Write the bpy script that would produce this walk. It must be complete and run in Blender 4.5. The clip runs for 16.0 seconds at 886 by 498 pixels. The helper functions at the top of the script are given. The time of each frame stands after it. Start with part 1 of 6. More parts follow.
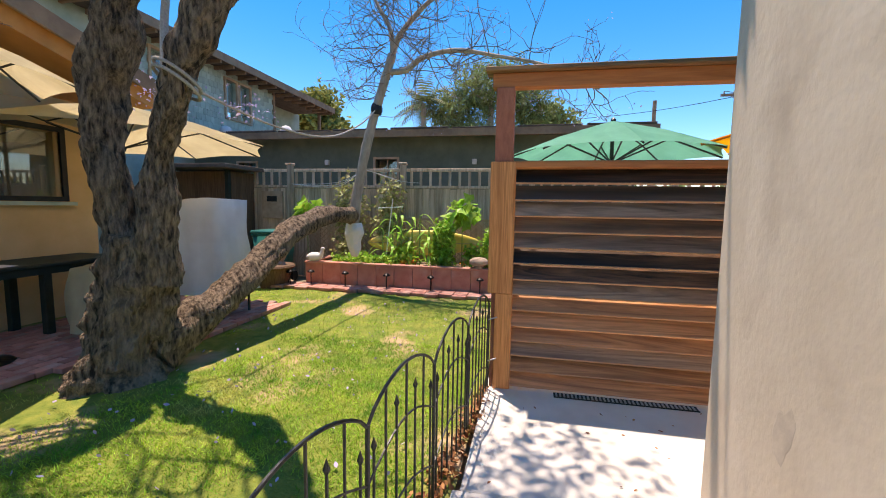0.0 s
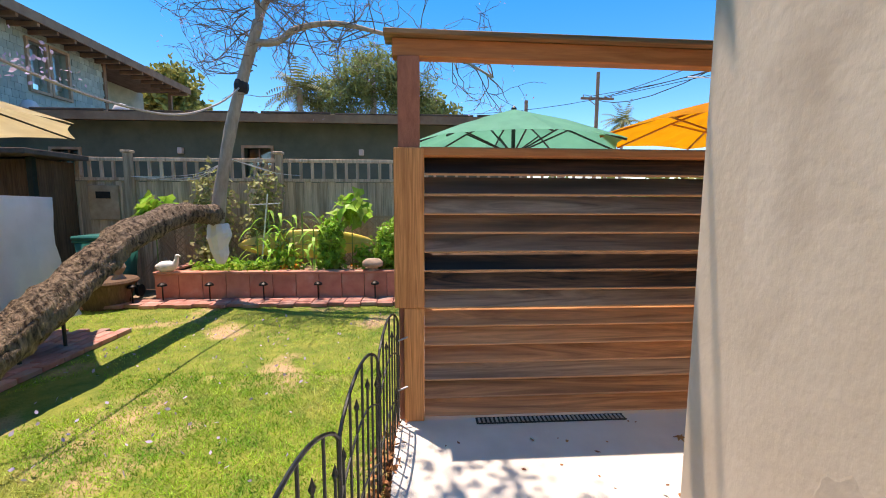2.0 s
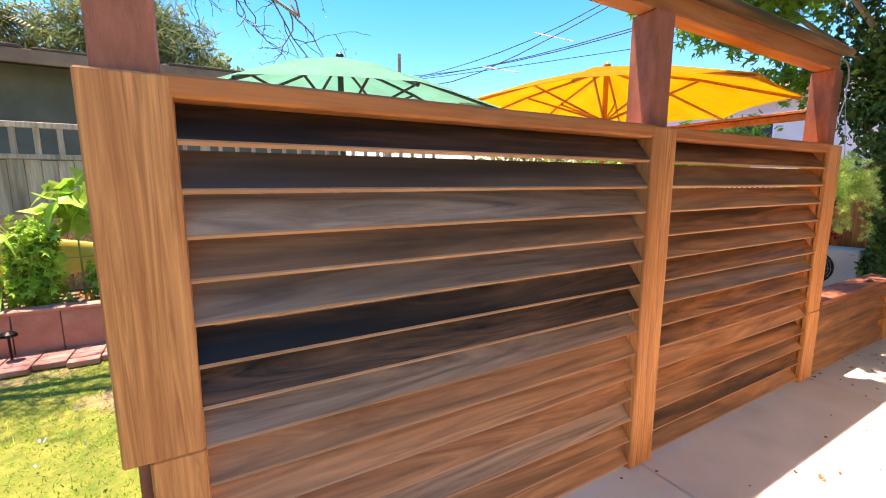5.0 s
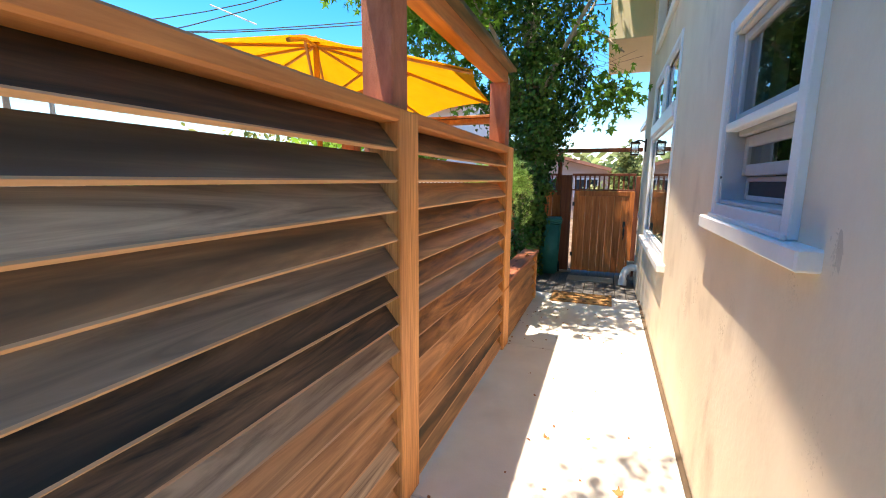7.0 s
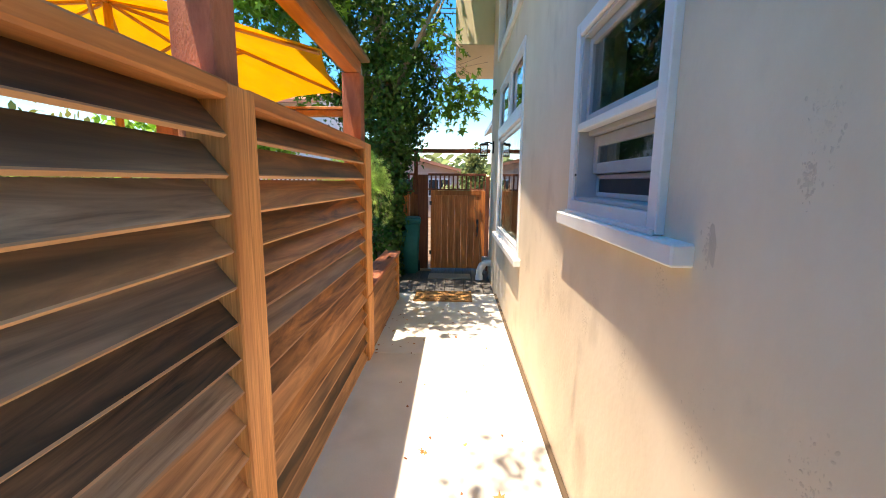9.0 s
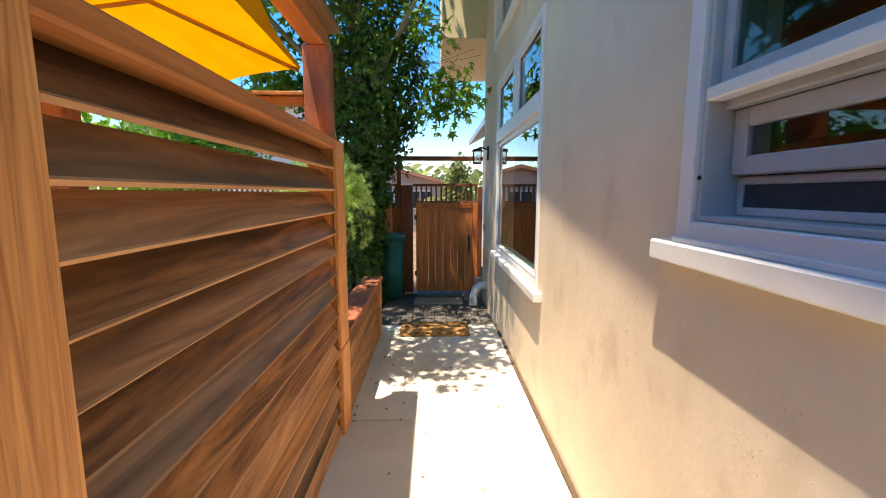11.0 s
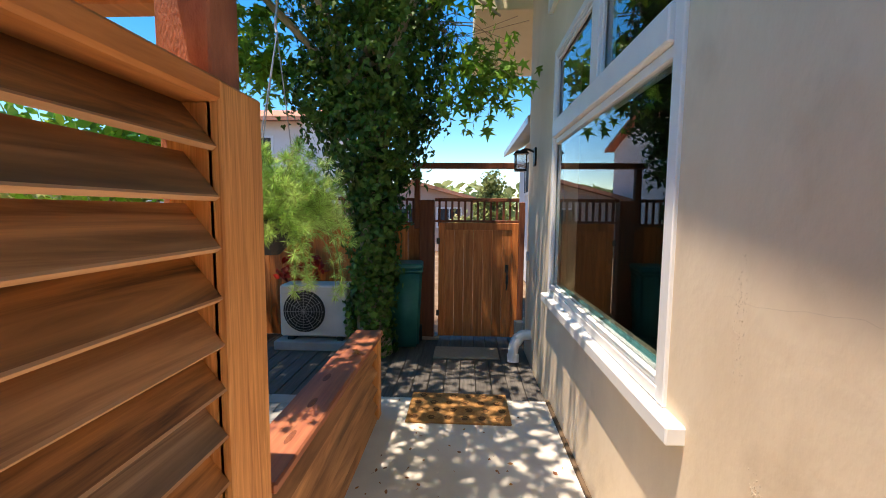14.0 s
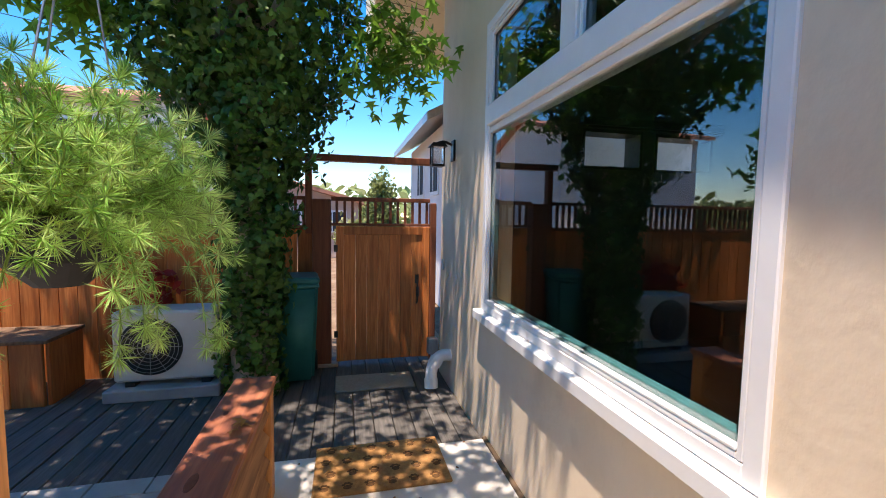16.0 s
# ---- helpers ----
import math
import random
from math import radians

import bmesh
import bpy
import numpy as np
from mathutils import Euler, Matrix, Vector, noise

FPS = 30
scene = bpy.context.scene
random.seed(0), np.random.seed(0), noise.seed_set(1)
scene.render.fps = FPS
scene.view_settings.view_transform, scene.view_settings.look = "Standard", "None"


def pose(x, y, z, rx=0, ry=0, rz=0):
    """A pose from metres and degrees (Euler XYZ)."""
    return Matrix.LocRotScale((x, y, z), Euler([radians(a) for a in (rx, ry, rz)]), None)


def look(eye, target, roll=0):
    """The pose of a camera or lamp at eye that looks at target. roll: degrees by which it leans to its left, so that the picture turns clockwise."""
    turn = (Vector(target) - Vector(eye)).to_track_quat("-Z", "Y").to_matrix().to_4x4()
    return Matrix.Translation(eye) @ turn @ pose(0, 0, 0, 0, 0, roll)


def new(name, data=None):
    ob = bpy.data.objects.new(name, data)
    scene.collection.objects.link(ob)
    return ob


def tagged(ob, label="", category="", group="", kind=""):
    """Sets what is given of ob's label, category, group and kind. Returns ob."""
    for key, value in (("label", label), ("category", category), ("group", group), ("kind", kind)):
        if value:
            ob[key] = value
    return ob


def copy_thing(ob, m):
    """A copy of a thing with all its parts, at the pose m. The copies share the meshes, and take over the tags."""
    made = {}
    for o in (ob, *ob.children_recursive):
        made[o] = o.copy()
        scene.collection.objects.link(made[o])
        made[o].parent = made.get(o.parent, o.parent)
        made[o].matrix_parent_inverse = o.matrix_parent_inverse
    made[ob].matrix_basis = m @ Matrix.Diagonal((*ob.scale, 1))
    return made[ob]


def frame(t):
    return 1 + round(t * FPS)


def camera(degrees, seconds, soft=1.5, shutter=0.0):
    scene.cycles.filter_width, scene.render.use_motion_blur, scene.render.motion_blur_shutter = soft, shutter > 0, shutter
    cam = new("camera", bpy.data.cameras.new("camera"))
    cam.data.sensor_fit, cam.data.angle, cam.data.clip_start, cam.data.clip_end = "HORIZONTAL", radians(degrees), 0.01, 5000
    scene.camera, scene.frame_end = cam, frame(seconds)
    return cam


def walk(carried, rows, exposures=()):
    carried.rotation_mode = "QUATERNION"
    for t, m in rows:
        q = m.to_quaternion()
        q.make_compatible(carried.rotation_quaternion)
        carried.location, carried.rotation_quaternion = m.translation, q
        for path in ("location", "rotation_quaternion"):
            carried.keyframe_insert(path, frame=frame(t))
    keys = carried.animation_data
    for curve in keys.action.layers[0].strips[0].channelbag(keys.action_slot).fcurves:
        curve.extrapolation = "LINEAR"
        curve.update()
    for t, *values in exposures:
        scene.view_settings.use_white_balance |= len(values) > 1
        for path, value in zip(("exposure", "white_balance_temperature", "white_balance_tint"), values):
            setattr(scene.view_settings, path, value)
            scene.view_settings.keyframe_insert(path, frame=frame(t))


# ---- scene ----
cam = camera(93.1, 16.0, soft=1.0)
PATH = [
    (0, (3.317, 0.293, 1.475), (1.365, -0.111, 1.272), 0.9),
    (0.5, (3.202, 0.23, 1.476), (1.225, 0.098, 1.207), 0.5),
    (1, (3.087, 0.176, 1.478), (1.105, 0.235, 1.223), 0.6),
    (1.5, (2.893, 0.131, 1.475), (0.91, 0.261, 1.251), 0.4),
    (2, (2.702, 0.111, 1.488), (0.719, 0.243, 1.263), 0.2),
    (2.5, (2.447, 0.058, 1.488), (0.464, 0.214, 1.283), 0.6),
    (3, (2.22, 0.02, 1.497), (0.255, 0.325, 1.282), 0.8),
    (3.2, (2.135, 0.02, 1.497), (0.181, 0.372, 1.256), 0.4),
    (5.3, (1.196, 0.277, 1.555), (-0.445, 1.385, 1.274), 0.1),
    (5.5, (1.133, 0.318, 1.551), (-0.451, 1.51, 1.287), 0.2),
    (6, (1.031, 0.414, 1.545), (-0.39, 1.79, 1.254), 0.4),
    (6.5, (0.896, 0.503, 1.54), (-0.213, 2.147, 1.277), 0.4),
    (7, (0.8, 0.561, 1.539), (0.09, 2.402, 1.215), 0.4),
    (7.5, (0.772, 0.589, 1.547), (0.422, 2.534, 1.24), 0.5),
    (8, (0.759, 0.605, 1.544), (0.546, 2.575, 1.272), 0.5),
    (8.5, (0.745, 0.659, 1.533), (0.637, 2.632, 1.221), 0.6),
    (8.7, (0.737, 0.705, 1.523), (0.652, 2.678, 1.206), 0.6),
    (10.8, (0.564, 1.576, 1.527), (0.608, 3.555, 1.239), 0.2),
    (11, (0.567, 1.681, 1.517), (0.608, 3.664, 1.255), 0.1),
    (11.5, (0.543, 1.932, 1.524), (0.532, 3.917, 1.282), 0.1),
    (12, (0.528, 2.176, 1.505), (0.506, 4.158, 1.237), 0.2),
    (12.5, (0.521, 2.447, 1.527), (0.591, 4.428, 1.261), 0.4),
    (13, (0.565, 2.688, 1.51), (0.67, 4.67, 1.266), 0.5),
    (13.5, (0.61, 2.938, 1.517), (0.596, 4.924, 1.278), 0.3),
    (14, (0.603, 3.147, 1.51), (0.498, 5.137, 1.33), 0.5),
    (14.5, (0.526, 3.351, 1.518), (0.555, 5.347, 1.398), 0.5),
    (15, (0.469, 3.545, 1.506), (0.63, 5.533, 1.366), 0.2),
    (15.5, (0.428, 3.717, 1.486), (0.691, 5.695, 1.362), 0.4),
    (16, (0.357, 3.839, 1.481), (0.818, 5.779, 1.329), 0.9),
]
walk(cam, [(t, look(eye, target, roll)) for t, eye, target, roll in PATH],
     exposures=[(0.0, 1.14, 7700, 23), (3.2, 1.2, 7700, 23), (5.4, 2.0, 8300, 32), (6.0, 1.95, 7800, 24), (6.5, 1.9, 7600, 15), (8.0, 1.88, 7800, 14), (12.0, 1.52, 8200, 14), (13.5, 1.4, 8000, 15), (15.0, 1.62, 7700, 19), (16.0, 1.58, 7300, 20)])


# ---- light ----
SUN_DIR = Vector((-0.176, -0.158, 1.0)).normalized()
sun_data = bpy.data.lights.new("sun", "SUN")
sun_data.energy, sun_data.angle, sun_data.color = 3.3, radians(0.53), (1.0, 0.95, 0.87)
sun_ob = new("sun", sun_data)
sun_ob.rotation_euler = SUN_DIR.to_track_quat("Z", "Y").to_euler()
world = bpy.data.worlds.new("sky")
scene.world = world
world.use_nodes = True
wn = world.node_tree.nodes
sky = wn.new("ShaderNodeTexSky")
sky.sky_type, sky.sun_disc = "NISHITA", False
sky.sun_elevation = math.asin(SUN_DIR.z)
sky.sun_rotation = math.atan2(SUN_DIR.x, SUN_DIR.y)
sky.air_density, sky.dust_density, sky.ozone_density = 1.0, 0.0, 4.0
wn["Background"].inputs["Strength"].default_value = 0.12
deep = wn.new("ShaderNodeHueSaturation")
deep.inputs["Saturation"].default_value = 1.42
world.node_tree.links.new(sky.outputs[0], deep.inputs["Color"])
world.node_tree.links.new(deep.outputs[0], wn["Background"].inputs["Color"])

# ---- materials ----
def surf(name, c1, c2, scale=6.0, rough=0.8, bump=0.2, stretch=(1, 1, 1), stain=None, stain_scale=1.2, stain_at=(0.5, 0.7),
         metal=0.0, detail=6.0, island=0.0, rnd=0.12, spec=0.3, fine=60.0, dist=0.003, trans=0.0, wave=0.0, ramp=(0.32, 0.68)):
    """Two tones mixed by grain noise, larger stains over it, tone shifts from piece to piece, and relief."""
    m = bpy.data.materials.new(name)
    m.use_nodes = True
    nt = m.node_tree
    n, l = nt.nodes, nt.links
    p = n["Principled BSDF"]
    tc, info = n.new("ShaderNodeTexCoord"), n.new("ShaderNodeObjectInfo")
    off = n.new("ShaderNodeVectorMath"); off.operation = "MULTIPLY_ADD"
    comb = n.new("ShaderNodeCombineXYZ")
    for i in range(3):
        l.new(info.outputs["Random"], comb.inputs[i])
    off.inputs[1].default_value = (37.0, 53.0, 71.0)
    l.new(comb.outputs[0], off.inputs[0]); l.new(tc.outputs["Object"], off.inputs[2])
    mp = n.new("ShaderNodeMapping"); mp.inputs["Scale"].default_value = stretch
    l.new(off.outputs[0], mp.inputs["Vector"])
    nz = n.new("ShaderNodeTexNoise")
    nz.inputs["Scale"].default_value, nz.inputs["Detail"].default_value, nz.inputs["Roughness"].default_value = scale, detail, 0.62
    nz.inputs["Distortion"].default_value = wave
    l.new(mp.outputs[0], nz.inputs["Vector"])
    rp = n.new("ShaderNodeValToRGB")
    rp.color_ramp.elements[0].position, rp.color_ramp.elements[1].position = ramp
    rp.color_ramp.elements[0].color, rp.color_ramp.elements[1].color = (*c1, 1), (*c2, 1)
    l.new(nz.outputs["Fac"], rp.inputs["Fac"])
    col = rp.outputs["Color"]
    if stain:
        ns = n.new("ShaderNodeTexNoise")
        ns.inputs["Scale"].default_value, ns.inputs["Detail"].default_value = stain_scale, 5.0
        l.new(mp.outputs[0] if stretch != (1, 1, 1) else off.outputs[0], ns.inputs["Vector"])
        rs = n.new("ShaderNodeMapRange")
        rs.inputs["From Min"].default_value, rs.inputs["From Max"].default_value = stain_at
        l.new(ns.outputs["Fac"], rs.inputs["Value"])
        mx = n.new("ShaderNodeMix"); mx.data_type = "RGBA"
        l.new(rs.outputs[0], mx.inputs["Factor"]); l.new(col, mx.inputs["A"]); mx.inputs["B"].default_value = (*stain, 1)
        col = mx.outputs["Result"]
    hsv = n.new("ShaderNodeHueSaturation")
    val = n.new("ShaderNodeMapRange")
    val.inputs["To Min"].default_value, val.inputs["To Max"].default_value = 1 - max(rnd, island), 1 + max(rnd, island)
    if island:
        geo = n.new("ShaderNodeNewGeometry")
        l.new(geo.outputs["Random Per Island"], val.inputs["Value"])
        hm = n.new("ShaderNodeMapRange")
        hm.inputs["To Min"].default_value, hm.inputs["To Max"].default_value = 0.485, 0.515
        l.new(geo.outputs["Random Per Island"], hm.inputs["Value"]); l.new(hm.outputs[0], hsv.inputs["Hue"])
    else:
        l.new(info.outputs["Random"], val.inputs["Value"])
    l.new(val.outputs[0], hsv.inputs["Value"]); l.new(col, hsv.inputs["Color"])
    l.new(hsv.outputs[0], p.inputs["Base Color"])
    p.inputs["Metallic"].default_value, p.inputs["Specular IOR Level"].default_value = metal, spec
    rr = n.new("ShaderNodeMapRange")
    rr.inputs["To Min"].default_value, rr.inputs["To Max"].default_value = max(rough - 0.12, 0.02), min(rough + 0.1, 1)
    l.new(nz.outputs["Fac"], rr.inputs["Value"]); l.new(rr.outputs[0], p.inputs["Roughness"])
    if bump:
        nf = n.new("ShaderNodeTexNoise")
        nf.inputs["Scale"].default_value, nf.inputs["Detail"].default_value = fine, 4.0
        l.new(mp.outputs[0], nf.inputs["Vector"])
        ad = n.new("ShaderNodeMath"); ad.operation = "ADD"
        l.new(nf.outputs["Fac"], ad.inputs[0]); l.new(nz.outputs["Fac"], ad.inputs[1])
        bp = n.new("ShaderNodeBump")
        bp.inputs["Strength"].default_value, bp.inputs["Distance"].default_value = bump, dist
        l.new(ad.outputs[0], bp.inputs["Height"]); l.new(bp.outputs[0], p.inputs["Normal"])
    if trans:
        tl = n.new("ShaderNodeBsdfTranslucent"); l.new(hsv.outputs[0], tl.inputs["Color"])
        ms = n.new("ShaderNodeMixShader"); ms.inputs[0].default_value = trans
        l.new(p.outputs[0], ms.inputs[1]); l.new(tl.outputs[0], ms.inputs[2])
        l.new(ms.outputs[0], n["Material Output"].inputs["Surface"])
    return m


def glass(name, tint, ior=1.5, rough=0.0):
    m = bpy.data.materials.new(name)
    m.use_nodes = True
    p = m.node_tree.nodes["Principled BSDF"]
    p.inputs["Base Color"].default_value = (*tint, 1)
    p.inputs["Transmission Weight"].default_value, p.inputs["Roughness"].default_value, p.inputs["IOR"].default_value = 1.0, rough, ior
    return m


ALONG_Y, ALONG_Z, ALONG_X = (14, 0.9, 14), (14, 14, 0.9), (0.9, 14, 14)
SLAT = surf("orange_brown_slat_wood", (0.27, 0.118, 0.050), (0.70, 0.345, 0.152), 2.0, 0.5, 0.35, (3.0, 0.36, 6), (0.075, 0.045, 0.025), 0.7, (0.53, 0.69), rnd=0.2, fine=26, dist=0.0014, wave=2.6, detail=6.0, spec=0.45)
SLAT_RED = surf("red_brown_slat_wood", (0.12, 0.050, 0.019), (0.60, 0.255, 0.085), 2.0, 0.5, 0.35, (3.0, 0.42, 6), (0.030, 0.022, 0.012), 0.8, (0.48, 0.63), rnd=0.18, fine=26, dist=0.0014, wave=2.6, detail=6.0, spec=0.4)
# Grey weathered tone; on the upper slats it also paints in reflected sheen.
SLAT_GREY = surf("silvered_sheen_slat_wood", (0.20, 0.120, 0.075), (0.60, 0.40, 0.255), 2.2, 0.46, 0.35, (2.6, 0.32, 6), (0.085, 0.055, 0.036), 0.6, (0.50, 0.70), rnd=0.16, fine=26, dist=0.0014, wave=2.8, detail=6.0, spec=0.5)
# Dark stained boards; on the top slat the tone stands for shade.
SLAT_DARK = surf("stained_shaded_slat_wood", (0.022, 0.016, 0.012), (0.24, 0.125, 0.064), 2.2, 0.5, 0.35, (2.6, 0.5, 6), (0.012, 0.011, 0.009), 0.8, (0.45, 0.60), rnd=0.15, fine=26, dist=0.0014, wave=2.6, detail=6.0, spec=0.35)
# Pale cut edge; the colour also holds light thrown up by the concrete.
SLATEDGE = surf("pale_slat_edge", (0.50, 0.25, 0.12), (0.68, 0.38, 0.21), 3.0, 0.7, 0.2, (5, 0.55, 9), rnd=0.1)
CEDAR = surf("cedar_board", (0.46, 0.165, 0.05), (0.82, 0.38, 0.14), 3.0, 0.6, 0.4, (11, 11, 0.45), (0.40, 0.135, 0.04), 0.7, (0.56, 0.8), rnd=0.08, fine=20, dist=0.0014, wave=2.2, detail=3.5, ramp=(0.30, 0.66))
CEDAR_H = surf("cedar_rail", (0.46, 0.15, 0.044), (0.68, 0.265, 0.088), 3.0, 0.6, 0.3, (8, 0.6, 8), (0.24, 0.10, 0.05), 0.8, (0.47, 0.77), rnd=0.06, fine=20, dist=0.001, wave=0.8)
CAPBOARD = surf("greened_cap_board", (0.20, 0.12, 0.06), (0.42, 0.235, 0.12), 3.0, 0.7, 0.3, (8, 0.6, 8), (0.08, 0.075, 0.04), 1.2, (0.42, 0.66), rnd=0.05, fine=20, dist=0.001)
REDPOST = surf("red_stained_post", (0.36, 0.125, 0.072), (0.52, 0.20, 0.12), 9, 0.7, 0.8, (3, 3, 1), (0.26, 0.09, 0.055), 1.5, fine=70, dist=0.004)
BENCHWOOD = surf("red_bench_wood", (0.28, 0.085, 0.045), (0.44, 0.165, 0.085), 3, 0.5, 0.3, ALONG_Y, (0.16, 0.06, 0.04), 1.0, fine=20, dist=0.001)
GATEWOOD = surf("gate_boards", (0.40, 0.105, 0.026), (0.66, 0.235, 0.07), 3, 0.5, 0.3, ALONG_Z, (0.20, 0.055, 0.016), 0.9, (0.55, 0.8), rnd=0.3, fine=20, dist=0.001, wave=0.7)
DARKPOST = surf("dark_gate_post", (0.15, 0.045, 0.024), (0.25, 0.085, 0.04), 3, 0.6, 0.3, ALONG_Z, rnd=0.1)
OLDWOOD = surf("grey_fence_wood", (0.48, 0.355, 0.245), (0.74, 0.60, 0.45), 3, 0.85, 0.4, ALONG_Z, (0.30, 0.215, 0.145), 0.8, (0.5, 0.75), rnd=0.25)
DARKWOOD = surf("dark_shed_wood", (0.10, 0.055, 0.032), (0.20, 0.12, 0.07), 3, 0.8, 0.4, ALONG_Z, rnd=0.2)
DECK = surf("deck_boards", (0.06, 0.056, 0.052), (0.125, 0.115, 0.105), 4, 0.75, 0.35, ALONG_Y, (0.17, 0.15, 0.13), 1.2, (0.55, 0.85), rnd=0.25)
TEAL_REFLECTION = surf("teal_reflection_tone", (0.035, 0.12, 0.135), (0.055, 0.17, 0.19), 6, 0.4, 0.05, rnd=0)
CRACKLINE = surf("crack_shadow", (0.22, 0.165, 0.115), (0.50, 0.40, 0.29), 20, 0.95, 0.2, rnd=0)
FOOTGAP = surf("brown_gap_tone", (0.075, 0.05, 0.032), (0.16, 0.105, 0.065), 4, 0.85, 0.5, (6, 0.8, 6), (0.05, 0.035, 0.022), 1.0, rnd=0)
STUCCO = surf("tan_stucco", (0.69, 0.56, 0.405), (0.81, 0.685, 0.525), 1.5, 0.9, 0.6, (1, 1, 0.7), (0.56, 0.445, 0.32), 2.6, (0.58, 0.78), detail=12, rnd=0.0, fine=38, dist=0.0032)
SCAR = surf("rough_stucco_patch", (0.60, 0.48, 0.345), (0.74, 0.615, 0.465), 14, 0.95, 0.6, rnd=0.0, fine=80, dist=0.003)
SMEAR = surf("dark_plaster_smear", (0.53, 0.425, 0.31), (0.70, 0.575, 0.43), 9, 0.92, 0.4, rnd=0.0, fine=50, dist=0.002)
STUCCO2 = surf("ochre_stucco", (0.60, 0.40, 0.20), (0.70, 0.49, 0.27), 2.0, 0.9, 0.4, rnd=0, fine=70)
WHITE = surf("white_paint", (0.74, 0.74, 0.74), (0.82, 0.82, 0.81), 3, 0.42, 0.12, rnd=0.0, stain=(0.64, 0.63, 0.62), stain_scale=2.0, stain_at=(0.58, 0.9))
GREYSASH = surf("grey_sash", (0.42, 0.43, 0.44), (0.50, 0.51, 0.52), 5, 0.5, 0.1, rnd=0.0)
CONCRETE = surf("pale_concrete", (0.60, 0.565, 0.505), (0.70, 0.665, 0.60), 2.2, 0.88, 0.35, stain=(0.50, 0.46, 0.40), stain_scale=1.6, stain_at=(0.52, 0.8), detail=10, rnd=0.03, fine=90)
PAVER = surf("grey_pavers", (0.27, 0.27, 0.265), (0.36, 0.355, 0.345), 4, 0.85, 0.4, rnd=0.15)
BRICK = surf("red_brick", (0.36, 0.145, 0.11), (0.52, 0.25, 0.20), 7, 0.9, 0.5, stain=(0.45, 0.33, 0.28), stain_scale=3, rnd=0.25)
TERRA = surf("terracotta_tile", (0.48, 0.185, 0.13), (0.60, 0.28, 0.20), 5, 0.7, 0.3, stain=(0.64, 0.45, 0.37), stain_scale=3, stain_at=(0.6, 0.85), rnd=0.14)
SOIL = surf("brown_soil", (0.14, 0.085, 0.05), (0.27, 0.18, 0.115), 9, 0.95, 0.9, stain=(0.34, 0.25, 0.17), stain_scale=1.4, rnd=0, dist=0.02)
GRASSBASE = surf("lawn_soil", (0.10, 0.16, 0.02), (0.27, 0.28, 0.05), 6, 0.95, 0.8, stain=(0.50, 0.33, 0.19), stain_scale=1.5, stain_at=(0.54, 0.68), rnd=0, dist=0.02)
BLADE = surf("grass_blades", (0.09, 0.28, 0.014), (0.46, 0.64, 0.065), 3.5, 0.55, 0, stain=(0.72, 0.60, 0.22), stain_scale=1.5, stain_at=(0.56, 0.72), island=0.5, trans=0.35)
BARK = surf("furrowed_bark", (0.045, 0.029, 0.019), (0.50, 0.365, 0.245), 17, 0.95, 1.0, (1.6, 1.6, 0.42), (0.42, 0.34, 0.26), 1.4, (0.55, 0.8), rnd=0, fine=34, dist=0.07, ramp=(0.36, 0.66))
GREYBARK = surf("smooth_grey_bark", (0.32, 0.26, 0.20), (0.50, 0.42, 0.33), 8, 0.9, 0.6, (2, 2, 0.6), rnd=0.1)
TWIG = surf("bare_twigs", (0.17, 0.12, 0.09), (0.28, 0.20, 0.15), 8, 0.9, 0.2)
IVY = surf("ivy_leaves", (0.035, 0.10, 0.016), (0.10, 0.20, 0.035), 3, 0.42, 0, island=0.45, trans=0.28, stain=(0.24, 0.22, 0.04), stain_scale=1.7, stain_at=(0.62, 0.8))
STARLEAF = surf("star_leaves", (0.10, 0.24, 0.026), (0.24, 0.42, 0.06), 2, 0.45, 0, island=0.4, trans=0.5)
FERN = surf("fern_needles", (0.20, 0.44, 0.06), (0.66, 0.82, 0.32), 6, 0.5, 0, island=0.5, trans=0.4)
FERNSTEM = surf("fern_stems", (0.20, 0.30, 0.07), (0.30, 0.38, 0.12), 6, 0.6, 0)
VEG = surf("vegetable_leaves", (0.20, 0.40, 0.04), (0.44, 0.66, 0.10), 4, 0.45, 0, island=0.4, trans=0.4)
DULLLEAF = surf("dull_vine_leaves", (0.26, 0.29, 0.09), (0.50, 0.48, 0.23), 4, 0.6, 0, island=0.35, trans=0.35)
FARLEAF = surf("pine_needles", (0.13, 0.18, 0.05), (0.33, 0.37, 0.14), 0.7, 0.7, 0, island=0.4, trans=0.35)
FARLEAF2 = surf("olive_leaves", (0.20, 0.22, 0.05), (0.36, 0.36, 0.10), 0.9, 0.7, 0, island=0.35, trans=0.3)
PALM = surf("palm_fronds", (0.12, 0.15, 0.05), (0.26, 0.28, 0.11), 1, 0.6, 0, island=0.3, trans=0.2)
DRYLEAF = surf("dry_leaves", (0.22, 0.075, 0.03), (0.42, 0.20, 0.08), 6, 0.8, 0, island=0.4)
LILAC = surf("lilac_blossom", (0.46, 0.38, 0.60), (0.60, 0.52, 0.70), 6, 0.7, 0, island=0.2, trans=0.3)
ORANGEFLOWER = surf("orange_flower", (0.75, 0.22, 0.02), (0.85, 0.40, 0.04), 9, 0.6, 0, island=0.2)
IRON = surf("black_iron", (0.012, 0.014, 0.013), (0.035, 0.037, 0.035), 30, 0.45, 0.3, rnd=0.0, spec=0.5)
DARKMETAL = surf("dark_bronze", (0.015, 0.012, 0.011), (0.03, 0.026, 0.023), 30, 0.4, 0.2, metal=0.6, rnd=0)
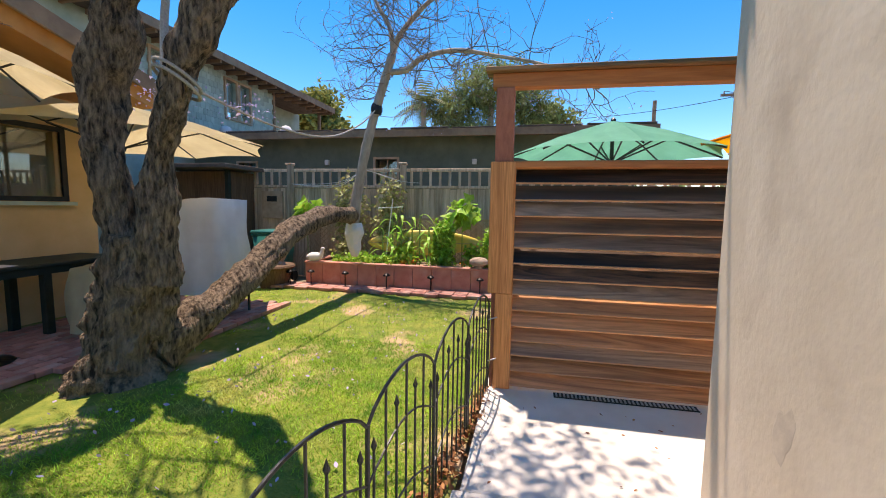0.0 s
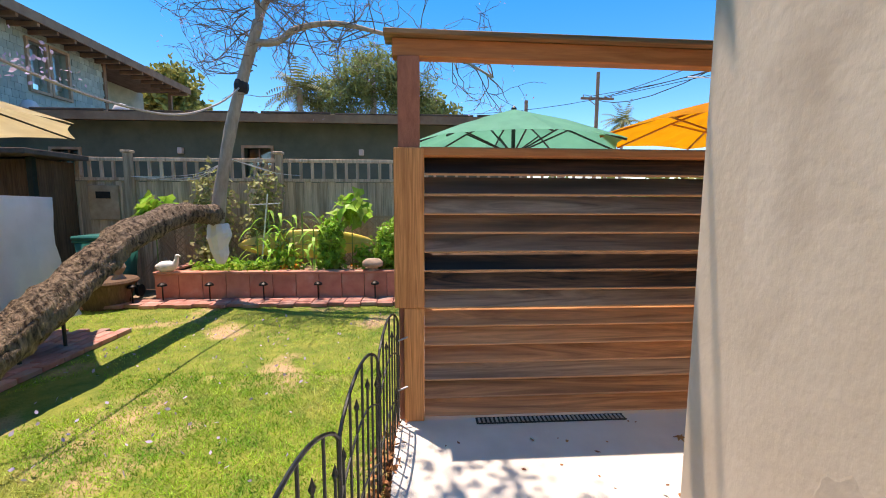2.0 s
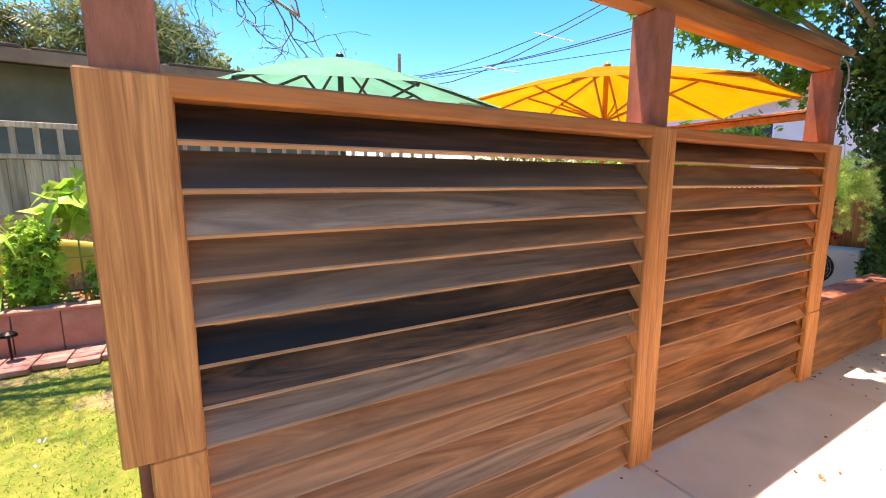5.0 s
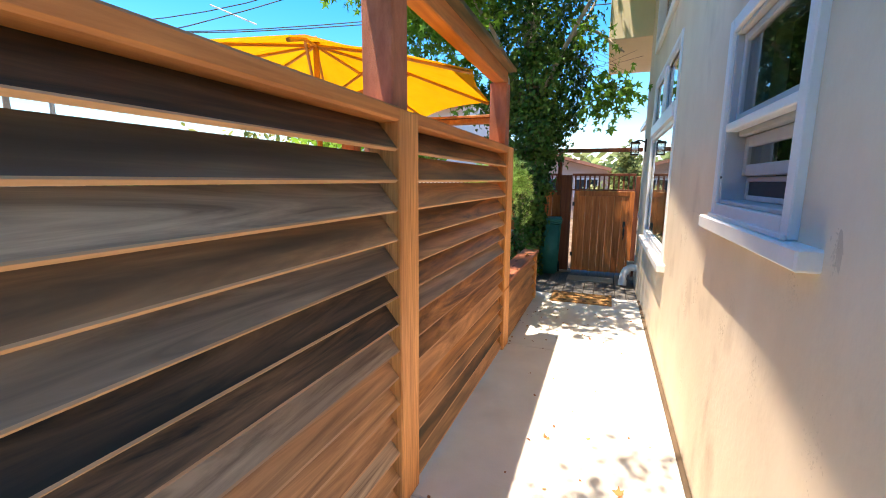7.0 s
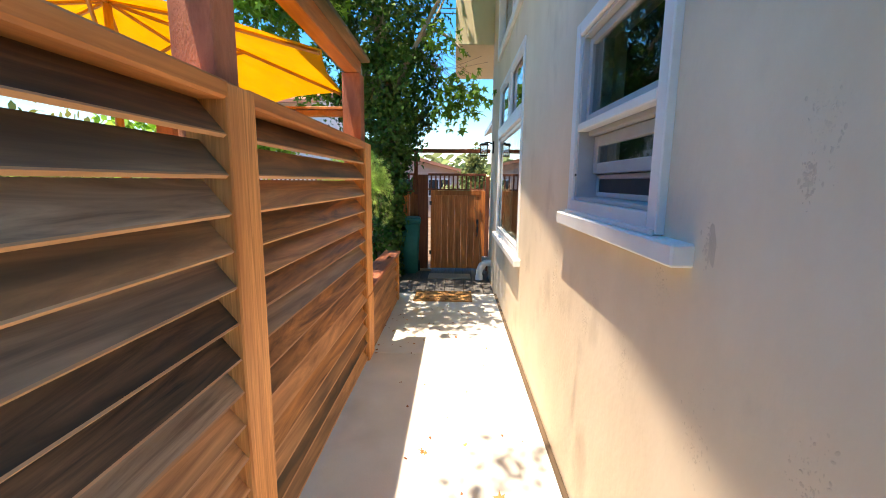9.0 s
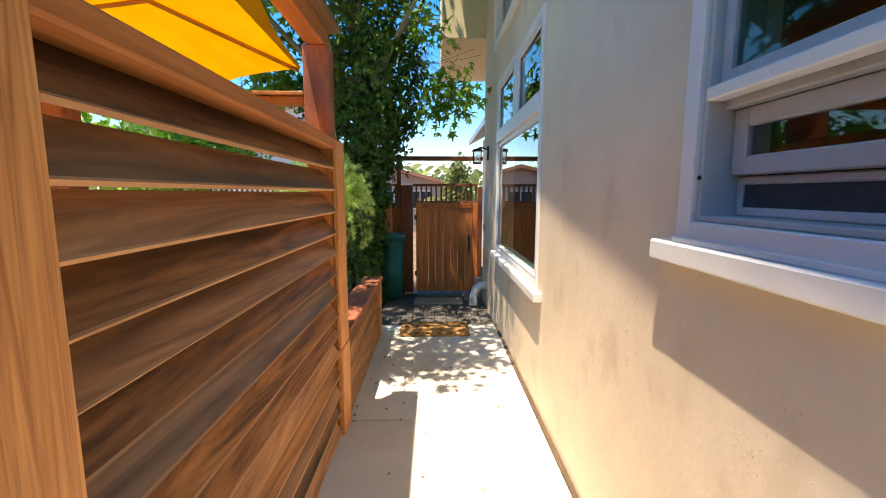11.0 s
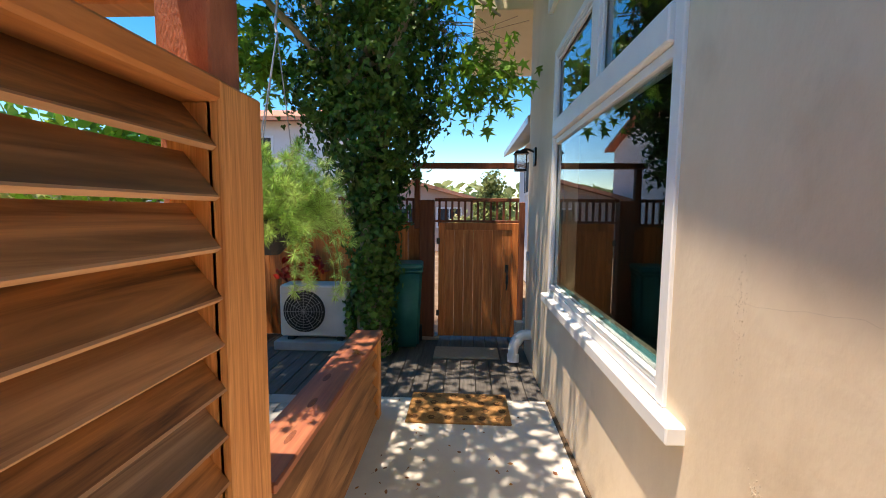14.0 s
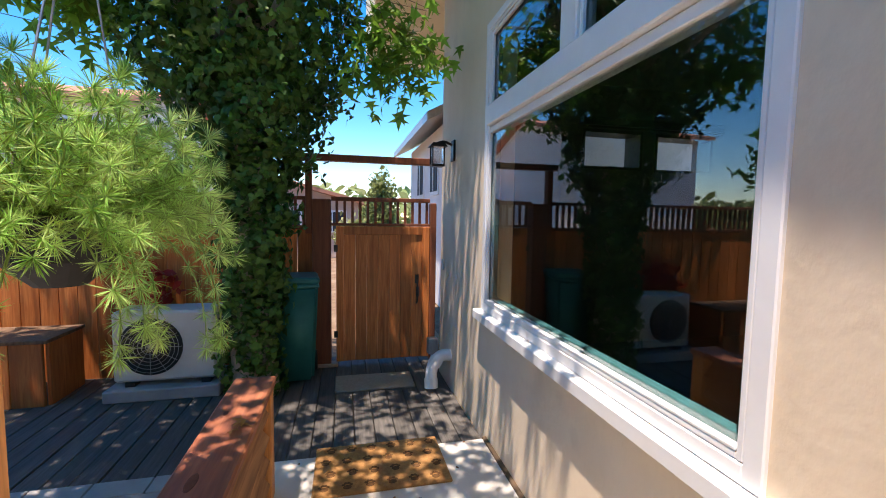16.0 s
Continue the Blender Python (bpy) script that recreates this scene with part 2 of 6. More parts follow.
STEEL = surf("galvanised_steel", (0.35, 0.36, 0.37), (0.48, 0.49, 0.5), 20, 0.45, 0.1, metal=0.7)
PVC = surf("white_pvc", (0.76, 0.76, 0.75), (0.82, 0.82, 0.81), 4, 0.35, 0, rnd=0)
ACWHITE = surf("ac_enamel", (0.58, 0.56, 0.51), (0.66, 0.64, 0.59), 4, 0.45, 0.1, rnd=0)
BLACKPLASTIC = surf("black_plastic", (0.012, 0.012, 0.013), (0.03, 0.03, 0.03), 12, 0.5, 0.1)
GREENBIN = surf("green_plastic", (0.012, 0.12, 0.105), (0.026, 0.18, 0.16), 5, 0.4, 0.15, rnd=0.05)
COIR = surf("coir_mat", (0.36, 0.17, 0.055), (0.53, 0.28, 0.105), 40, 0.98, 1.0, rnd=0, fine=240, dist=0.01)
MATPRINT = surf("dark_mat_print", (0.10, 0.045, 0.017), (0.18, 0.085, 0.03), 60, 0.98, 0.8, rnd=0, fine=240)
JUTE = surf("grey_tan_mat", (0.30, 0.245, 0.18), (0.40, 0.33, 0.25), 50, 0.98, 0.8, rnd=0, fine=200)
YELLOWCLOTH = surf("yellow_canvas", (0.80, 0.42, 0.012), (0.86, 0.50, 0.02), 3, 0.8, 0.2, rnd=0.0, trans=0.5, fine=300, dist=0.0008)
GREENCLOTH = surf("teal_canvas", (0.22, 0.58, 0.43), (0.29, 0.67, 0.51), 3, 0.6, 0.2, rnd=0.0, trans=0.4, fine=300, dist=0.0008)
BEIGECLOTH = surf("cream_canvas", (0.68, 0.59, 0.37), (0.78, 0.70, 0.47), 3, 0.85, 0.2, rnd=0.0, trans=0.45)
COVERCLOTH = surf("pale_cover_cloth", (0.76, 0.74, 0.70), (0.84, 0.82, 0.79), 4, 0.8, 0.3, rnd=0, stain=(0.64, 0.61, 0.56), stain_scale=2)
PLUSH = surf("white_cloth", (0.75, 0.75, 0.74), (0.82, 0.82, 0.8), 5, 0.8, 0.2, rnd=0)
GREENPAINT = surf("dark_green_siding", (0.11, 0.14, 0.105), (0.18, 0.215, 0.16), 2, 0.85, 0.4, stain=(0.25, 0.27, 0.21), stain_scale=0.7, rnd=0)
SHINGLE = surf("blue_green_shingles", (0.32, 0.43, 0.37), (0.48, 0.58, 0.51), 3, 0.85, 0.3, rnd=0.16)
ROOFING = surf("dark_roofing", (0.07, 0.055, 0.045), (0.15, 0.12, 0.10), 5, 0.9, 0.6, rnd=0.1)
FASCIA = surf("brown_fascia", (0.24, 0.155, 0.10), (0.36, 0.25, 0.16), 4, 0.8, 0.3, rnd=0)
ORANGEWOOD = surf("orange_soffit", (0.50, 0.22, 0.055), (0.62, 0.30, 0.09), 3, 0.6, 0.2, rnd=0)
CREAM = surf("cream_soffit_paint", (0.80, 0.70, 0.47), (0.86, 0.77, 0.55), 2, 0.8, 0.15, rnd=0)
OFFWHITE = surf("offwhite_wall", (0.68, 0.65, 0.62), (0.76, 0.74, 0.71), 1, 0.9, 0.2, rnd=0)
TAUPE = surf("pink_taupe_wall", (0.50, 0.38, 0.31), (0.58, 0.45, 0.38), 1, 0.9, 0.2, rnd=0)
TILEROOF = surf("red_tile_roof", (0.36, 0.15, 0.09), (0.5, 0.24, 0.16), 4, 0.9, 0.5, rnd=0.1)
YELLOWBOARD = surf("yellow_surfboard", (0.74, 0.54, 0.10), (0.8, 0.62, 0.18), 2, 0.3, 0.05, rnd=0, stain=(0.66, 0.5, 0.2), stain_scale=2)
LATTICE = surf("lattice_wood", (0.42, 0.29, 0.19), (0.60, 0.45, 0.31), 6, 0.8, 0.3, rnd=0.1)
BLACKTABLE = surf("black_table", (0.012, 0.018, 0.014), (0.028, 0.036, 0.03), 8, 0.55, 0.2, rnd=0)
ROPE = surf("grey_rope", (0.34, 0.30, 0.26), (0.48, 0.44, 0.39), 60, 0.9, 0.5, rnd=0)
STONE = surf("tan_stone", (0.36, 0.25, 0.18), (0.5, 0.37, 0.28), 8, 0.9, 0.6, rnd=0.1)
CABLE = surf("black_cable", (0.02, 0.02, 0.02), (0.035, 0.035, 0.035), 9, 0.7, 0)
# Near-black tone stands in for the lack of light inside the rooms.
ROOM_SHADE = surf("room_shade_tone", (0.07, 0.075, 0.07), (0.09, 0.095, 0.09), 1, 0.9, 0.1, rnd=0)
REDPOT = surf("red_glaze", (0.40, 0.02, 0.015), (0.5, 0.04, 0.03), 5, 0.35, 0, rnd=0)
SCREEN = surf("insect_screen", (0.03, 0.035, 0.04), (0.05, 0.055, 0.06), 20, 0.7, 0, rnd=0)
PANE = glass("window_glass", (0.80, 0.90, 0.87), 1.75)
CLEARPANE = glass("thin_window_glass", (0.72, 0.80, 0.77), 1.42)
LAMPGLASS = glass("lamp_glass", (0.9, 0.9, 0.88), 1.45, 0.25)

# ---- shape helpers ----
BASE = {}


def thing(name, base, label, category, group="", kind=""):
    ob = new(name)
    ob.empty_display_size = 0.1
    ob.location = base
    BASE[ob.name] = Vector(base)
    return tagged(ob, label, category, group, kind)


def part(name, bm, material, parent, label="", smooth=False):
    """Links a bmesh, drawn in world metres, as one mesh under a thing or a part."""
    base = BASE[parent.name]
    bmesh.ops.translate(bm, verts=bm.verts, vec=-base)
    me = bpy.data.meshes.new(name)
    bm.to_mesh(me)
    bm.free()
    me.materials.append(material)
    if smooth:
        me.shade_smooth()
    ob = new(name, me)
    ob.parent = parent
    BASE[ob.name] = base
    return tagged(ob, label) if label else ob


def whole(name, bm, material, label, category, group="", kind="", base=(0, 0, 0), smooth=False):
    bmesh.ops.translate(bm, verts=bm.verts, vec=-Vector(base))
    me = bpy.data.meshes.new(name)
    bm.to_mesh(me)
    bm.free()
    me.materials.append(material)
    if smooth:
        me.shade_smooth()
    ob = new(name, me)
    ob.location = base
    BASE[ob.name] = Vector(base)
    return tagged(ob, label, category, group, kind)


def raw(name, verts, faces, material, parent=None, label="", category="", kind="", group=""):
    """A mesh straight from arrays, in world metres."""
    base = BASE[parent.name] if parent else Vector((0, 0, 0))
    me = bpy.data.meshes.new(name)
    me.from_pydata([(v[0] - base.x, v[1] - base.y, v[2] - base.z) for v in verts], [], faces)
    me.materials.append(material)
    ob = new(name, me)
    BASE[ob.name] = base
    if parent:
        ob.parent = parent
    return tagged(ob, label, category, group, kind)


def box(x0, y0, z0, x1, y1, z1, bevel=0.0, bm=None, turn=None):
    bm = bm or bmesh.new()
    r = bmesh.ops.create_cube(bm, size=1.0)
    vs = r["verts"]
    bmesh.ops.scale(bm, verts=vs, vec=(abs(x1 - x0), abs(y1 - y0), abs(z1 - z0)))
    if bevel:
        es = list({e for v in vs for e in v.link_edges})
        g = bmesh.ops.bevel(bm, geom=es, offset=bevel, segments=1, affect="EDGES")
        vs = list({v for fc in g["faces"] for v in fc.verts} | {v for v in vs if v.is_valid})
    if turn is not None:
        bmesh.ops.transform(bm, matrix=turn, verts=vs)
    bmesh.ops.translate(bm, verts=vs, vec=((x0 + x1) / 2, (y0 + y1) / 2, (z0 + z1) / 2))
    return bm


def tube(pts, radii, seg=8, bm=None, wobble=0.0, seed=0, caps=True, ridge=0.0):
    """A tube along points, with a radius at each."""
    bm = bm or bmesh.new()
    pts = [Vector(p) for p in pts]
    if not hasattr(radii, "__len__"):
        radii = [radii] * len(pts)
    rings, ref = [], None
    for i, p in enumerate(pts):
        d = (pts[min(i + 1, len(pts) - 1)] - pts[max(i - 1, 0)]).normalized()
        if ref is None:
            ref = d.orthogonal().normalized()
        u = (ref - d * ref.dot(d)).normalized()
        ref = u
        w = d.cross(u)
        ring = []
        for k in range(seg):
            a = 2 * math.pi * k / seg
            q = p + (u * math.cos(a) + w * math.sin(a)) * radii[i]
            if wobble:
                q += (q - p) * wobble * noise.noise(q * 3.0 + Vector((seed, 0, 0))) + (q - p) * wobble * 0.5 * noise.noise(q * 9.0)
            if ridge:
                s = Vector((math.cos(a) * 3.4, math.sin(a) * 3.4, i * 0.16 + seed))
                q += (q - p).normalized() * ridge * (abs(noise.noise(s)) * 1.6 - 0.4 + 0.5 * noise.noise(s * 2.7))
            ring.append(bm.verts.new(q))
        rings.append(ring)
    for a, b in zip(rings, rings[1:]):
        for k in range(seg):
            bm.faces.new((a[k], a[(k + 1) % seg], b[(k + 1) % seg], b[k]))
    if caps and seg > 2:
        bm.faces.new(rings[0][::-1])
        bm.faces.new(rings[-1])
    return bm


def curve(points, n=8):
    """Smooth points through a few given ones."""
    pts = [Vector(p) for p in points]
    out = []
    for i in range(len(pts) - 1):
        a, b, c, d = pts[max(i - 1, 0)], pts[i], pts[i + 1], pts[min(i + 2, len(pts) - 1)]
        for k in range(n):
            t = k / n
            out.append(0.5 * ((2 * b) + (c - a) * t + (2 * a - 5 * b + 4 * c - d) * t * t + (3 * b - a - 3 * c + d) * t ** 3))
    return out + [pts[-1]]


def spread(values, count):
    return [float(v) for v in np.interp(np.linspace(0, 1, count), np.linspace(0, 1, len(values)), values)]


def lathe(profile, centre, seg=16, bm=None, squash=1.0):
    bm = bm or bmesh.new()
    c = Vector(centre)
    rings = [[bm.verts.new(c + Vector((r * math.cos(2 * math.pi * k / seg), squash * r * math.sin(2 * math.pi * k / seg), z))) for k in range(seg)] for r, z in profile]
    for a, b in zip(rings, rings[1:]):
        for k in range(seg):
            bm.faces.new((a[k], a[(k + 1) % seg], b[(k + 1) % seg], b[k]))
    bm.faces.new(rings[0][::-1])
    bm.faces.new(rings[-1])
    return bm


def prism(outline, axis, a0, a1, bm=None):
    """A polygon, given in the two other axes, drawn out along an axis."""
    bm = bm or bmesh.new()
    def at(p, a):
        return {"x": (a, p[0], p[1]), "y": (p[0], a, p[1]), "z": (p[0], p[1], a)}[axis]
    lo = [bm.verts.new(at(p, a0)) for p in outline]
    hi = [bm.verts.new(at(p, a1)) for p in outline]
    bm.faces.new(lo[::-1])
    bm.faces.new(hi)
    for k in range(len(outline)):
        bm.faces.new((lo[k], lo[(k + 1) % len(lo)], hi[(k + 1) % len(lo)], hi[k]))
    bmesh.ops.recalc_face_normals(bm, faces=bm.faces)
    return bm


OVAL = [(0, 0), (0.25, 0.3), (0.28, 0.62), (0, 1), (-0.28, 0.62), (-0.25, 0.3)]
IVYSHAPE = [(0, 0.05), (0.30, -0.05), (0.5, 0.28), (0.25, 0.5), (0, 1), (-0.25, 0.5), (-0.5, 0.28), (-0.30, -0.05)]
STAR = [(0.06, 0), (0.42, 0.02), (0.2, 0.24), (0.62, 0.52), (0.16, 0.46), (0, 1.0), (-0.16, 0.46), (-0.62, 0.52), (-0.2, 0.24), (-0.42, 0.02)]
BLADESHAPE = [(0.06, 0), (0.05, 0.5), (0, 1), (-0.05, 0.5), (-0.06, 0)]


def leaves(spots, normals, shape, size, rng, droop=0.3, jitter=0.9):
    """Vertices and faces of leaves at given spots, facing roughly along the normals."""
    n = len(spots)
    nn = normals + rng.normal(0, jitter, (n, 3))
    nn /= np.linalg.norm(nn, axis=1)[:, None] + 1e-9
    up = rng.normal(0, 0.6, (n, 3)) + np.array((0, 0, -droop))
    t = up - nn * np.sum(up * nn, axis=1)[:, None]
    t /= np.linalg.norm(t, axis=1)[:, None] + 1e-9
    s = np.cross(nn, t)
    k = len(shape)
    sz = size * rng.uniform(0.65, 1.25, n)
    v = np.empty((n, k, 3))
    for i, (a, b) in enumerate(shape):
        bend = -0.25 * (b * b + abs(a))
        v[:, i] = spots + sz[:, None] * (s * a + t * b + nn * bend)
    faces = [tuple(range(i * k, i * k + k)) for i in range(n)]
    return v.reshape(-1, 3).tolist(), faces


def shell_points(clumps, rng, inner=0.55):
    """Spots and outward normals in the outer part of uneven ellipsoids: (centre, radii, count)."""
    P, N = [], []
    for c, r, n in clumps:
        d = rng.normal(0, 1, (n, 3))
        d /= np.linalg.norm(d, axis=1)[:, None]
        rad = rng.uniform(inner, 1.0, n) ** 0.6
        lump = 1 + 0.22 * np.sin(d[:, 0] * 5 + c[0] * 7) * np.cos(d[:, 2] * 6 + c[1] * 3) + 0.15 * np.sin(d[:, 1] * 9 + c[2])
        P.append(np.array(c) + d * np.array(r) * (rad * lump)[:, None])
        N.append(d)
    return np.concatenate(P), np.concatenate(N)


def wall_sheet(axis, at, thick, u0, u1, z0, z1, holes, bm=None):
    """A wall along an axis ('x' or 'y') with thickness, cut round rectangular openings (u0, u1, z0, z1)."""
    bm = bm or bmesh.new()
    us = sorted({u0, u1, *[h[0] for h in holes], *[h[1] for h in holes]})
    zs = sorted({z0, z1, *[h[2] for h in holes], *[h[3] for h in holes]})
    solid = lambda a, b, c, d: not any(h[0] <= (a + b) / 2 <= h[1] and h[2] <= (c + d) / 2 <= h[3] for h in holes)
    cells = {(i, j) for i in range(len(us) - 1) for j in range(len(zs) - 1) if solid(us[i], us[i + 1], zs[j], zs[j + 1])}
    verts = {}
    def vert(i, j, k):
        if (i, j, k) not in verts:
            a = at + thick * k
            verts[i, j, k] = bm.verts.new((us[i], a, zs[j]) if axis == "x" else (a, us[i], zs[j]))
        return verts[i, j, k]
    for i, j in cells:
        for k in (0, 1):
            bm.faces.new([vert(i, j, k), vert(i + 1, j, k), vert(i + 1, j + 1, k), vert(i, j + 1, k)])
        for di, dj, e in ((-1, 0, ((0, 0), (0, 1))), (1, 0, ((1, 0), (1, 1))), (0, -1, ((0, 0), (1, 0))), (0, 1, ((0, 1), (1, 1)))):
            if (i + di, j + dj) not in cells:
                (a, b), (c, d) = e
                bm.faces.new([vert(i + a, j + b, 0), vert(i + c, j + d, 0), vert(i + c, j + d, 1), vert(i + a, j + b, 1)])
    bmesh.ops.recalc_face_normals(bm, faces=bm.faces)
    return bm

# ---- setting: ground, paving, deck ----
WALL_X, FRONT_Y, END_Y = 1.29, 1.11, 7.85
whole("ground", box(-150, -150, -0.5, 150, 150, -0.12), SOIL, "bare brown soil and dust ground", "ground", kind="structure")
rng = np.random.default_rng(4)


def slab(x0, y0, x1, y1, z1=0.0, parent=None):
    return part("slab", box(x0, y0, -0.11, x1, y1, z1, 0.006), CONCRETE, parent)


path = thing("pavement", (0, 0, -0.11), "pale concrete path in cast slabs with leaf litter", "pavement", kind="structure")
slab(-0.22, -0.02, WALL_X - 0.012, 2.237, 0, path)
slab(-0.22, 2.245, WALL_X - 0.012, 4.345, 0, path)
slab(-0.22, 4.353, WALL_X - 0.012, 6.42, 0, path)
slab(WALL_X - 0.008, -0.06, 3.9, FRONT_Y - 0.01, 0, path)
slab(3.908, -0.06, 7.2, FRONT_Y - 0.01, 0, path)
part("slab", box(-0.22, 6.43, -0.118, 1.6, 9.5, -0.10), SOIL, path)
# Raised strip whose brown stands in for the dark gap under the wall.
whole("wall_footing", box(WALL_X - 0.03, FRONT_Y, -0.11, WALL_X - 0.001, 6.42, 0.014, 0.004), FOOTGAP, "dark brown strip put in for the gap at the wall foot", "trim", kind="structure")

# ---- setting: house ----
def roof_z(y):
    return 4.17 + 0.2 * (y - 1.4)


def slope_top(bm, z1):
    for v in bm.verts:
        if abs(v.co.z - z1) < 1e-4:
            v.co.z = roof_z(v.co.y)
    return bm


SMALL = (1.99, 2.84, 1.42, 2.20)
BIG = (4.575, 6.53, 0.88, 2.70)
UPPER = (4.1, 6.7, 3.2, 3.95)
whole("wall_passage", slope_top(wall_sheet("y", WALL_X, 0.2, FRONT_Y, END_Y, -0.11, 5.0, [SMALL, BIG, UPPER]), 5.0), STUCCO, "hand-troweled tan stucco house wall, scarred and cracked", "wall", kind="structure")
whole("wall_front", slope_top(wall_sheet("x", FRONT_Y, 0.2, WALL_X + 0.2, 7.2, -0.11, 5.0, []), 5.0), STUCCO, "tan stucco house wall facing the lawn", "wall", kind="structure")
ENDWIN = [(2.64, 3.32, 1.98, 2.37), (3.47, 4.18, 1.97, 2.36)]
whole("wall_end", slope_top(wall_sheet("x", END_Y - 0.2, 0.2, WALL_X + 0.2, 7.0, -0.11, 5.0, ENDWIN), 5.0), STUCCO, "tan stucco end wall with two small windows", "wall", kind="structure")
whole("wall_back", slope_top(wall_sheet("y", 7.0, 0.2, FRONT_Y + 0.2, END_Y, -0.11, 5.0, []), 5.0), STUCCO, "tan stucco back wall of the house", "wall", kind="structure")
# Out of view; slope and overhang fit the wall's shadow line, cream bounces light.
whole("roof", prism([(0.98, roof_z(0.98)), (8.4, roof_z(8.4)), (8.4, roof_z(8.4) + 0.16), (0.98, roof_z(0.98) + 0.16)], "x", 0.72, 7.6), CREAM, "out-of-view sloping roof set to shade the passage wall, cream beneath", "roof", kind="structure")
whole("roof_covering", prism([(0.95, roof_z(0.95) + 0.162), (8.43, roof_z(8.43) + 0.162), (8.43, roof_z(8.43) + 0.20), (0.95, roof_z(0.95) + 0.20)], "x", 0.71, 7.62), ROOFING, "dark roofing felt over the sloping roof", "roof", kind="structure")
# Added strip above the view, there only to block sun near the corner.
whole("eave_return", prism([(0.40, roof_z(0.40)), (0.975, roof_z(0.975)), (0.975, roof_z(0.975) + 0.16), (0.40, roof_z(0.40) + 0.16)], "x", 0.72, 0.77), CREAM, "short unseen strip added to keep sun off the wall corner", "roof", kind="structure")
whole("upper_bay", box(0.68, END_Y + 0.06, 3.68, 4.5, 10.2, 5.4, 0.01), CREAM, "cream painted upper bay overhanging the gate", "wall", kind="structure")
whole("floor_room", box(WALL_X + 0.2, FRONT_Y + 0.2, 0.1, 7.0, END_Y - 0.2, 0.2), ROOM_SHADE, "room floor indoors, coloured near-black for lack of light", "floor", kind="structure")
whole("ceiling_room", box(WALL_X + 0.2, FRONT_Y + 0.2, 2.8, 7.0, END_Y - 0.2, 2.9), ROOM_SHADE, "room ceiling indoors, coloured near-black for lack of light", "ceiling", kind="structure")
whole("wall_partition", box(WALL_X + 0.2, 3.6, 0.2, 7.0, 3.7, 2.8), ROOM_SHADE, "partition wall indoors, coloured near-black for lack of light", "wall", kind="structure")
whole("wall_lining", wall_sheet("x", END_Y - 0.245, 0.04, WALL_X + 0.21, 6.99, 0.2, 2.8, ENDWIN), ROOM_SHADE, "inner wall round two small windows, coloured near-black for indoor shade", "wall", kind="structure")


def frame_bars(y0, y1, z0, z1, w, x0, x1, bevel=0.004):
    """The four bars of a frame in the passage wall: left, right, bottom, top."""
    return [box(x0, y0, z0, x1, y0 + w, z1, bevel), box(x0, y1 - w, z0, x1, y1, z1, bevel),
            box(x0 + 0.001, y0 + w, z0, x1 - 0.001, y1 - w, z0 + w, bevel), box(x0 + 0.001, y0 + w, z1 - w, x1 - 0.001, y1 - w, z1, bevel)]


def pane(y0, y1, z0, z1, x, parent, material=PANE):
    ob = part("pane", box(x, y0, z0, x + 0.006, y1, z1), material, parent)
    ob.visible_shadow = False
    return ob


w1 = thing("window_1", (WALL_X, 2.4, 1.36), "white-trimmed sash window with a lowered grey sash and wide sill", "window", kind="structure")
for b in frame_bars(1.955, 2.88, 1.383, 2.235, 0.06, WALL_X - 0.025, WALL_X + 0.03):
    part("casing", b, WHITE, w1)
for b in frame_bars(2.015, 2.815, 1.444, 2.174, 0.016, WALL_X - 0.012, WALL_X + 0.13):
    part("jamb", b, GREYSASH, w1)
part("window_sill", box(WALL_X - 0.055, 1.80, 1.322, WALL_X + 0.03, 2.965, 1.381, 0.006), WHITE, w1)
part("sill_nosing", box(WALL_X - 0.036, 1.955, 1.3815, WALL_X - 0.0255, 2.88, 1.398, 0.003), WHITE, w1)
part("meeting_rail", box(WALL_X - 0.018, 2.032, 1.755, WALL_X + 0.03, 2.798, 1.79, 0.004), WHITE, w1)
part("meeting_rail", box(WALL_X + 0.032, 2.032, 1.735, WALL_X + 0.075, 2.798, 1.775, 0.004), GREYSASH, w1)
for b in frame_bars(2.032, 2.798, 1.792, 2.157, 0.035, WALL_X + 0.015, WALL_X + 0.05):
    part("sash", b, GREYSASH, w1)
for b in frame_bars(2.036, 2.794, 1.565, 1.734, 0.048, WALL_X + 0.06, WALL_X + 0.095):
    part("sash", b, GREYSASH, w1)
for b in frame_bars(2.036, 2.794, 1.461, 1.563, 0.022, WALL_X + 0.08, WALL_X + 0.10):
    part("screen_frame", b, GREYSASH, w1)
pane(2.066, 2.764, 1.826, 2.123, WALL_X + 0.03, w1, CLEARPANE)
pane(2.083, 2.747, 1.612, 1.69, WALL_X + 0.074, w1, CLEARPANE)
part("screen", box(WALL_X + 0.088, 2.057, 1.482, WALL_X + 0.090, 2.773, 1.542), SCREEN, w1)
part("stop_pin", tube([(WALL_X - 0.016, 2.806, 1.56), (WALL_X + 0.004, 2.806, 1.56)], 0.006, 6), BLACKPLASTIC, w1)

w2 = thing("window_2", (WALL_X, 5.5, 0.8), "large white-framed picture window under two transom panes", "window", kind="structure")
for b in frame_bars(4.552, 6.555, 0.852, 2.74, 0.052, WALL_X - 0.014, WALL_X + 0.03):
    part("casing", b, WHITE, w2)
for b in frame_bars(4.605, 6.502, 0.905, 2.687, 0.02, WALL_X - 0.010, WALL_X + 0.0165):
    part("jamb", b, WHITE, w2)
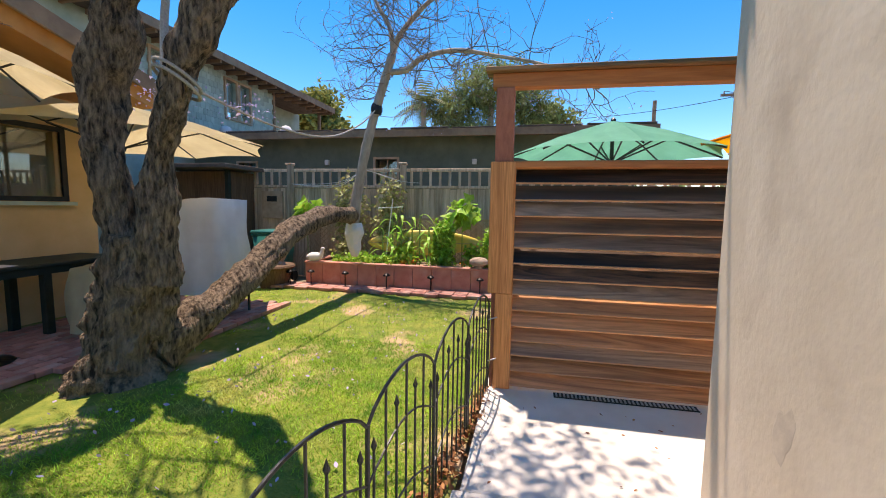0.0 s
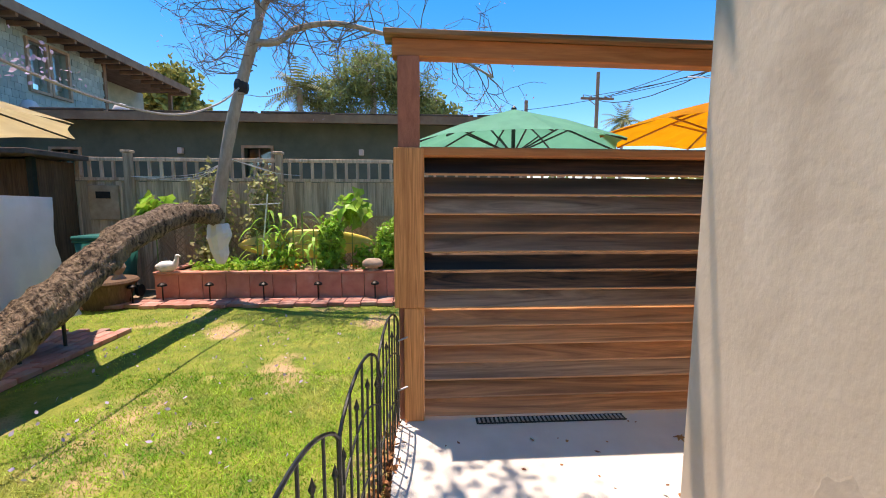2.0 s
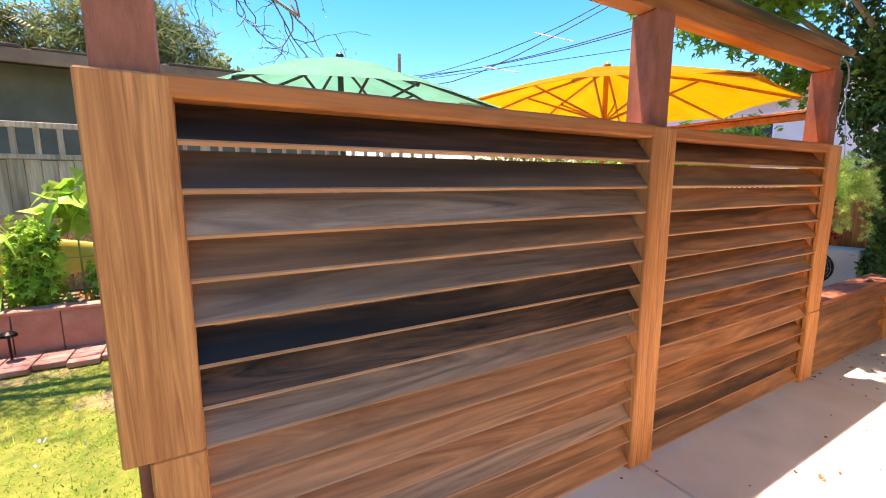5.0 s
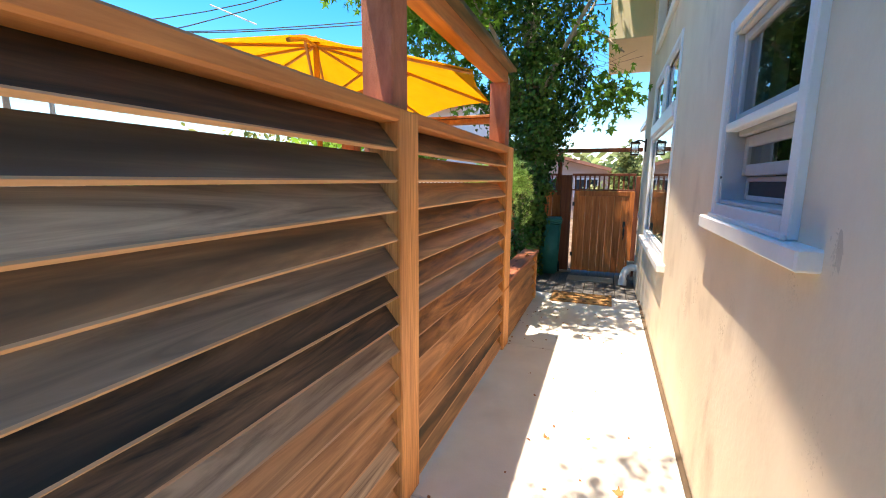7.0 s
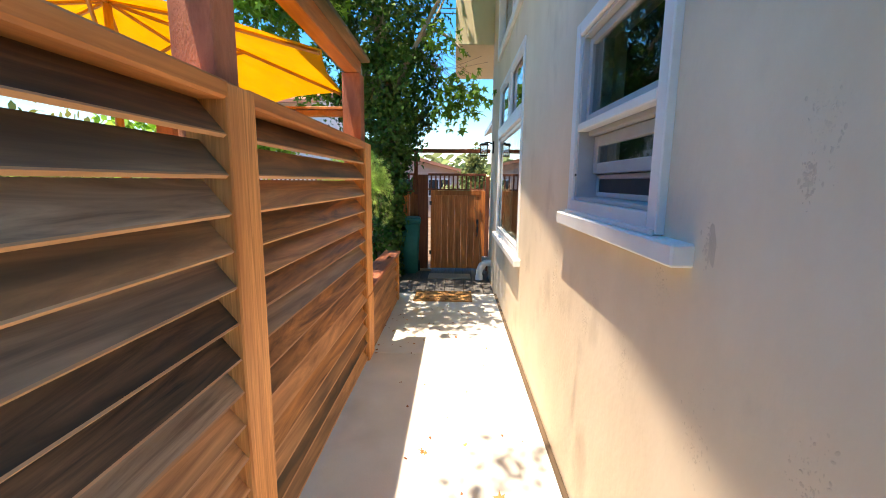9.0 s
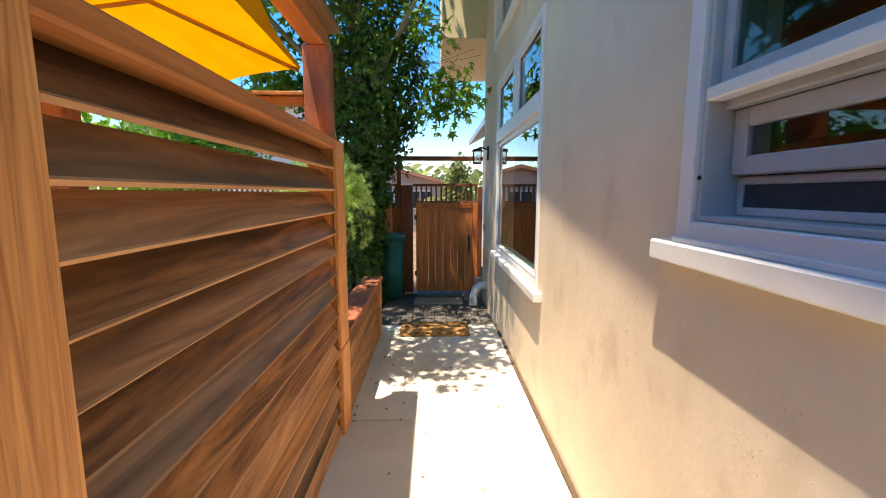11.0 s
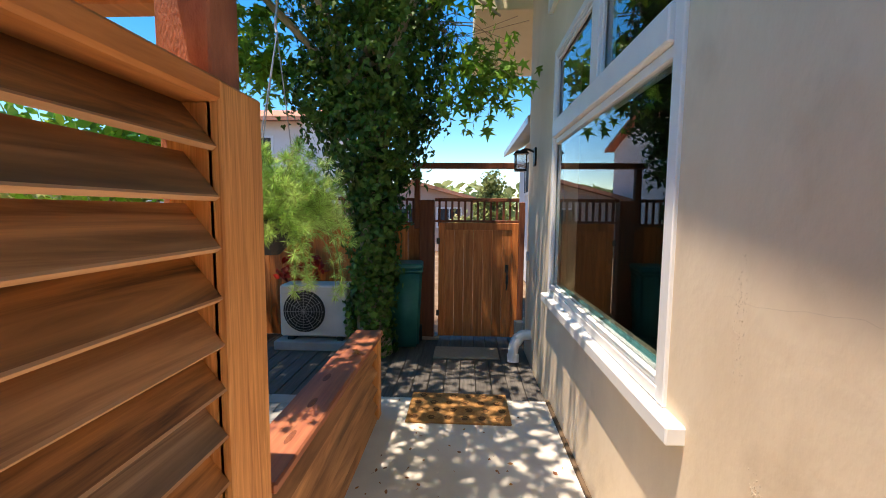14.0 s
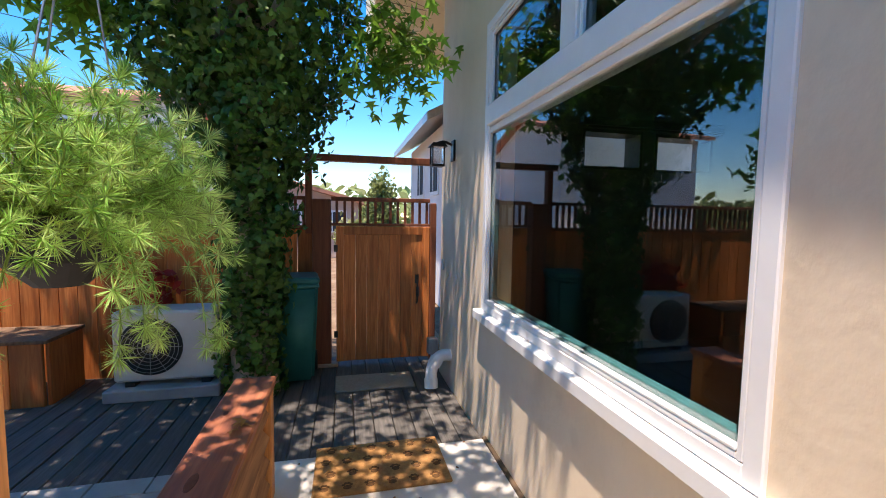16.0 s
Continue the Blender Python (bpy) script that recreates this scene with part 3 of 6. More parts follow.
# Added bars; their teal paints the reflection and tint along the glass edge.
for b in frame_bars(4.605, 6.502, 0.905, 2.687, 0.05, WALL_X + 0.027, WALL_X + 0.07):
    part("glass_seal", b, TEAL_REFLECTION, w2, "teal bars put in for reflection and tint at the glass edge")
part("transom_rail", box(WALL_X - 0.03, 4.626, 2.075, WALL_X + 0.09, 6.481, 2.20, 0.006), WHITE, w2)
part("transom_rail", box(WALL_X + 0.0, 4.626, 2.03, WALL_X + 0.08, 6.481, 2.073, 0.004), WHITE, w2)
part("mullion", box(WALL_X - 0.02, 5.43, 2.202, WALL_X + 0.08, 5.56, 2.666, 0.006), WHITE, w2)
for y0, y1 in ((4.626, 5.429), (5.561, 6.481)):
    for b in frame_bars(y0, y1, 2.202, 2.666, 0.022, WALL_X - 0.004, WALL_X + 0.0165):
        part("glazing_bead", b, WHITE, w2)
part("window_sill", box(WALL_X - 0.06, 4.425, 0.788, WALL_X + 0.03, 6.60, 0.85, 0.006), WHITE, w2)
part("sill_track", box(WALL_X - 0.01, 4.626, 0.926, WALL_X + 0.016, 6.481, 0.936, 0.002), WHITE, w2)
pane(4.624, 6.482, 0.924, 2.032, WALL_X + 0.018, w2)
pane(4.624, 5.431, 2.199, 2.668, WALL_X + 0.018, w2)
pane(5.559, 6.482, 2.199, 2.668, WALL_X + 0.018, w2)

w3 = thing("window_3", (WALL_X, 5.4, 3.15), "white-framed upper storey window", "window", kind="structure")
for b in frame_bars(4.02, 6.78, 3.12, 4.03, 0.09, WALL_X - 0.035, WALL_X + 0.05):
    part("casing", b, WHITE, w3)
part("mullion", box(WALL_X - 0.02, 5.35, 3.212, WALL_X + 0.05, 5.45, 3.938, 0.004), WHITE, w3)
pane(4.1, 6.7, 3.2, 3.95, WALL_X + 0.06, w3)
whole("room_upper_back", box(WALL_X + 0.9, 3.5, 3.0, WALL_X + 1.0, 7.2, 4.2), ROOM_SHADE, "near-black backing put in for the dark behind the upper window", "wall", kind="structure")
for i, (a, b, c, d) in enumerate(ENDWIN):
    w = thing(f"window_{i + 4}", (a, END_Y - 0.1, c), "small black-framed awning window seen through the room", "window", kind="structure")
    for bb in (box(a, END_Y - 0.26, c, a + 0.03, END_Y - 0.02, d), box(b - 0.03, END_Y - 0.26, c, b, END_Y - 0.02, d),
               box(a + 0.03, END_Y - 0.26, c, b - 0.03, END_Y - 0.02, c + 0.03), box(a + 0.03, END_Y - 0.26, d - 0.03, b - 0.03, END_Y - 0.02, d)):
        part("window_frame", bb, BLACKPLASTIC, w)
    part("latch", box((a + b) / 2 - 0.04, END_Y - 0.29, c + 0.01, (a + b) / 2 + 0.04, END_Y - 0.262, c + 0.03), DARKMETAL, w)

bb = thing("blind_box", (3.4, END_Y - 0.3, 2.42), "long black roller blind box above the small windows", "blind")
part("box", box(2.60, END_Y - 0.34, 2.395, 4.24, END_Y - 0.25, 2.47, 0.008), BLACKPLASTIC, bb)
part("rod", tube([(2.62, END_Y - 0.30, 2.385), (4.22, END_Y - 0.30, 2.385)], 0.012, 8), DARKMETAL, bb)

# rough plaster scars and hairline cracks
for i, (y, z, sy, sz) in enumerate([(1.483, 1.62, 0.045, 0.10), (1.50, 1.53, 0.02, 0.04), (1.258, 1.42, 0.07, 0.16), (1.745, 1.382, 0.025, 0.06), (1.95, 1.243, 0.05, 0.08),
                                     (2.151, 0.93, 0.04, 0.10), (1.718, 0.935, 0.06, 0.14), (1.41, 1.05, 0.06, 0.12), (3.184, 0.98, 0.04, 0.16), (2.465, 1.06, 0.09, 0.10),
                                     (2.572, 0.92, 0.05, 0.06), (3.29, 0.41, 0.05, 0.14), (4.212, 1.25, 0.03, 0.20), (3.62, 1.20, 0.07, 0.13), (3.766, 1.148, 0.03, 0.05),
                                     (4.112, 0.85, 0.03, 0.05), (4.333, 0.54, 0.03, 0.12), (3.417, 0.84, 0.05, 0.16), (3.125, 1.03, 0.04, 0.16)]):
    bm = bmesh.new()
    r = np.random.default_rng(i + 3)
    for k in range(110):
        u, v = r.normal(0, 0.42, 2)
        s = 0.002 + 0.006 * r.random() ** 2
        cy, cz = y + sy * u + 0.25 * sy * v, z + sz * v
        lean, ln, wd = r.normal(0, 0.7), s * r.uniform(0.7, 1.7), s * r.uniform(0.4, 0.9)
        rim = [(wd * math.cos(1.05 * q) * r.uniform(0.7, 1.2), ln * math.sin(1.05 * q)) for q in range(6)]
        ring = [bm.verts.new((WALL_X + 0.0005, cy + a * math.cos(lean) - b * math.sin(lean), cz + a * math.sin(lean) + b * math.cos(lean))) for a, b in rim]
        mid = bm.verts.new((WALL_X - 0.0002 - 0.0010 * r.random(), cy, cz + 0.3 * s))
        for q in range(6):
            bm.faces.new((ring[q], ring[(q + 1) % 6], mid))
    bmesh.ops.recalc_face_normals(bm, faces=bm.faces)
    whole("plaster_scar", bm, SCAR, "rough crumbled scar in the tan stucco", "wall patch", kind="structure")
for pts in ([(4.53, 1.30), (4.35, 1.302), (4.19, 1.292), (3.92, 1.325), (3.72, 1.335), (3.58, 1.36), (3.3, 1.372)],):
    r = np.random.default_rng(5)
    bm = tube([q + Vector((0, 0, r.normal(0, 0.0035))) for q in curve([Vector((WALL_X + 0.0006, a, b)) for a, b in pts], 8)], 0.0008, 4)
    whole("plaster_crack", bm, CRACKLINE, "hairline crack across the tan stucco", "wall patch", kind="structure")

def plaster_smear(axis, at, u, z, su, sz, seed, label):
    """A thin ragged skin of darker plaster on a wall."""
    q = np.random.default_rng(seed)
    bm = bmesh.new()
    rim = []
    for k in range(26):
        a = 2 * math.pi * k / 26
        k1 = 0.8 + 0.3 * noise.noise(Vector((math.cos(a) * 1.4, math.sin(a) * 1.4, seed))) + q.uniform(-0.03, 0.03)
        rim.append((u + su * k1 * math.cos(a) + 0.3 * su * math.sin(a), z + sz * k1 * math.sin(a)))
    put = lambda p, d: (p[0], at - d, p[1]) if axis == "x" else (at - d, p[0], p[1])
    outer = [bm.verts.new(put(p, -0.0005)) for p in rim]
    inner = [bm.verts.new(put((u + (p[0] - u) * 0.86, z + (p[1] - z) * 0.8), 0.0005)) for p in rim]
    for k in range(26):
        bm.faces.new((outer[k], outer[(k + 1) % 26], inner[(k + 1) % 26], inner[k]))
    bm.faces.new(inner)
    bmesh.ops.recalc_face_normals(bm, faces=bm.faces)
    return whole("plaster_smear", bm, SMEAR, label, "wall patch", kind="structure")


plaster_smear("x", FRONT_Y, 1.84, 0.77, 0.075, 0.13, 3, "darker tan plaster smear low on the front wall")
plaster_smear("y", WALL_X, 1.735, 1.39, 0.02, 0.06, 6, "grey plaster smear beside the small window")

# ---- louvered fence ----
HTOP, PITCH = 1.83, 0.125
fence = thing("louvered_fence", (0, 2, 0), "cedar privacy fence with tilted louver slats and raised top beam", "fence")
POSTS = {"a": (-0.025, 0.17), "b": (2.137, 2.325), "c": (4.17, 4.38)}
BEAM_DROP = 0.009
for k, (y0, y1) in POSTS.items():
    yc = (y0 + y1) / 2
    part("post", box(-0.185, yc - 0.07, 0.0, -0.041, yc + 0.07, 2.395 - BEAM_DROP * yc, 0.006), REDPOST, fence, "rough red-stained upright post")
    z0 = {"a": 0.79, "b": 0.0, "c": 0.565}[k]
    part("face_board", box(-0.04, y0, z0, 0.0, y1, HTOP - 0.004, 0.006), CEDAR, fence, "pale orange cedar face board")
    if z0:
        part("face_board", box(-0.042, y0 + 0.06 if k == "a" else y0, 0.0, -0.006 if k == "a" else 0.004, y1, z0 - 0.002, 0.006), CEDAR, fence, "pale orange cedar face board")
slat_prof = [(-0.021, 0.0), (-0.009, 0.010), (-0.0135, 0.0155), (-0.100, 0.122), (-0.112, 0.112)]
for y0, y1 in ((POSTS["a"][1], POSTS["b"][0]), (POSTS["b"][1], POSTS["c"][0])):
    part("cap_rail", box(-0.185, y0 - 0.03, 1.772, -0.002, y1 + 0.03, 1.832, 0.009), CEDAR_H, fence, "weathered cedar cap rail")
    part("cleat", box(-0.14, y0 - 0.032, 0.0, -0.026, y0 + 0.0, 1.771), CEDAR, fence)
    part("cleat", box(-0.14, y1 - 0.0, 0.0, -0.026, y1 + 0.032, 1.771), CEDAR, fence)
    boards = {}
    near = y0 < 1.0
    for i in range(14):
        z = 1.652 - PITCH * i
        # The near panel's top slat is coloured dark for shade under the cap.
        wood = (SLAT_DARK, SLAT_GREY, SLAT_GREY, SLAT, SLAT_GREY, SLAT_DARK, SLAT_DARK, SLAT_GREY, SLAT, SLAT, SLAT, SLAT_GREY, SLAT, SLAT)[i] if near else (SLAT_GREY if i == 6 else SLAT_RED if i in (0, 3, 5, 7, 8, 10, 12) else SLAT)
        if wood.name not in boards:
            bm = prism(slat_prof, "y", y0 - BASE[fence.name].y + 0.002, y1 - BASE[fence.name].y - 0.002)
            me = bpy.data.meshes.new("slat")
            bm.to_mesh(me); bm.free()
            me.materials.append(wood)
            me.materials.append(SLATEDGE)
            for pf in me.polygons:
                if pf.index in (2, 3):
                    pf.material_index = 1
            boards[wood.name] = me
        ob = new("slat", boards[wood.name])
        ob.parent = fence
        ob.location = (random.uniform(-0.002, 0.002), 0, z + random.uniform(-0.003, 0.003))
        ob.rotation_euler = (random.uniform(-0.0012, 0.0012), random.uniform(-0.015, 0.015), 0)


def sloped(bm):
    for v in bm.verts:
        v.co.z -= BEAM_DROP * v.co.y
    return bm


part("beam", sloped(box(-0.165, -0.03, 2.396, -0.06, 4.33, 2.505, 0.005)), CEDAR_H, fence, "orange cedar top beam")
part("beam_cap", sloped(box(-0.20, -0.08, 2.506, 0.005, 4.37, 2.538, 0.004)), CAPBOARD, fence, "thin weathered cap board on the top beam")
part("side_rail", box(-1.55, 4.22, 2.03, -0.187, 4.30, 2.075, 0.004), CEDAR_H, fence, "cedar rail running off behind the fence")
part("side_rail", box(-1.55, 4.205, 2.078, -0.187, 4.32, 2.10, 0.003), CEDAR_H, fence)
part("post", box(-1.69, 4.19, 0, -1.551, 4.33, 2.12, 0.006), REDPOST, fence)

low = thing("low_louvered_wall", (0, 5.2, 0), "low louvered planter wall with red wooden seat cap", "bench")
part("seat_cap", box(-0.19, 4.383, 0.598, 0.012, 6.13, 0.638, 0.008), BENCHWOOD, low, "reddish-brown wooden seat cap")
part("post", box(-0.16, 6.03, 0, -0.002, 6.12, 0.597, 0.006), CEDAR, low)
part("backing", box(-0.16, 4.385, 0, -0.14, 6.03, 0.59), BENCHWOOD, low)
for i in range(5):
    part("slat", prism(slat_prof, "y", 4.383, 6.028, None), SLAT, low).location.z = 0.47 - PITCH * i + 0.0
    low.children[-1].location.z = max(0.47 - PITCH * i, 0.005)
for kx, ky, kr, stretch in ((-0.08, 4.95, 0.016, 3.4), (-0.11, 5.24, 0.018, 3.0), (-0.06, 4.66, 0.014, 4.0), (-0.13, 5.72, 0.010, 2.5)):
    part("seat_knot", lathe([(kr, 0.6375), (kr * 0.9, 0.6388), (kr * 0.3, 0.6392)], (kx, ky, 0), 14, None, stretch), DARKPOST, low)

# ---- deck, mats ----
deck = thing("deck", (-0.6, 7.3, -0.1), "dark weathered timber deck boards before the gate", "deck", kind="structure")
me = None
for i in range(31):
    x = -3.05 + 0.142 * i
    if me is None:
        bm = box(-0.068, -0.99, -0.0, 0.068, 0.99, 0.06, 0.004)
        me = bpy.data.meshes.new("deck_board"); bm.to_mesh(me); bm.free(); me.materials.append(DECK)
    ob = new("deck_board", me)
    ob.parent = deck
    ob.location = (x + 0.6, 7.43 - 7.3, random.uniform(-0.003, 0.002))


def mat(name, cx, cy, z, w, d, material, label, prints=False):
    t = thing(name, (cx, cy, z), label, "doormat")
    part("mat_body", box(cx - w / 2, cy - d / 2, z, cx + w / 2, cy + d / 2, z + 0.018, 0.006), material, t)
    if prints:
        for i in range(6):
            for j in range(4):
                px, py = cx - w / 2 + w * (i + 0.5 + 0.25 * (j % 2)) / 6.2, cy - d / 2 + d * (j + 0.5) / 4
                bm = lathe([(0.024, z + 0.0175), (0.022, z + 0.0192), (0.0005, z + 0.0194)], (px, py - 0.008, 0), 10, None, 0.8)
                for k in range(4):
                    lathe([(0.0105, z + 0.0175), (0.0095, z + 0.0192), (0.0005, z + 0.0194)], (px + 0.024 * math.cos(0.5 + k * 0.72), py + 0.028 * math.sin(0.5 + k * 0.72), 0), 7, bm)
                part("paw_print", bm, MATPRINT, t)
    return t


mat("doormat", 0.57, 6.245, 0.0, 0.76, 0.48, COIR, "orange-brown coir doormat with dark paw prints on concrete", True)
mat("gate_mat", 0.63, 7.62, -0.04, 0.70, 0.36, JUTE, "thin grey-tan mat on the deck before the gate")

# ---- gate and boundary fence ----
GY = 8.13
gate = thing("gate", (0.75, GY, -0.04), "closed cedar board garden gate with black iron handle", "gate")
xs = np.linspace(0.36, 1.155, 8)
for a, b in zip(xs, xs[1:]):
    part("board", box(a + 0.0008, GY + 0.012, 0.0, b - 0.0008, GY + 0.034, 1.29, 0.0025), GATEWOOD, gate)
part("stile", box(0.285, GY, 0.0, 0.36, GY + 0.04, 1.375, 0.004), GATEWOOD, gate)
part("stile", box(1.156, GY, 0.0, 1.232, GY + 0.04, 1.375, 0.004), GATEWOOD, gate)
part("top_rail", box(0.361, GY, 1.291, 1.155, GY + 0.041, 1.375, 0.004), GATEWOOD, gate)
hd = part("handle", tube(curve([(1.10, GY, 0.58), (1.10, GY - 0.05, 0.62), (1.10, GY - 0.055, 0.70), (1.10, GY - 0.045, 0.78), (1.10, GY, 0.82)], 5), [0.010] * 8 + [0.016] * 6 + [0.010] * 7, 8), IRON, gate, "black iron thumb-latch handle", True)
part("latch_plate", box(1.08, GY - 0.008, 0.79, 1.12, GY, 0.88, 0.003), IRON, hd)
part("latch_plate", lathe([(0.03, 0), (0.028, 0.008), (0.012, 0.016)], (0, 0, 0), 12), IRON, hd).matrix_local = Matrix.Translation(Vector((1.095, GY, 0.545)) - BASE[gate.name]) @ pose(0, 0, 0, 90, 0, 0)
for z in (0.25, 1.12):
    part("hinge", box(0.262, GY - 0.01, z, 0.30, GY + 0.0, z + 0.07, 0.003), IRON, gate)

gf = thing("gate_surround", (0.2, GY, -0.04), "dark stained gate posts with beam and slatted top panel", "gate frame")
part("post", box(0.06, GY - 0.03, -0.04, 0.235, GY + 0.13, 1.64, 0.008), DARKPOST, gf)
part("post", box(1.236, GY - 0.01, -0.04, 1.30, GY + 0.09, 1.62, 0.006), DARKPOST, gf)
part("tall_post", box(-0.005, GY + 0.0, 1.3, 0.058, GY + 0.09, 2.01, 0.005), DARKPOST, gf)
part("beam", box(-0.06, GY - 0.01, 2.012, 1.30, GY + 0.10, 2.075, 0.005), DARKPOST, gf)
part("panel_rail", box(0.237, GY + 0.01, 1.625, 1.234, GY + 0.07, 1.665, 0.004), DARKPOST, gf)
part("panel_rail", box(0.237, GY + 0.01, 1.378, 1.234, GY + 0.07, 1.405, 0.004), DARKPOST, gf)
for i in range(13):
    x = 0.28 + 0.076 * i
    part("baluster", box(x, GY + 0.025, 1.405, x + 0.026, GY + 0.05, 1.625), DARKPOST, gf)
part("threshold", box(0.02, GY - 0.05, -0.04, 0.30, GY + 0.06, -0.005, 0.004), STONE, gf)


def board_fence(name, x0, x1, y, label, top=1.36):
    t = thing(name, (x0, y, -0.1), label, "fence")
    n = int((x1 - x0) / 0.14)
    for i in range(n):
        a = x0 + (x1 - x0) * i / n
        part("board", box(a + 0.002, y, -0.1, a + (x1 - x0) / n - 0.002, y + 0.02, top - 0.02, 0.003), GATEWOOD, t)
    part("rail", box(x0, y - 0.02, top - 0.02, x1, y + 0.05, top + 0.02, 0.004), DARKPOST, t)
    part("rail", box(x0, y - 0.02, 1.63, x1, y + 0.05, 1.665, 0.004), DARKPOST, t)
    for i in range(int((x1 - x0) / 0.078)):
        a = x0 + 0.02 + 0.078 * i
        part("baluster", box(a, y + 0.003, top + 0.021, a + 0.026, y + 0.03, 1.629), DARKPOST, t)
    for a in np.arange(x0, x1 + 0.01, 1.9):
        part("post", box(a - 0.045, y + 0.051, -0.1, a + 0.045, y + 0.14, 1.72, 0.005), DARKPOST, t)
    return t


board_fence("boundary_fence", -3.1, 0.055, GY + 0.06, "brown board boundary fence with a slatted top beside the gate")

# ---- things by the gate ----
def wheelie_bin(base, w, d, h, label, turn=0.0):
    t = thing("wheelie_bin", (0, 0, 0), label, "bin")
    bm = bmesh.new()
    lo = [bm.verts.new((sx * w * 0.40, sy * d * 0.38, 0.02)) for sx, sy in ((-1, -1), (1, -1), (1, 1), (-1, 1))]
    hi = [bm.verts.new((sx * w * 0.5, sy * d * 0.5, h * 0.92)) for sx, sy in ((-1, -1), (1, -1), (1, 1), (-1, 1))]
    bm.faces.new(lo[::-1]); bm.faces.new(hi)
    for k in range(4):
        bm.faces.new((lo[k], lo[(k + 1) % 4], hi[(k + 1) % 4], hi[k]))
    bmesh.ops.bevel(bm, geom=bm.edges[:], offset=0.03, segments=3, affect="EDGES")
    part("body", bm, GREENBIN, t, "", True)
    part("rim", box(-w * 0.52, -d * 0.52, h * 0.90, w * 0.52, d * 0.52, h * 0.935, 0.012), GREENBIN, t)
    lid = part("lid", box(-w * 0.53, -d * 0.54, h * 0.937, w * 0.53, d * 0.56, h, 0.02), GREENBIN, t)
    part("hinge", tube([(-w * 0.4, d * 0.6, h * 0.93), (w * 0.4, d * 0.6, h * 0.93)], 0.015, 8), BLACKPLASTIC, lid)
    for s in (-1, 1):
        part("wheel", tube([(s * w * 0.42, d * 0.42, 0.10), (s * w * 0.5, d * 0.42, 0.10)], 0.10, 16), BLACKPLASTIC, t)
    t.matrix_basis = Matrix.Translation(base) @ pose(0, 0, 0, 0, 0, turn)
    return t


wheelie_bin((-0.08, 7.86, -0.04), 0.40, 0.40, 0.97, "dark green plastic wheelie bin with closed lid beside the gate", 6)

ac = thing("air_conditioner", (-1.1, 7.75, -0.04), "cream outdoor air conditioning unit on a pad", "air conditioner")
part("pad", box(-1.55, 7.45, -0.04, -0.70, 7.95, 0.06, 0.01), PAVER, ac)
part("body", box(-1.50, 7.52, 0.10, -0.74, 7.84, 0.68, 0.02), ACWHITE, ac)
bm = lathe([(0.235, 0), (0.235, 0.012), (0.21, 0.02)], (0, 0, 0), 28)
bmesh.ops.transform(bm, matrix=Matrix.Translation((-1.22, 7.522, 0.39)) @ pose(0, 0, 0, 90), verts=bm.verts)
fan = part("fan_opening", bm, BLACKPLASTIC, ac)
for k in range(1, 8):
    part("grille_ring", tube([(-1.22 + 0.03 * k * math.cos(a), 7.495, 0.39 + 0.03 * k * math.sin(a)) for a in np.linspace(0, 2 * math.pi, 25)], 0.0022, 4), STEEL, fan)
for k in range(12):
    a = k * math.pi / 6
    part("grille_spoke", tube([(-1.22, 7.494, 0.39), (-1.22 + 0.23 * math.cos(a), 7.494, 0.39 + 0.23 * math.sin(a))], 0.0025, 4), STEEL, fan)
part("badge", box(-0.86, 7.517, 0.60, -0.79, 7.521, 0.62), GREYSASH, ac)
for x in (-1.42, -0.86):
    part("foot", box(x, 7.53, 0.06, x + 0.07, 7.83, 0.10), BLACKPLASTIC, ac)
ac.location += Vector((0.05, 0.12, 0.0))

pipe = thing("downpipe_elbow", (1.2, 7.4, -0.04), "white plastic drain elbow coming out of the wall", "pipe")
part("pipe", tube(curve([(WALL_X + 0.02, 7.42, 0.24), (1.22, 7.42, 0.245), (1.15, 7.41, 0.20), (1.115, 7.40, 0.11), (1.11, 7.38, -0.02)], 6), 0.052, 14), PVC, pipe, "", True)
part("collar", tube([(1.17, 7.415, 0.22), (1.135, 7.41, 0.165)], 0.060, 14), PVC, pipe)
part("collar", tube([(1.11, 7.395, 0.05), (1.11, 7.38, -0.03)], 0.060, 14), PVC, pipe)

lamp = thing("wall_lantern", (WALL_X, 7.4, 2.0), "black box lantern with glass panes on the stucco wall", "wall lamp")
LX, LY, LZ = 1.14, 7.40, 1.93
part("wall_plate", box(WALL_X - 0.02, LY - 0.05, 1.96, WALL_X - 0.001, LY + 0.05, 2.14, 0.005), DARKMETAL, lamp)
part("arm", tube(curve([(WALL_X - 0.02, LY, 2.10), (1.2, LY, 2.125), (LX, LY, 2.11)], 5), 0.011, 8), DARKMETAL, lamp)
part("roof_cap", prism([(LX - 0.075, 2.075), (LX + 0.075, 2.075), (LX + 0.05, 2.105), (LX - 0.05, 2.105)], "y", LY - 0.07, LY + 0.07), DARKMETAL, lamp)
part("base", box(LX - 0.055, LY - 0.055, LZ - 0.02, LX + 0.055, LY + 0.055, LZ, 0.003), DARKMETAL, lamp)
for sx in (-1, 1):
    for sy in (-1, 1):
        part("corner_bar", box(LX + sx * 0.05 - 0.005, LY + sy * 0.05 - 0.005, LZ, LX + sx * 0.05 + 0.005, LY + sy * 0.05 + 0.005, 2.075), DARKMETAL, lamp)
part("glass_box", box(LX - 0.043, LY - 0.043, LZ + 0.001, LX + 0.043, LY + 0.043, 2.074), LAMPGLASS, lamp).visible_shadow = False
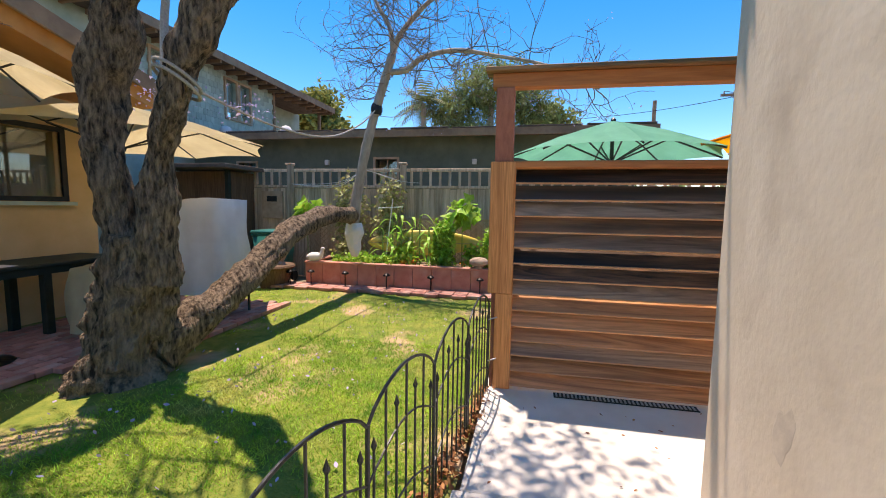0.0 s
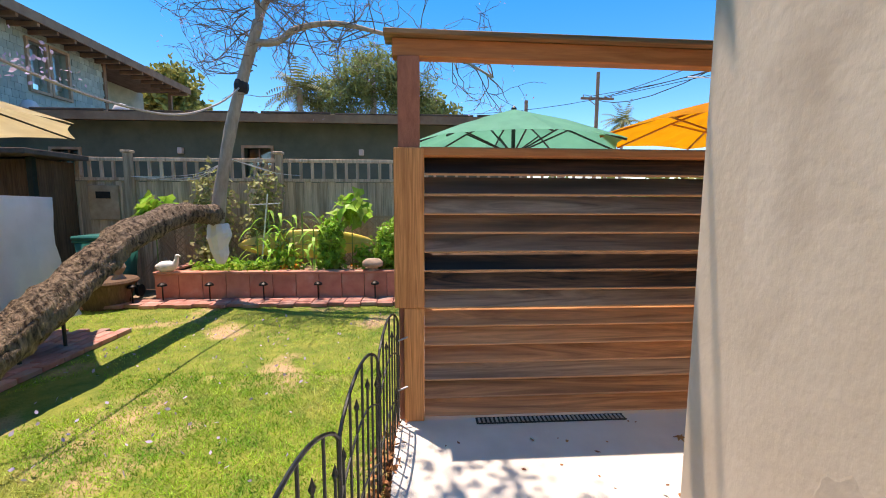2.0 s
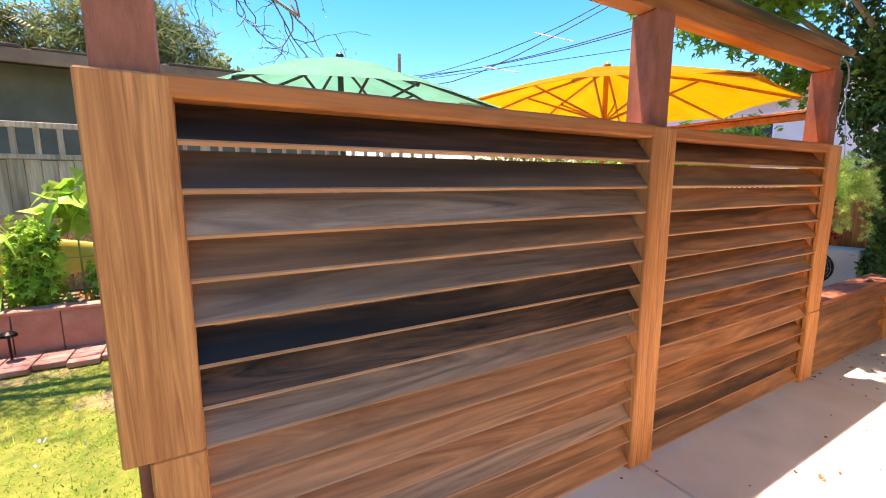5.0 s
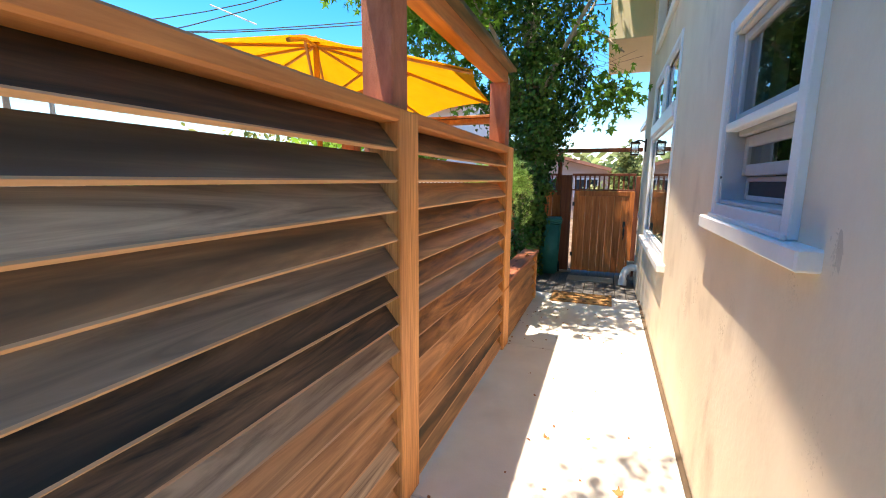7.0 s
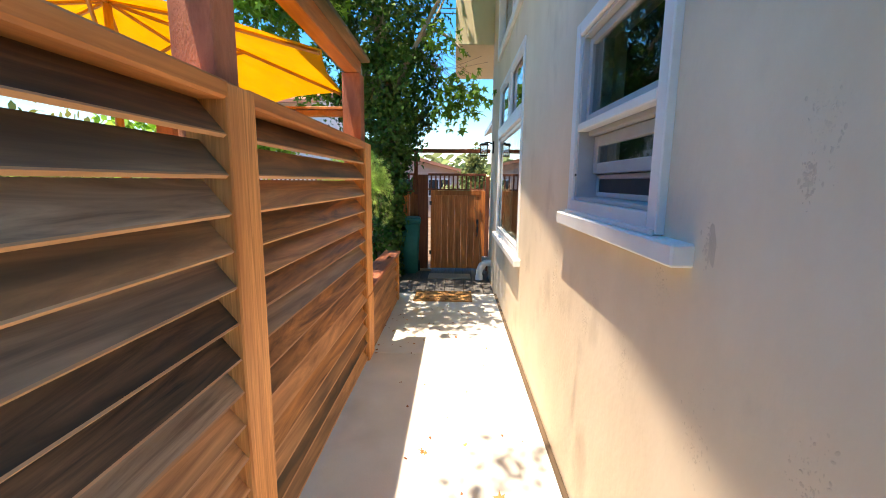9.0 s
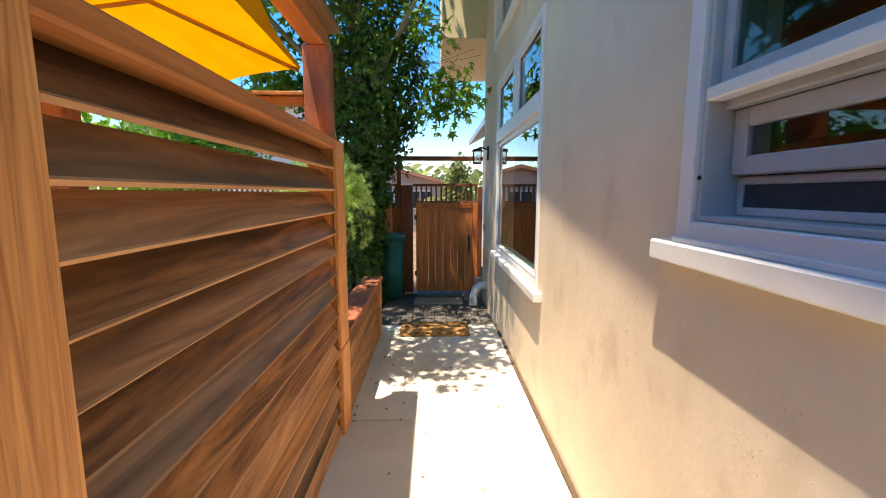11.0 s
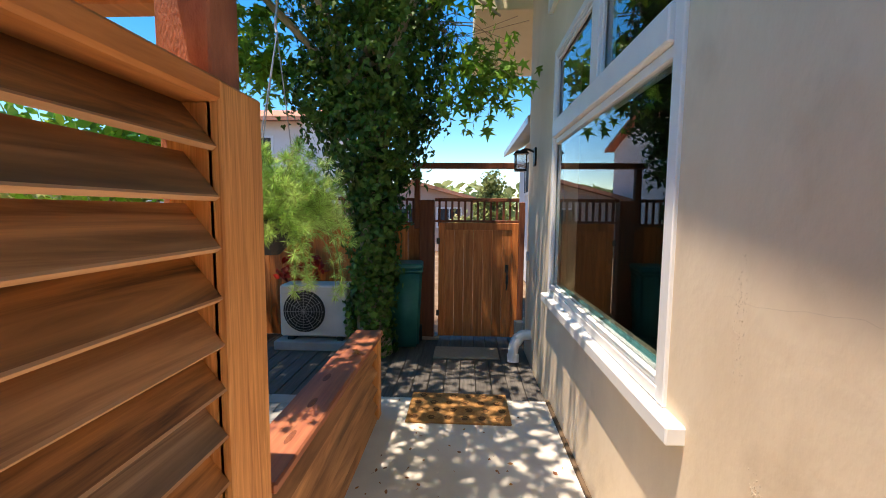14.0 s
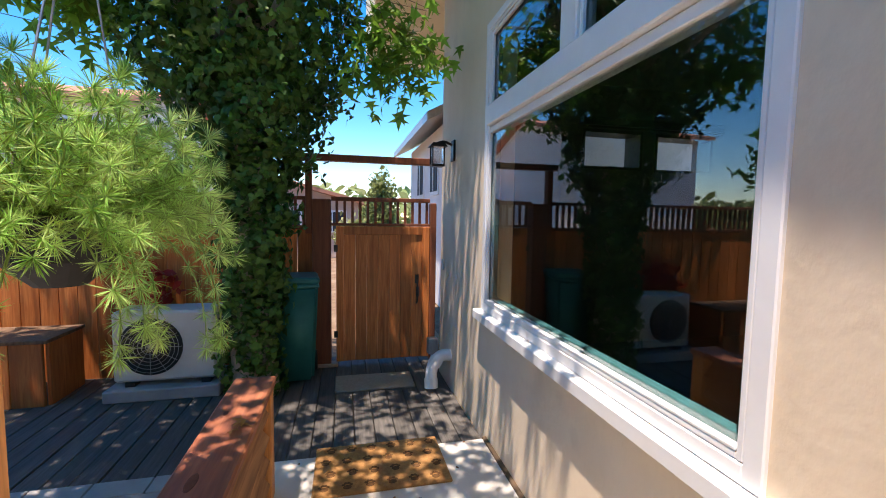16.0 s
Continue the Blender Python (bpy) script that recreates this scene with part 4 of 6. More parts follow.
part("bell_box", box(WALL_X - 0.02, 7.70, 0.98, WALL_X - 0.001, 7.76, 1.08, 0.004), GREYSASH, thing("doorbell", (WALL_X, 7.73, 1.0), "small grey bell box on the stucco wall", "doorbell"))
cj = thing("conduit_box", (1.22, 7.75, -0.04), "grey electrical conduit box at the wall corner", "electrical box")
part("box", box(1.18, 7.88, 0.10, 1.28, 7.97, 0.26, 0.008), STEEL, cj)
part("conduit", tube([(1.23, 7.92, -0.04), (1.23, 7.92, 0.10)], 0.018, 8), STEEL, cj)

pot = thing("potted_plant", (-1.3, 8.0, -0.04), "red flowering plant in a tall pot behind the air conditioner", "potted plant")
part("pot", lathe([(0.05, -0.04), (0.07, 0.5), (0.075, 0.52)], (-1.3, 8.09, 0), 14), DARKWOOD, pot)
P, N = shell_points([((-1.35, 8.0, 0.80), (0.3, 0.12, 0.2), 160)], rng)
v, fc = leaves(P, N, OVAL, 0.10, rng)
tagged(raw("foliage", v, fc, REDPOT, pot, "glossy red leaves"), kind="stuff")
bx = thing("wooden_box", (-2.4, 7.7, -0.1), "orange-brown wooden storage box against the fence", "storage box")
for i in range(5):
    part("plank", box(-3.0 + 0.22 * i, 7.62, -0.04, -2.785 + 0.22 * i, 7.65, 0.46, 0.004), GATEWOOD, bx)
part("lid", box(-3.02, 7.60, 0.462, -1.86, 8.10, 0.49, 0.004), DARKWOOD, bx)
part("side", box(-1.90, 7.651, -0.04, -1.87, 8.08, 0.46, 0.004), GATEWOOD, bx)

# ---- ivy-clad tree ----
tree = thing("ivy_tree", (-0.35, 7.55, -0.1), "tall tree trunk smothered in dark ivy with star-shaped leaves", "tree")
tp = curve([(-0.36, 7.55, -0.12), (-0.40, 7.55, 1.2), (-0.36, 7.6, 2.4), (-0.5, 7.7, 4.0), (-0.4, 7.8, 5.6)], 6)
part("trunk", tube(tp, spread([0.17, 0.13, 0.12, 0.10, 0.05], len(tp)), 12, None, 0.3), GREYBARK, tree, "pale grey trunk", True)
bm = bmesh.new()
for e in [(-2.6, 6.6, 5.0), (0.9, 7.2, 3.3), (-2.0, 8.6, 5.2), (0.7, 8.4, 5.0), (-1.4, 6.2, 4.4), (1.0, 6.4, 4.6)]:
    tube(curve([(-0.42, 7.62, 2.6), ((-0.42 + e[0]) / 2, (7.62 + e[1]) / 2, 3.7), e], 5), spread([0.05, 0.01], 11), 6, bm)
tagged(part("limb", bm, GREYBARK, tree), kind="stuff")
P, N = shell_points([((-0.38, 7.52, 0.5), (0.26, 0.26, 0.75), 1800), ((-0.34, 7.5, 1.2), (0.28, 0.28, 0.6), 1300), ((-0.32, 7.5, 1.75), (0.36, 0.34, 0.5), 1400),
                     ((-0.35, 7.5, 2.3), (0.60, 0.5, 0.6), 2900), ((-0.25, 7.5, 2.95), (0.72, 0.6, 0.75), 3900), ((-0.45, 7.6, 3.7), (0.9, 0.7, 0.8), 3300), ((-0.9, 7.5, 2.7), (0.35, 0.4, 0.45), 1000), ((-0.4, 7.6, 4.5), (0.9, 0.8, 0.8), 2000)], rng)
v, fc = leaves(P, N, IVYSHAPE, 0.066, rng, 0.8, 0.5)
tagged(raw("ivy", v, fc, IVY, tree, "dense dark ivy leaves"), kind="stuff")
# The last clump hangs above the view, added to dapple the path with shade.
P, N = shell_points([((-1.6, 7.2, 4.5), (1.1, 1.0, 0.8), 1500), ((-2.6, 6.8, 4.9), (0.9, 0.9, 0.7), 900), ((0.72, 7.2, 2.75), (0.48, 0.42, 0.42), 260), ((-1.6, 6.2, 3.7), (0.9, 0.8, 0.55), 900), ((-2.4, 5.8, 4.4), (0.9, 0.8, 0.5), 600), ((-0.9, 5.6, 4.4), (0.9, 0.7, 0.5), 600), ((0.45, 7.1, 3.5), (0.4, 0.5, 0.3), 60),
                     ((1.0, 6.6, 4.6), (0.9, 1.0, 0.5), 260), ((-0.5, 7.0, 5.4), (1.6, 1.5, 0.7), 1500), ((-1.3, 6.1, 4.2), (0.7, 0.6, 0.5), 500), ((0.2, 5.4, 5.0), (0.9, 0.9, 0.4), 420), ((-1.5, 7.4, 3.1), (0.5, 0.5, 0.5), 380), ((-0.2, 4.75, 4.7), (0.65, 0.7, 0.35), 620)], rng, 0.1)
v, fc = leaves(P, N * 0.3 + np.array((0, 0, 0.5)), STAR, 0.125, rng, 0.9, 0.6)
tagged(raw("crown", v, fc, STARLEAF, tree, "lighter green star-shaped leaves"), kind="stuff")
bm = bmesh.new()
for i in range(14):
    a = rng.uniform(0, 2 * math.pi)
    e = Vector((0.75 + 0.4 * math.cos(a), 7.1 + 0.3 * math.sin(a), 2.5 + 0.9 * rng.random()))
    tube(curve([(0.2, 7.4, 3.3), (0.5, 7.25, 3.1 + 0.3 * rng.random()), e], 4), 0.0025, 4, bm)
tagged(part("twig_spray", bm, TWIG, tree), kind="stuff")

# ---- hanging fern ----
fern = thing("hanging_fern", (-0.28, 4.98, 1.31), "bright green foxtail fern spilling from a hanging basket", "hanging plant")
FC = Vector((-0.28, 4.98, 1.45))
part("basket", lathe([(0.05, -0.14), (0.11, -0.08), (0.14, 0.0), (0.15, 0.02), (0.12, 0.02)], FC, 14), BLACKPLASTIC, fern)
part("hook", tube(curve([(-0.115, 4.33, 2.49), (-0.115, 4.6, 2.47), (-0.2, 4.95, 2.42), (-0.22, 4.98, 2.3), (-0.21, 4.97, 2.26)], 5), 0.006, 6), STEEL, fern, "bent wire hanging hook")
for k in range(3):
    a = 2.1 * k + 0.4
    part("wire", tube([(-0.21, 4.97, 2.26), FC + Vector((0.14 * math.cos(a), 0.14 * math.sin(a), 0.01))], 0.0025, 4), STEEL, fern)
stem_bm, V, F = bmesh.new(), [], []


def tuft(p, d, size, count):
    d = Vector(d).normalized()
    for _ in range(count):
        q = (d * rng.uniform(-0.1, 1.1) + Vector(rng.normal(0, 0.55, 3))).normalized()
        s = q.orthogonal().normalized() * size * 0.023
        s = Matrix.Rotation(rng.uniform(0, 6.28), 3, q) @ s
        e = size * rng.uniform(0.7, 1.15)
        b = len(V)
        m = p + q * e * 0.55
        V.extend([p - s * 0.4, p + s * 0.4, m + s, p + q * e, m - s])
        F.append((b, b + 1, b + 2, b + 3, b + 4))


for i in range(300):
    a = rng.uniform(0, 2 * math.pi)
    el = rng.uniform(0.0, 1.5)
    ln = rng.uniform(0.17, 0.33)
    d0 = Vector((math.cos(a) * math.cos(el), math.sin(a) * math.cos(el), math.sin(el)))
    p, pts = FC + Vector((math.cos(a), math.sin(a), 0)) * 0.06, []
    droop = rng.uniform(0.02, 0.10) + (0.26 if i % 17 == 0 else 0)
    steps = 9 if i % 17 else 14
    d = d0.copy()
    for k in range(steps):
        pts.append(p.copy())
        p = p + d * ln / 8
        d = (d + Vector((0, 0, -droop)) + Vector(rng.normal(0, 0.06, 3))).normalized()
        if k >= 2 and (k % 2 == 0 or k == steps - 1):
            tuft(p, d, 0.038 if k < steps - 1 else 0.045, 46 if k < steps - 1 else 64)
    tube(pts, spread([0.0035, 0.0015], len(pts)), 4, stem_bm)
tagged(part("stem_tangle", stem_bm, FERNSTEM, fern), kind="stuff")
tagged(raw("needles", [tuple(q) for q in V], F, FERN, fern, "soft bright green needle tufts"), kind="stuff")

# ---- parasols ----
def parasol(cx, cy, rim, apex, r, sides, cloth, frame_mat, label, base_z=0.0, turn=0.0, valance=0.0, flap=0.0):
    t = thing("parasol", (cx, cy, base_z), label, "parasol")
    bm = bmesh.new()
    top = bm.verts.new((cx, cy, apex))
    ring, midr = [], []
    n = sides * 4
    for k in range(n):
        a = turn + 2 * math.pi * k / n
        sag = 1 - 0.035 * math.sin(math.pi * (k % 4) / 4)
        rr = r * math.cos(math.pi / sides) / math.cos(((2 * math.pi * k / n) % (2 * math.pi / sides)) - math.pi / sides) * sag
        ring.append(bm.verts.new((cx + rr * math.cos(a), cy + rr * math.sin(a), rim + 0.02 * math.sin(math.pi * (k % 4) / 4))))
        midr.append(bm.verts.new((cx + 0.5 * rr * math.cos(a), cy + 0.5 * rr * math.sin(a), rim + (apex - rim) * 0.57 - 0.02 * math.sin(math.pi * (k % 4) / 4))))
    for k in range(n):
        j = (k + 1) % n
        bm.faces.new((top, midr[k], midr[j]))
        bm.faces.new((midr[k], ring[k], ring[j], midr[j]))
    if valance:
        low_ring = [bm.verts.new((v.co.x, v.co.y, v.co.z - valance)) for v in ring]
        for k in range(n):
            j = (k + 1) % n
            bm.faces.new((ring[k], low_ring[k], low_ring[j], ring[j]))
    bmesh.ops.solidify(bm, geom=bm.faces[:], thickness=0.003)
    part("canopy", bm, cloth, t)
    part("pole", tube([(cx, cy, base_z), (cx, cy, apex)], 0.022, 10), frame_mat, t)
    part("finial", lathe([(0.03, apex - 0.01), (0.03, apex + 0.012), (0.012, apex + 0.03), (0.003, apex + 0.04)], (cx, cy, 0), 10), frame_mat, t)
    hubz = rim + (apex - rim) * 0.1 - 0.12
    part("hub", lathe([(0.045, hubz - 0.03), (0.05, hubz), (0.045, hubz + 0.03)], (cx, cy, 0), 10), frame_mat, t)
    for k in range(sides):
        a = turn + 2 * math.pi * k / sides
        e = Vector((cx + r * 0.99 * math.cos(a), cy + r * 0.99 * math.sin(a), rim - 0.015))
        m = Vector((cx + 0.52 * r * math.cos(a), cy + 0.52 * r * math.sin(a), rim + (apex - rim) * 0.56 - 0.03))
        rib = part("rib", tube([(cx, cy, apex - 0.03), m, e], 0.011, 5), frame_mat, t)
        part("strut", tube([(cx, cy, hubz), m], 0.010, 5), frame_mat, rib)
    part("foot", lathe([(0.26, base_z), (0.26, base_z + 0.05), (0.06, base_z + 0.09), (0.035, base_z + 0.3)], (cx, cy, 0), 18), DARKMETAL, t)
    return t


ORANGEPOLE = surf("varnished_ribs", (0.42, 0.17, 0.03), (0.55, 0.25, 0.06), 6, 0.4, 0.1, rnd=0)
parasol(-1.95, 1.19, 2.08, 2.49, 1.2, 8, GREENCLOTH, IRON, "open teal-green canvas parasol above the louvered fence", -0.05, 0.05)
parasol(-1.25, 3.27, 2.16, 2.53, 1.33, 8, YELLOWCLOTH, ORANGEPOLE, "open yellow canvas parasol with wooden ribs above the fence", -0.05, 0.558)
parasol(-1.1, -4.75, 2.2, 2.68, 1.75, 8, BEIGECLOTH, IRON, "open cream canvas parasol over the brick patio", -0.03, 0.25)
parasol(0.65, -4.45, 2.5, 2.9, 0.9, 6, BEIGECLOTH, IRON, "second cream parasol beside the ochre house", -0.03, 0.3)

# ---- yard behind the louvered fence ----
yard = thing("patio_paving", (-2, 3, -0.1), "small grey pavers behind the low wall", "paving", kind="structure")
part("bed", box(-4.0, 0.05, -0.11, -0.225, 6.425, -0.06), PAVER, yard)
me = None
for i in range(9):
    for j in range(14):
        if me is None:
            bm = box(-0.146, -0.072, 0, 0.146, 0.072, 0.06, 0.004)
            me = bpy.data.meshes.new("paver"); bm.to_mesh(me); bm.free(); me.materials.append(PAVER)
        ob = new("paver", me)
        ob.parent = yard
        ob.location = (-0.38 - 0.298 * i + 0.149 * (j % 2) + 2 - 0.15, 6.34 - 0.149 * j - 3, 0.035 + random.uniform(-0.002, 0.002))

# ---- lawn ----
def hump(x, y):
    return 0.03 * noise.noise(Vector((x * 0.7, y * 0.7, 3.0)))


def lawn_bare(x, y):
    """How bare the lawn is at a place: round the big trunk and in a few worn spots."""
    b = math.exp(-(((x - 0.35) / 0.75) ** 2 + ((y + 3.05) / 0.55) ** 2))
    b += 0.9 * math.exp(-(((x + 0.5) / 0.6) ** 2 + ((y + 2.75) / 0.28) ** 2)) + 0.5 * math.exp(-(((x - 1.45) / 0.3) ** 2 + ((y + 0.95) / 0.22) ** 2))
    return b + 1.1 * max(0.0, noise.noise(Vector((x * 1.3, y * 1.3, 7.7))) - 0.12) + 0.4 * max(0.0, noise.noise(Vector((x * 4.0, y * 4.0, 1.7))))


bm = bmesh.new()
nx, ny = 80, 70
grid = [[bm.verts.new((-3.37 + 9.4 * i / nx, -7.2 + 7.15 * j / ny, hump(-3.37 + 9.4 * i / nx, -7.2 + 7.15 * j / ny) - 0.035)) for j in range(ny + 1)] for i in range(nx + 1)]
for i in range(nx):
    for j in range(ny):
        bm.faces.new((grid[i][j], grid[i + 1][j], grid[i + 1][j + 1], grid[i][j + 1]))
whole("lawn", bm, GRASSBASE, "patchy sunlit lawn with worn bare spots", "lawn", kind="structure", smooth=True)


def in_patio(x, y):
    return y < -3.12 and x < -0.45 + (-3.12 - y) * 1.9 and x > -2.2


r = np.random.default_rng(9)
V, F = [], []
n = 0
while n < 150000:
    if r.random() < 0.62:
        x, y = r.uniform(-1.0, 3.2), r.uniform(-3.4, -0.12)
    else:
        x, y = r.uniform(-3.36, 4.5), r.uniform(-4.6, -0.12)
    n += 1
    if in_patio(x, y) or r.random() < 1.25 * lawn_bare(x, y) or y > -0.09 - 0.11 * max(x, 0):
        continue
    z = hump(x, y) - 0.037
    a, h, w = r.uniform(0, 6.283), r.uniform(0.012, 0.036), r.uniform(0.002, 0.004)
    lx, ly = r.normal(0, 0.022), r.normal(0, 0.022)
    ca, sa = math.cos(a) * w, math.sin(a) * w
    b = len(V)
    V.extend([(x - ca, y - sa, z), (x + ca, y + sa, z), (x + lx, y + ly, z + h)])
    F.append((b, b + 1, b + 2))
raw("grass", V, F, BLADE, None, "short bright green lawn grass with dry tufts", "grass", "stuff")
P = np.array([(r.uniform(-2.8, 3.0), r.uniform(-3.2, -0.3), 0.0) for _ in range(260)])
for q in P:
    q[2] = hump(q[0], q[1]) + 0.012
v, fc = leaves(P, np.tile((0, 0, 1.0), (len(P), 1)), OVAL, 0.035, r)
raw("fallen_blossoms", v, fc, LILAC, None, "scattered fallen lilac blossoms on the lawn", "petals", "stuff")
P = np.array([(t, -0.02 - 0.10 * t + r.normal(0, 0.035), -0.02 + 0.035 * r.random()) for t in r.uniform(0.02, 3.2, 900)])
v, fc = leaves(P, np.tile((0, 0, 0.7), (len(P), 1)), OVAL, 0.045, r)
raw("leaf_litter", v, fc, DRYLEAF, None, "dry brown leaves along the iron fence", "leaves", "stuff")
P = np.concatenate([np.array([(r.uniform(0.02, 1.2), r.uniform(0.1, 6.4), 0.006) for _ in range(75)]), np.array([(r.uniform(-0.0, 0.9), r.uniform(4.3, 6.0), 0.006) for _ in range(70)])])
v, fc = leaves(P, np.tile((0, 0, 1.0), (len(P), 1)), OVAL, 0.032, r, 0.3, 0.35)
raw("path_leaves", v, fc, DRYLEAF, None, "small dry leaves on the concrete path", "leaves", "stuff")
P = np.array([(-0.06, 5.62, 0.645), (-0.03, 5.60, 0.648), (-0.05, 5.57, 0.646)])
v, fc = leaves(P, np.tile((0, 0, 1.0), (3, 1)), STAR, 0.075, r, 0.3, 0.3)
raw("dry_leaf", v, fc, DRYLEAF, None, "curled dry leaf on the red seat cap", "leaf")
for (x, y) in ((0.55, 2.95), (0.28, 1.75), (0.95, 2.6)):
    v, fc = leaves(np.array([(x, y, 0.006), (x + 0.02, y + 0.01, 0.012)]), np.tile((0, 0, 1.0), (2, 1)), STAR, 0.06, r, 0.3, 0.3)
    raw("dry_leaf", v, fc, DRYLEAF, None, "curled dry leaf on the concrete", "leaf")

# ---- drain ----
drain = thing("drain_grate", (0.06, 1.0, 0), "long dark slotted drain grate at the foot of the fence", "drain")
part("channel", box(-0.02, 0.52, 0.001, 0.055, 1.56, 0.004), BLACKPLASTIC, drain)
for i in range(34):
    y = 0.535 + 0.03 * i
    part("bar", box(-0.016, y, 0.004, 0.051, y + 0.014, 0.009), STEEL, drain)
part("edge", box(-0.02, 0.52, 0.004, -0.016, 1.56, 0.010), IRON, drain)
part("edge", box(0.051, 0.52, 0.004, 0.055, 1.56, 0.010), IRON, drain)

# ---- iron edging fence ----
iron = thing("iron_fence", (1.0, -0.1, -0.03), "low black wrought iron garden fence with arched panels", "fence")
J = [(0.02, -0.005), (0.69, -0.075), (1.365, -0.145), (2.0, -0.24), (2.65, -0.34), (3.3, -0.44), (3.95, -0.54)]
for (xa, ya), (xb, yb) in zip(J, J[1:]):
    at = lambda t, z: Vector((xa + (xb - xa) * t, ya + (yb - ya) * t, z))
    pan = part("panel_frame", tube([at(t, 0.70 + 0.13 * math.sin(math.pi * t) ** 0.7) for t in np.linspace(0.0, 1.0, 15)], 0.007, 6), IRON, iron)
    for z0, up in ((0.17, 0.10), (0.48, 0.11)):
        part("rail", tube([at(t, z0 + up * math.sin(math.pi * t)) for t in np.linspace(0.0, 1.0, 11)], 0.005, 5), IRON, pan)
    for k in range(7):
        t = (k + 0.5) / 7
        tall = k % 2 == 0
        top = 0.70 + 0.13 * math.sin(math.pi * t) ** 0.7 if not tall else 0.56 + 0.12 * math.sin(math.pi * t)
        part("rod", tube([at(t, -0.03), at(t, top)], 0.0055, 6), IRON, pan)
        if tall:
            part("spear_tip", lathe([(0.004, top), (0.012, top + 0.02), (0.001, top + 0.055)], at(t, 0), 6), IRON, pan)
for xa, ya in J:
    part("post", tube([(xa, ya, -0.03), (xa, ya, 0.71)], 0.009, 6), IRON, iron)
for z in (0.24, 0.58):
    part("tie", tube([(0.03, -0.005, z), (0.012, 0.06, z + 0.02)], 0.006, 6), STEEL, iron)

# ---- big leaning tree ----
jac = thing("jacaranda_tree", (0.42, -3.05, -0.05), "old twin-stemmed tree with deeply furrowed bark and long low limb", "tree")
bm = bmesh.new()
tp = curve([(0.44, -3.12, -0.12), (0.43, -3.08, 0.12), (0.42, -2.98, 0.5), (0.40, -2.92, 0.9), (0.40, -2.9, 1.2)], 14)
tube(tp, spread([0.46, 0.34, 0.28, 0.27, 0.20], len(tp)), 64, bm, 0.35, 1, True, 0.045)
tp = curve([(0.42, -2.98, 0.85), (0.42, -3.07, 1.3), (0.44, -3.13, 1.8), (0.44, -3.14, 2.4), (0.42, -2.98, 2.9), (0.6, -2.9, 3.4), (1.1, -3.2, 4.2), (1.8, -3.4, 5.0)], 16)
tube(tp, spread([0.19, 0.145, 0.125, 0.17, 0.17, 0.14, 0.10, 0.04], len(tp)), 48, bm, 0.4, 5, True, 0.03)
tp = curve([(0.40, -2.80, 0.8), (0.38, -2.72, 1.35), (0.40, -2.68, 1.8), (0.42, -2.45, 2.4), (0.40, -2.18, 2.95), (0.42, -1.9, 3.4), (0.9, -1.4, 4.2), (1.5, -0.9, 4.9)], 16)
tube(tp, spread([0.20, 0.14, 0.115, 0.115, 0.15, 0.14, 0.10, 0.05], len(tp)), 48, bm, 0.35, 9, True, 0.028)
# Branches above the view that carry the added shade clumps of the crown.
for pts in ([(1.2, -1.15, 4.5), (0.5, -0.6, 5.2), (0.1, 0.3, 5.7), (-0.2, 1.35, 6.1), (-0.25, 1.7, 6.3)], [(0.5, -0.6, 5.2), (0.6, 0.1, 5.35), (0.68, 0.71, 5.4)], [(1.2, -1.15, 4.5), (1.5, -0.7, 5.1), (1.9, -0.4, 5.4)]):
    c = curve(pts, 4)
    tube(c, spread([0.06, 0.012, 0.006], len(c)), 8, bm)
part("trunk", bm, BARK, jac, "deeply furrowed grey-brown bark", True)
bm = bmesh.new()
tp = curve([(0.30, -2.95, 0.15), (-0.05, -2.82, 0.36), (-0.55, -2.8, 0.56), (-1.05, -2.8, 0.80), (-1.6, -2.8, 1.06), (-2.4, -2.8, 1.27), (-3.1, -2.8, 1.31), (-3.68, -2.8, 1.27)], 14)
tube(tp, spread([0.22, 0.17, 0.155, 0.15, 0.145, 0.14, 0.135, 0.13], len(tp)), 40, bm, 0.3, 14, True, 0.025)
tube([p + Vector((0.03, 0.07, -0.05)) for p in tp[12:68]], spread([0.08, 0.10, 0.09, 0.03], 56), 28, bm, 0.3, 17, True, 0.02)
part("low_limb", bm, BARK, jac, "long low limb stretching across the lawn", True)
bm = bmesh.new()
pole = curve([(-3.68, -2.80, 1.12), (-3.7, -2.70, 1.8), (-3.7, -2.52, 2.6), (-3.7, -2.34, 3.2), (-3.7, -2.08, 4.0)], 6)
tube(pole, spread([0.105, 0.085, 0.08, 0.075, 0.075], len(pole)), 12, bm, 0.15, 2)
STEM_BRANCHES = [([(-3.7, -2.16, 3.72), (-3.72, -1.85, 3.74), (-3.7, -1.55, 3.92), (-3.68, -1.0, 4.0), (-3.65, -0.3, 3.86), (-3.5, 0.5, 3.62), (-3.3, 1.2, 3.2)], 0.055),
         ([(-3.7, -2.08, 4.0), (-3.7, -1.95, 4.3), (-3.6, -1.55, 4.65), (-3.5, -1.0, 5.0), (-3.4, -0.3, 5.5)], 0.06),
         ([(-3.7, -2.08, 4.0), (-3.72, -2.12, 4.4), (-3.8, -2.4, 4.9), (-3.8, -2.6, 5.4)], 0.05)]
for pts, r0 in STEM_BRANCHES:
    c = curve(pts, 5)
    tube(c, spread([r0, r0 * 0.7, r0 * 0.25], len(c)), 8, bm, 0.15, 4)
part("upright_stem", bm, GREYBARK, jac, "slim pale grey upright stem", True)
tb = bmesh.new()
blossom = []


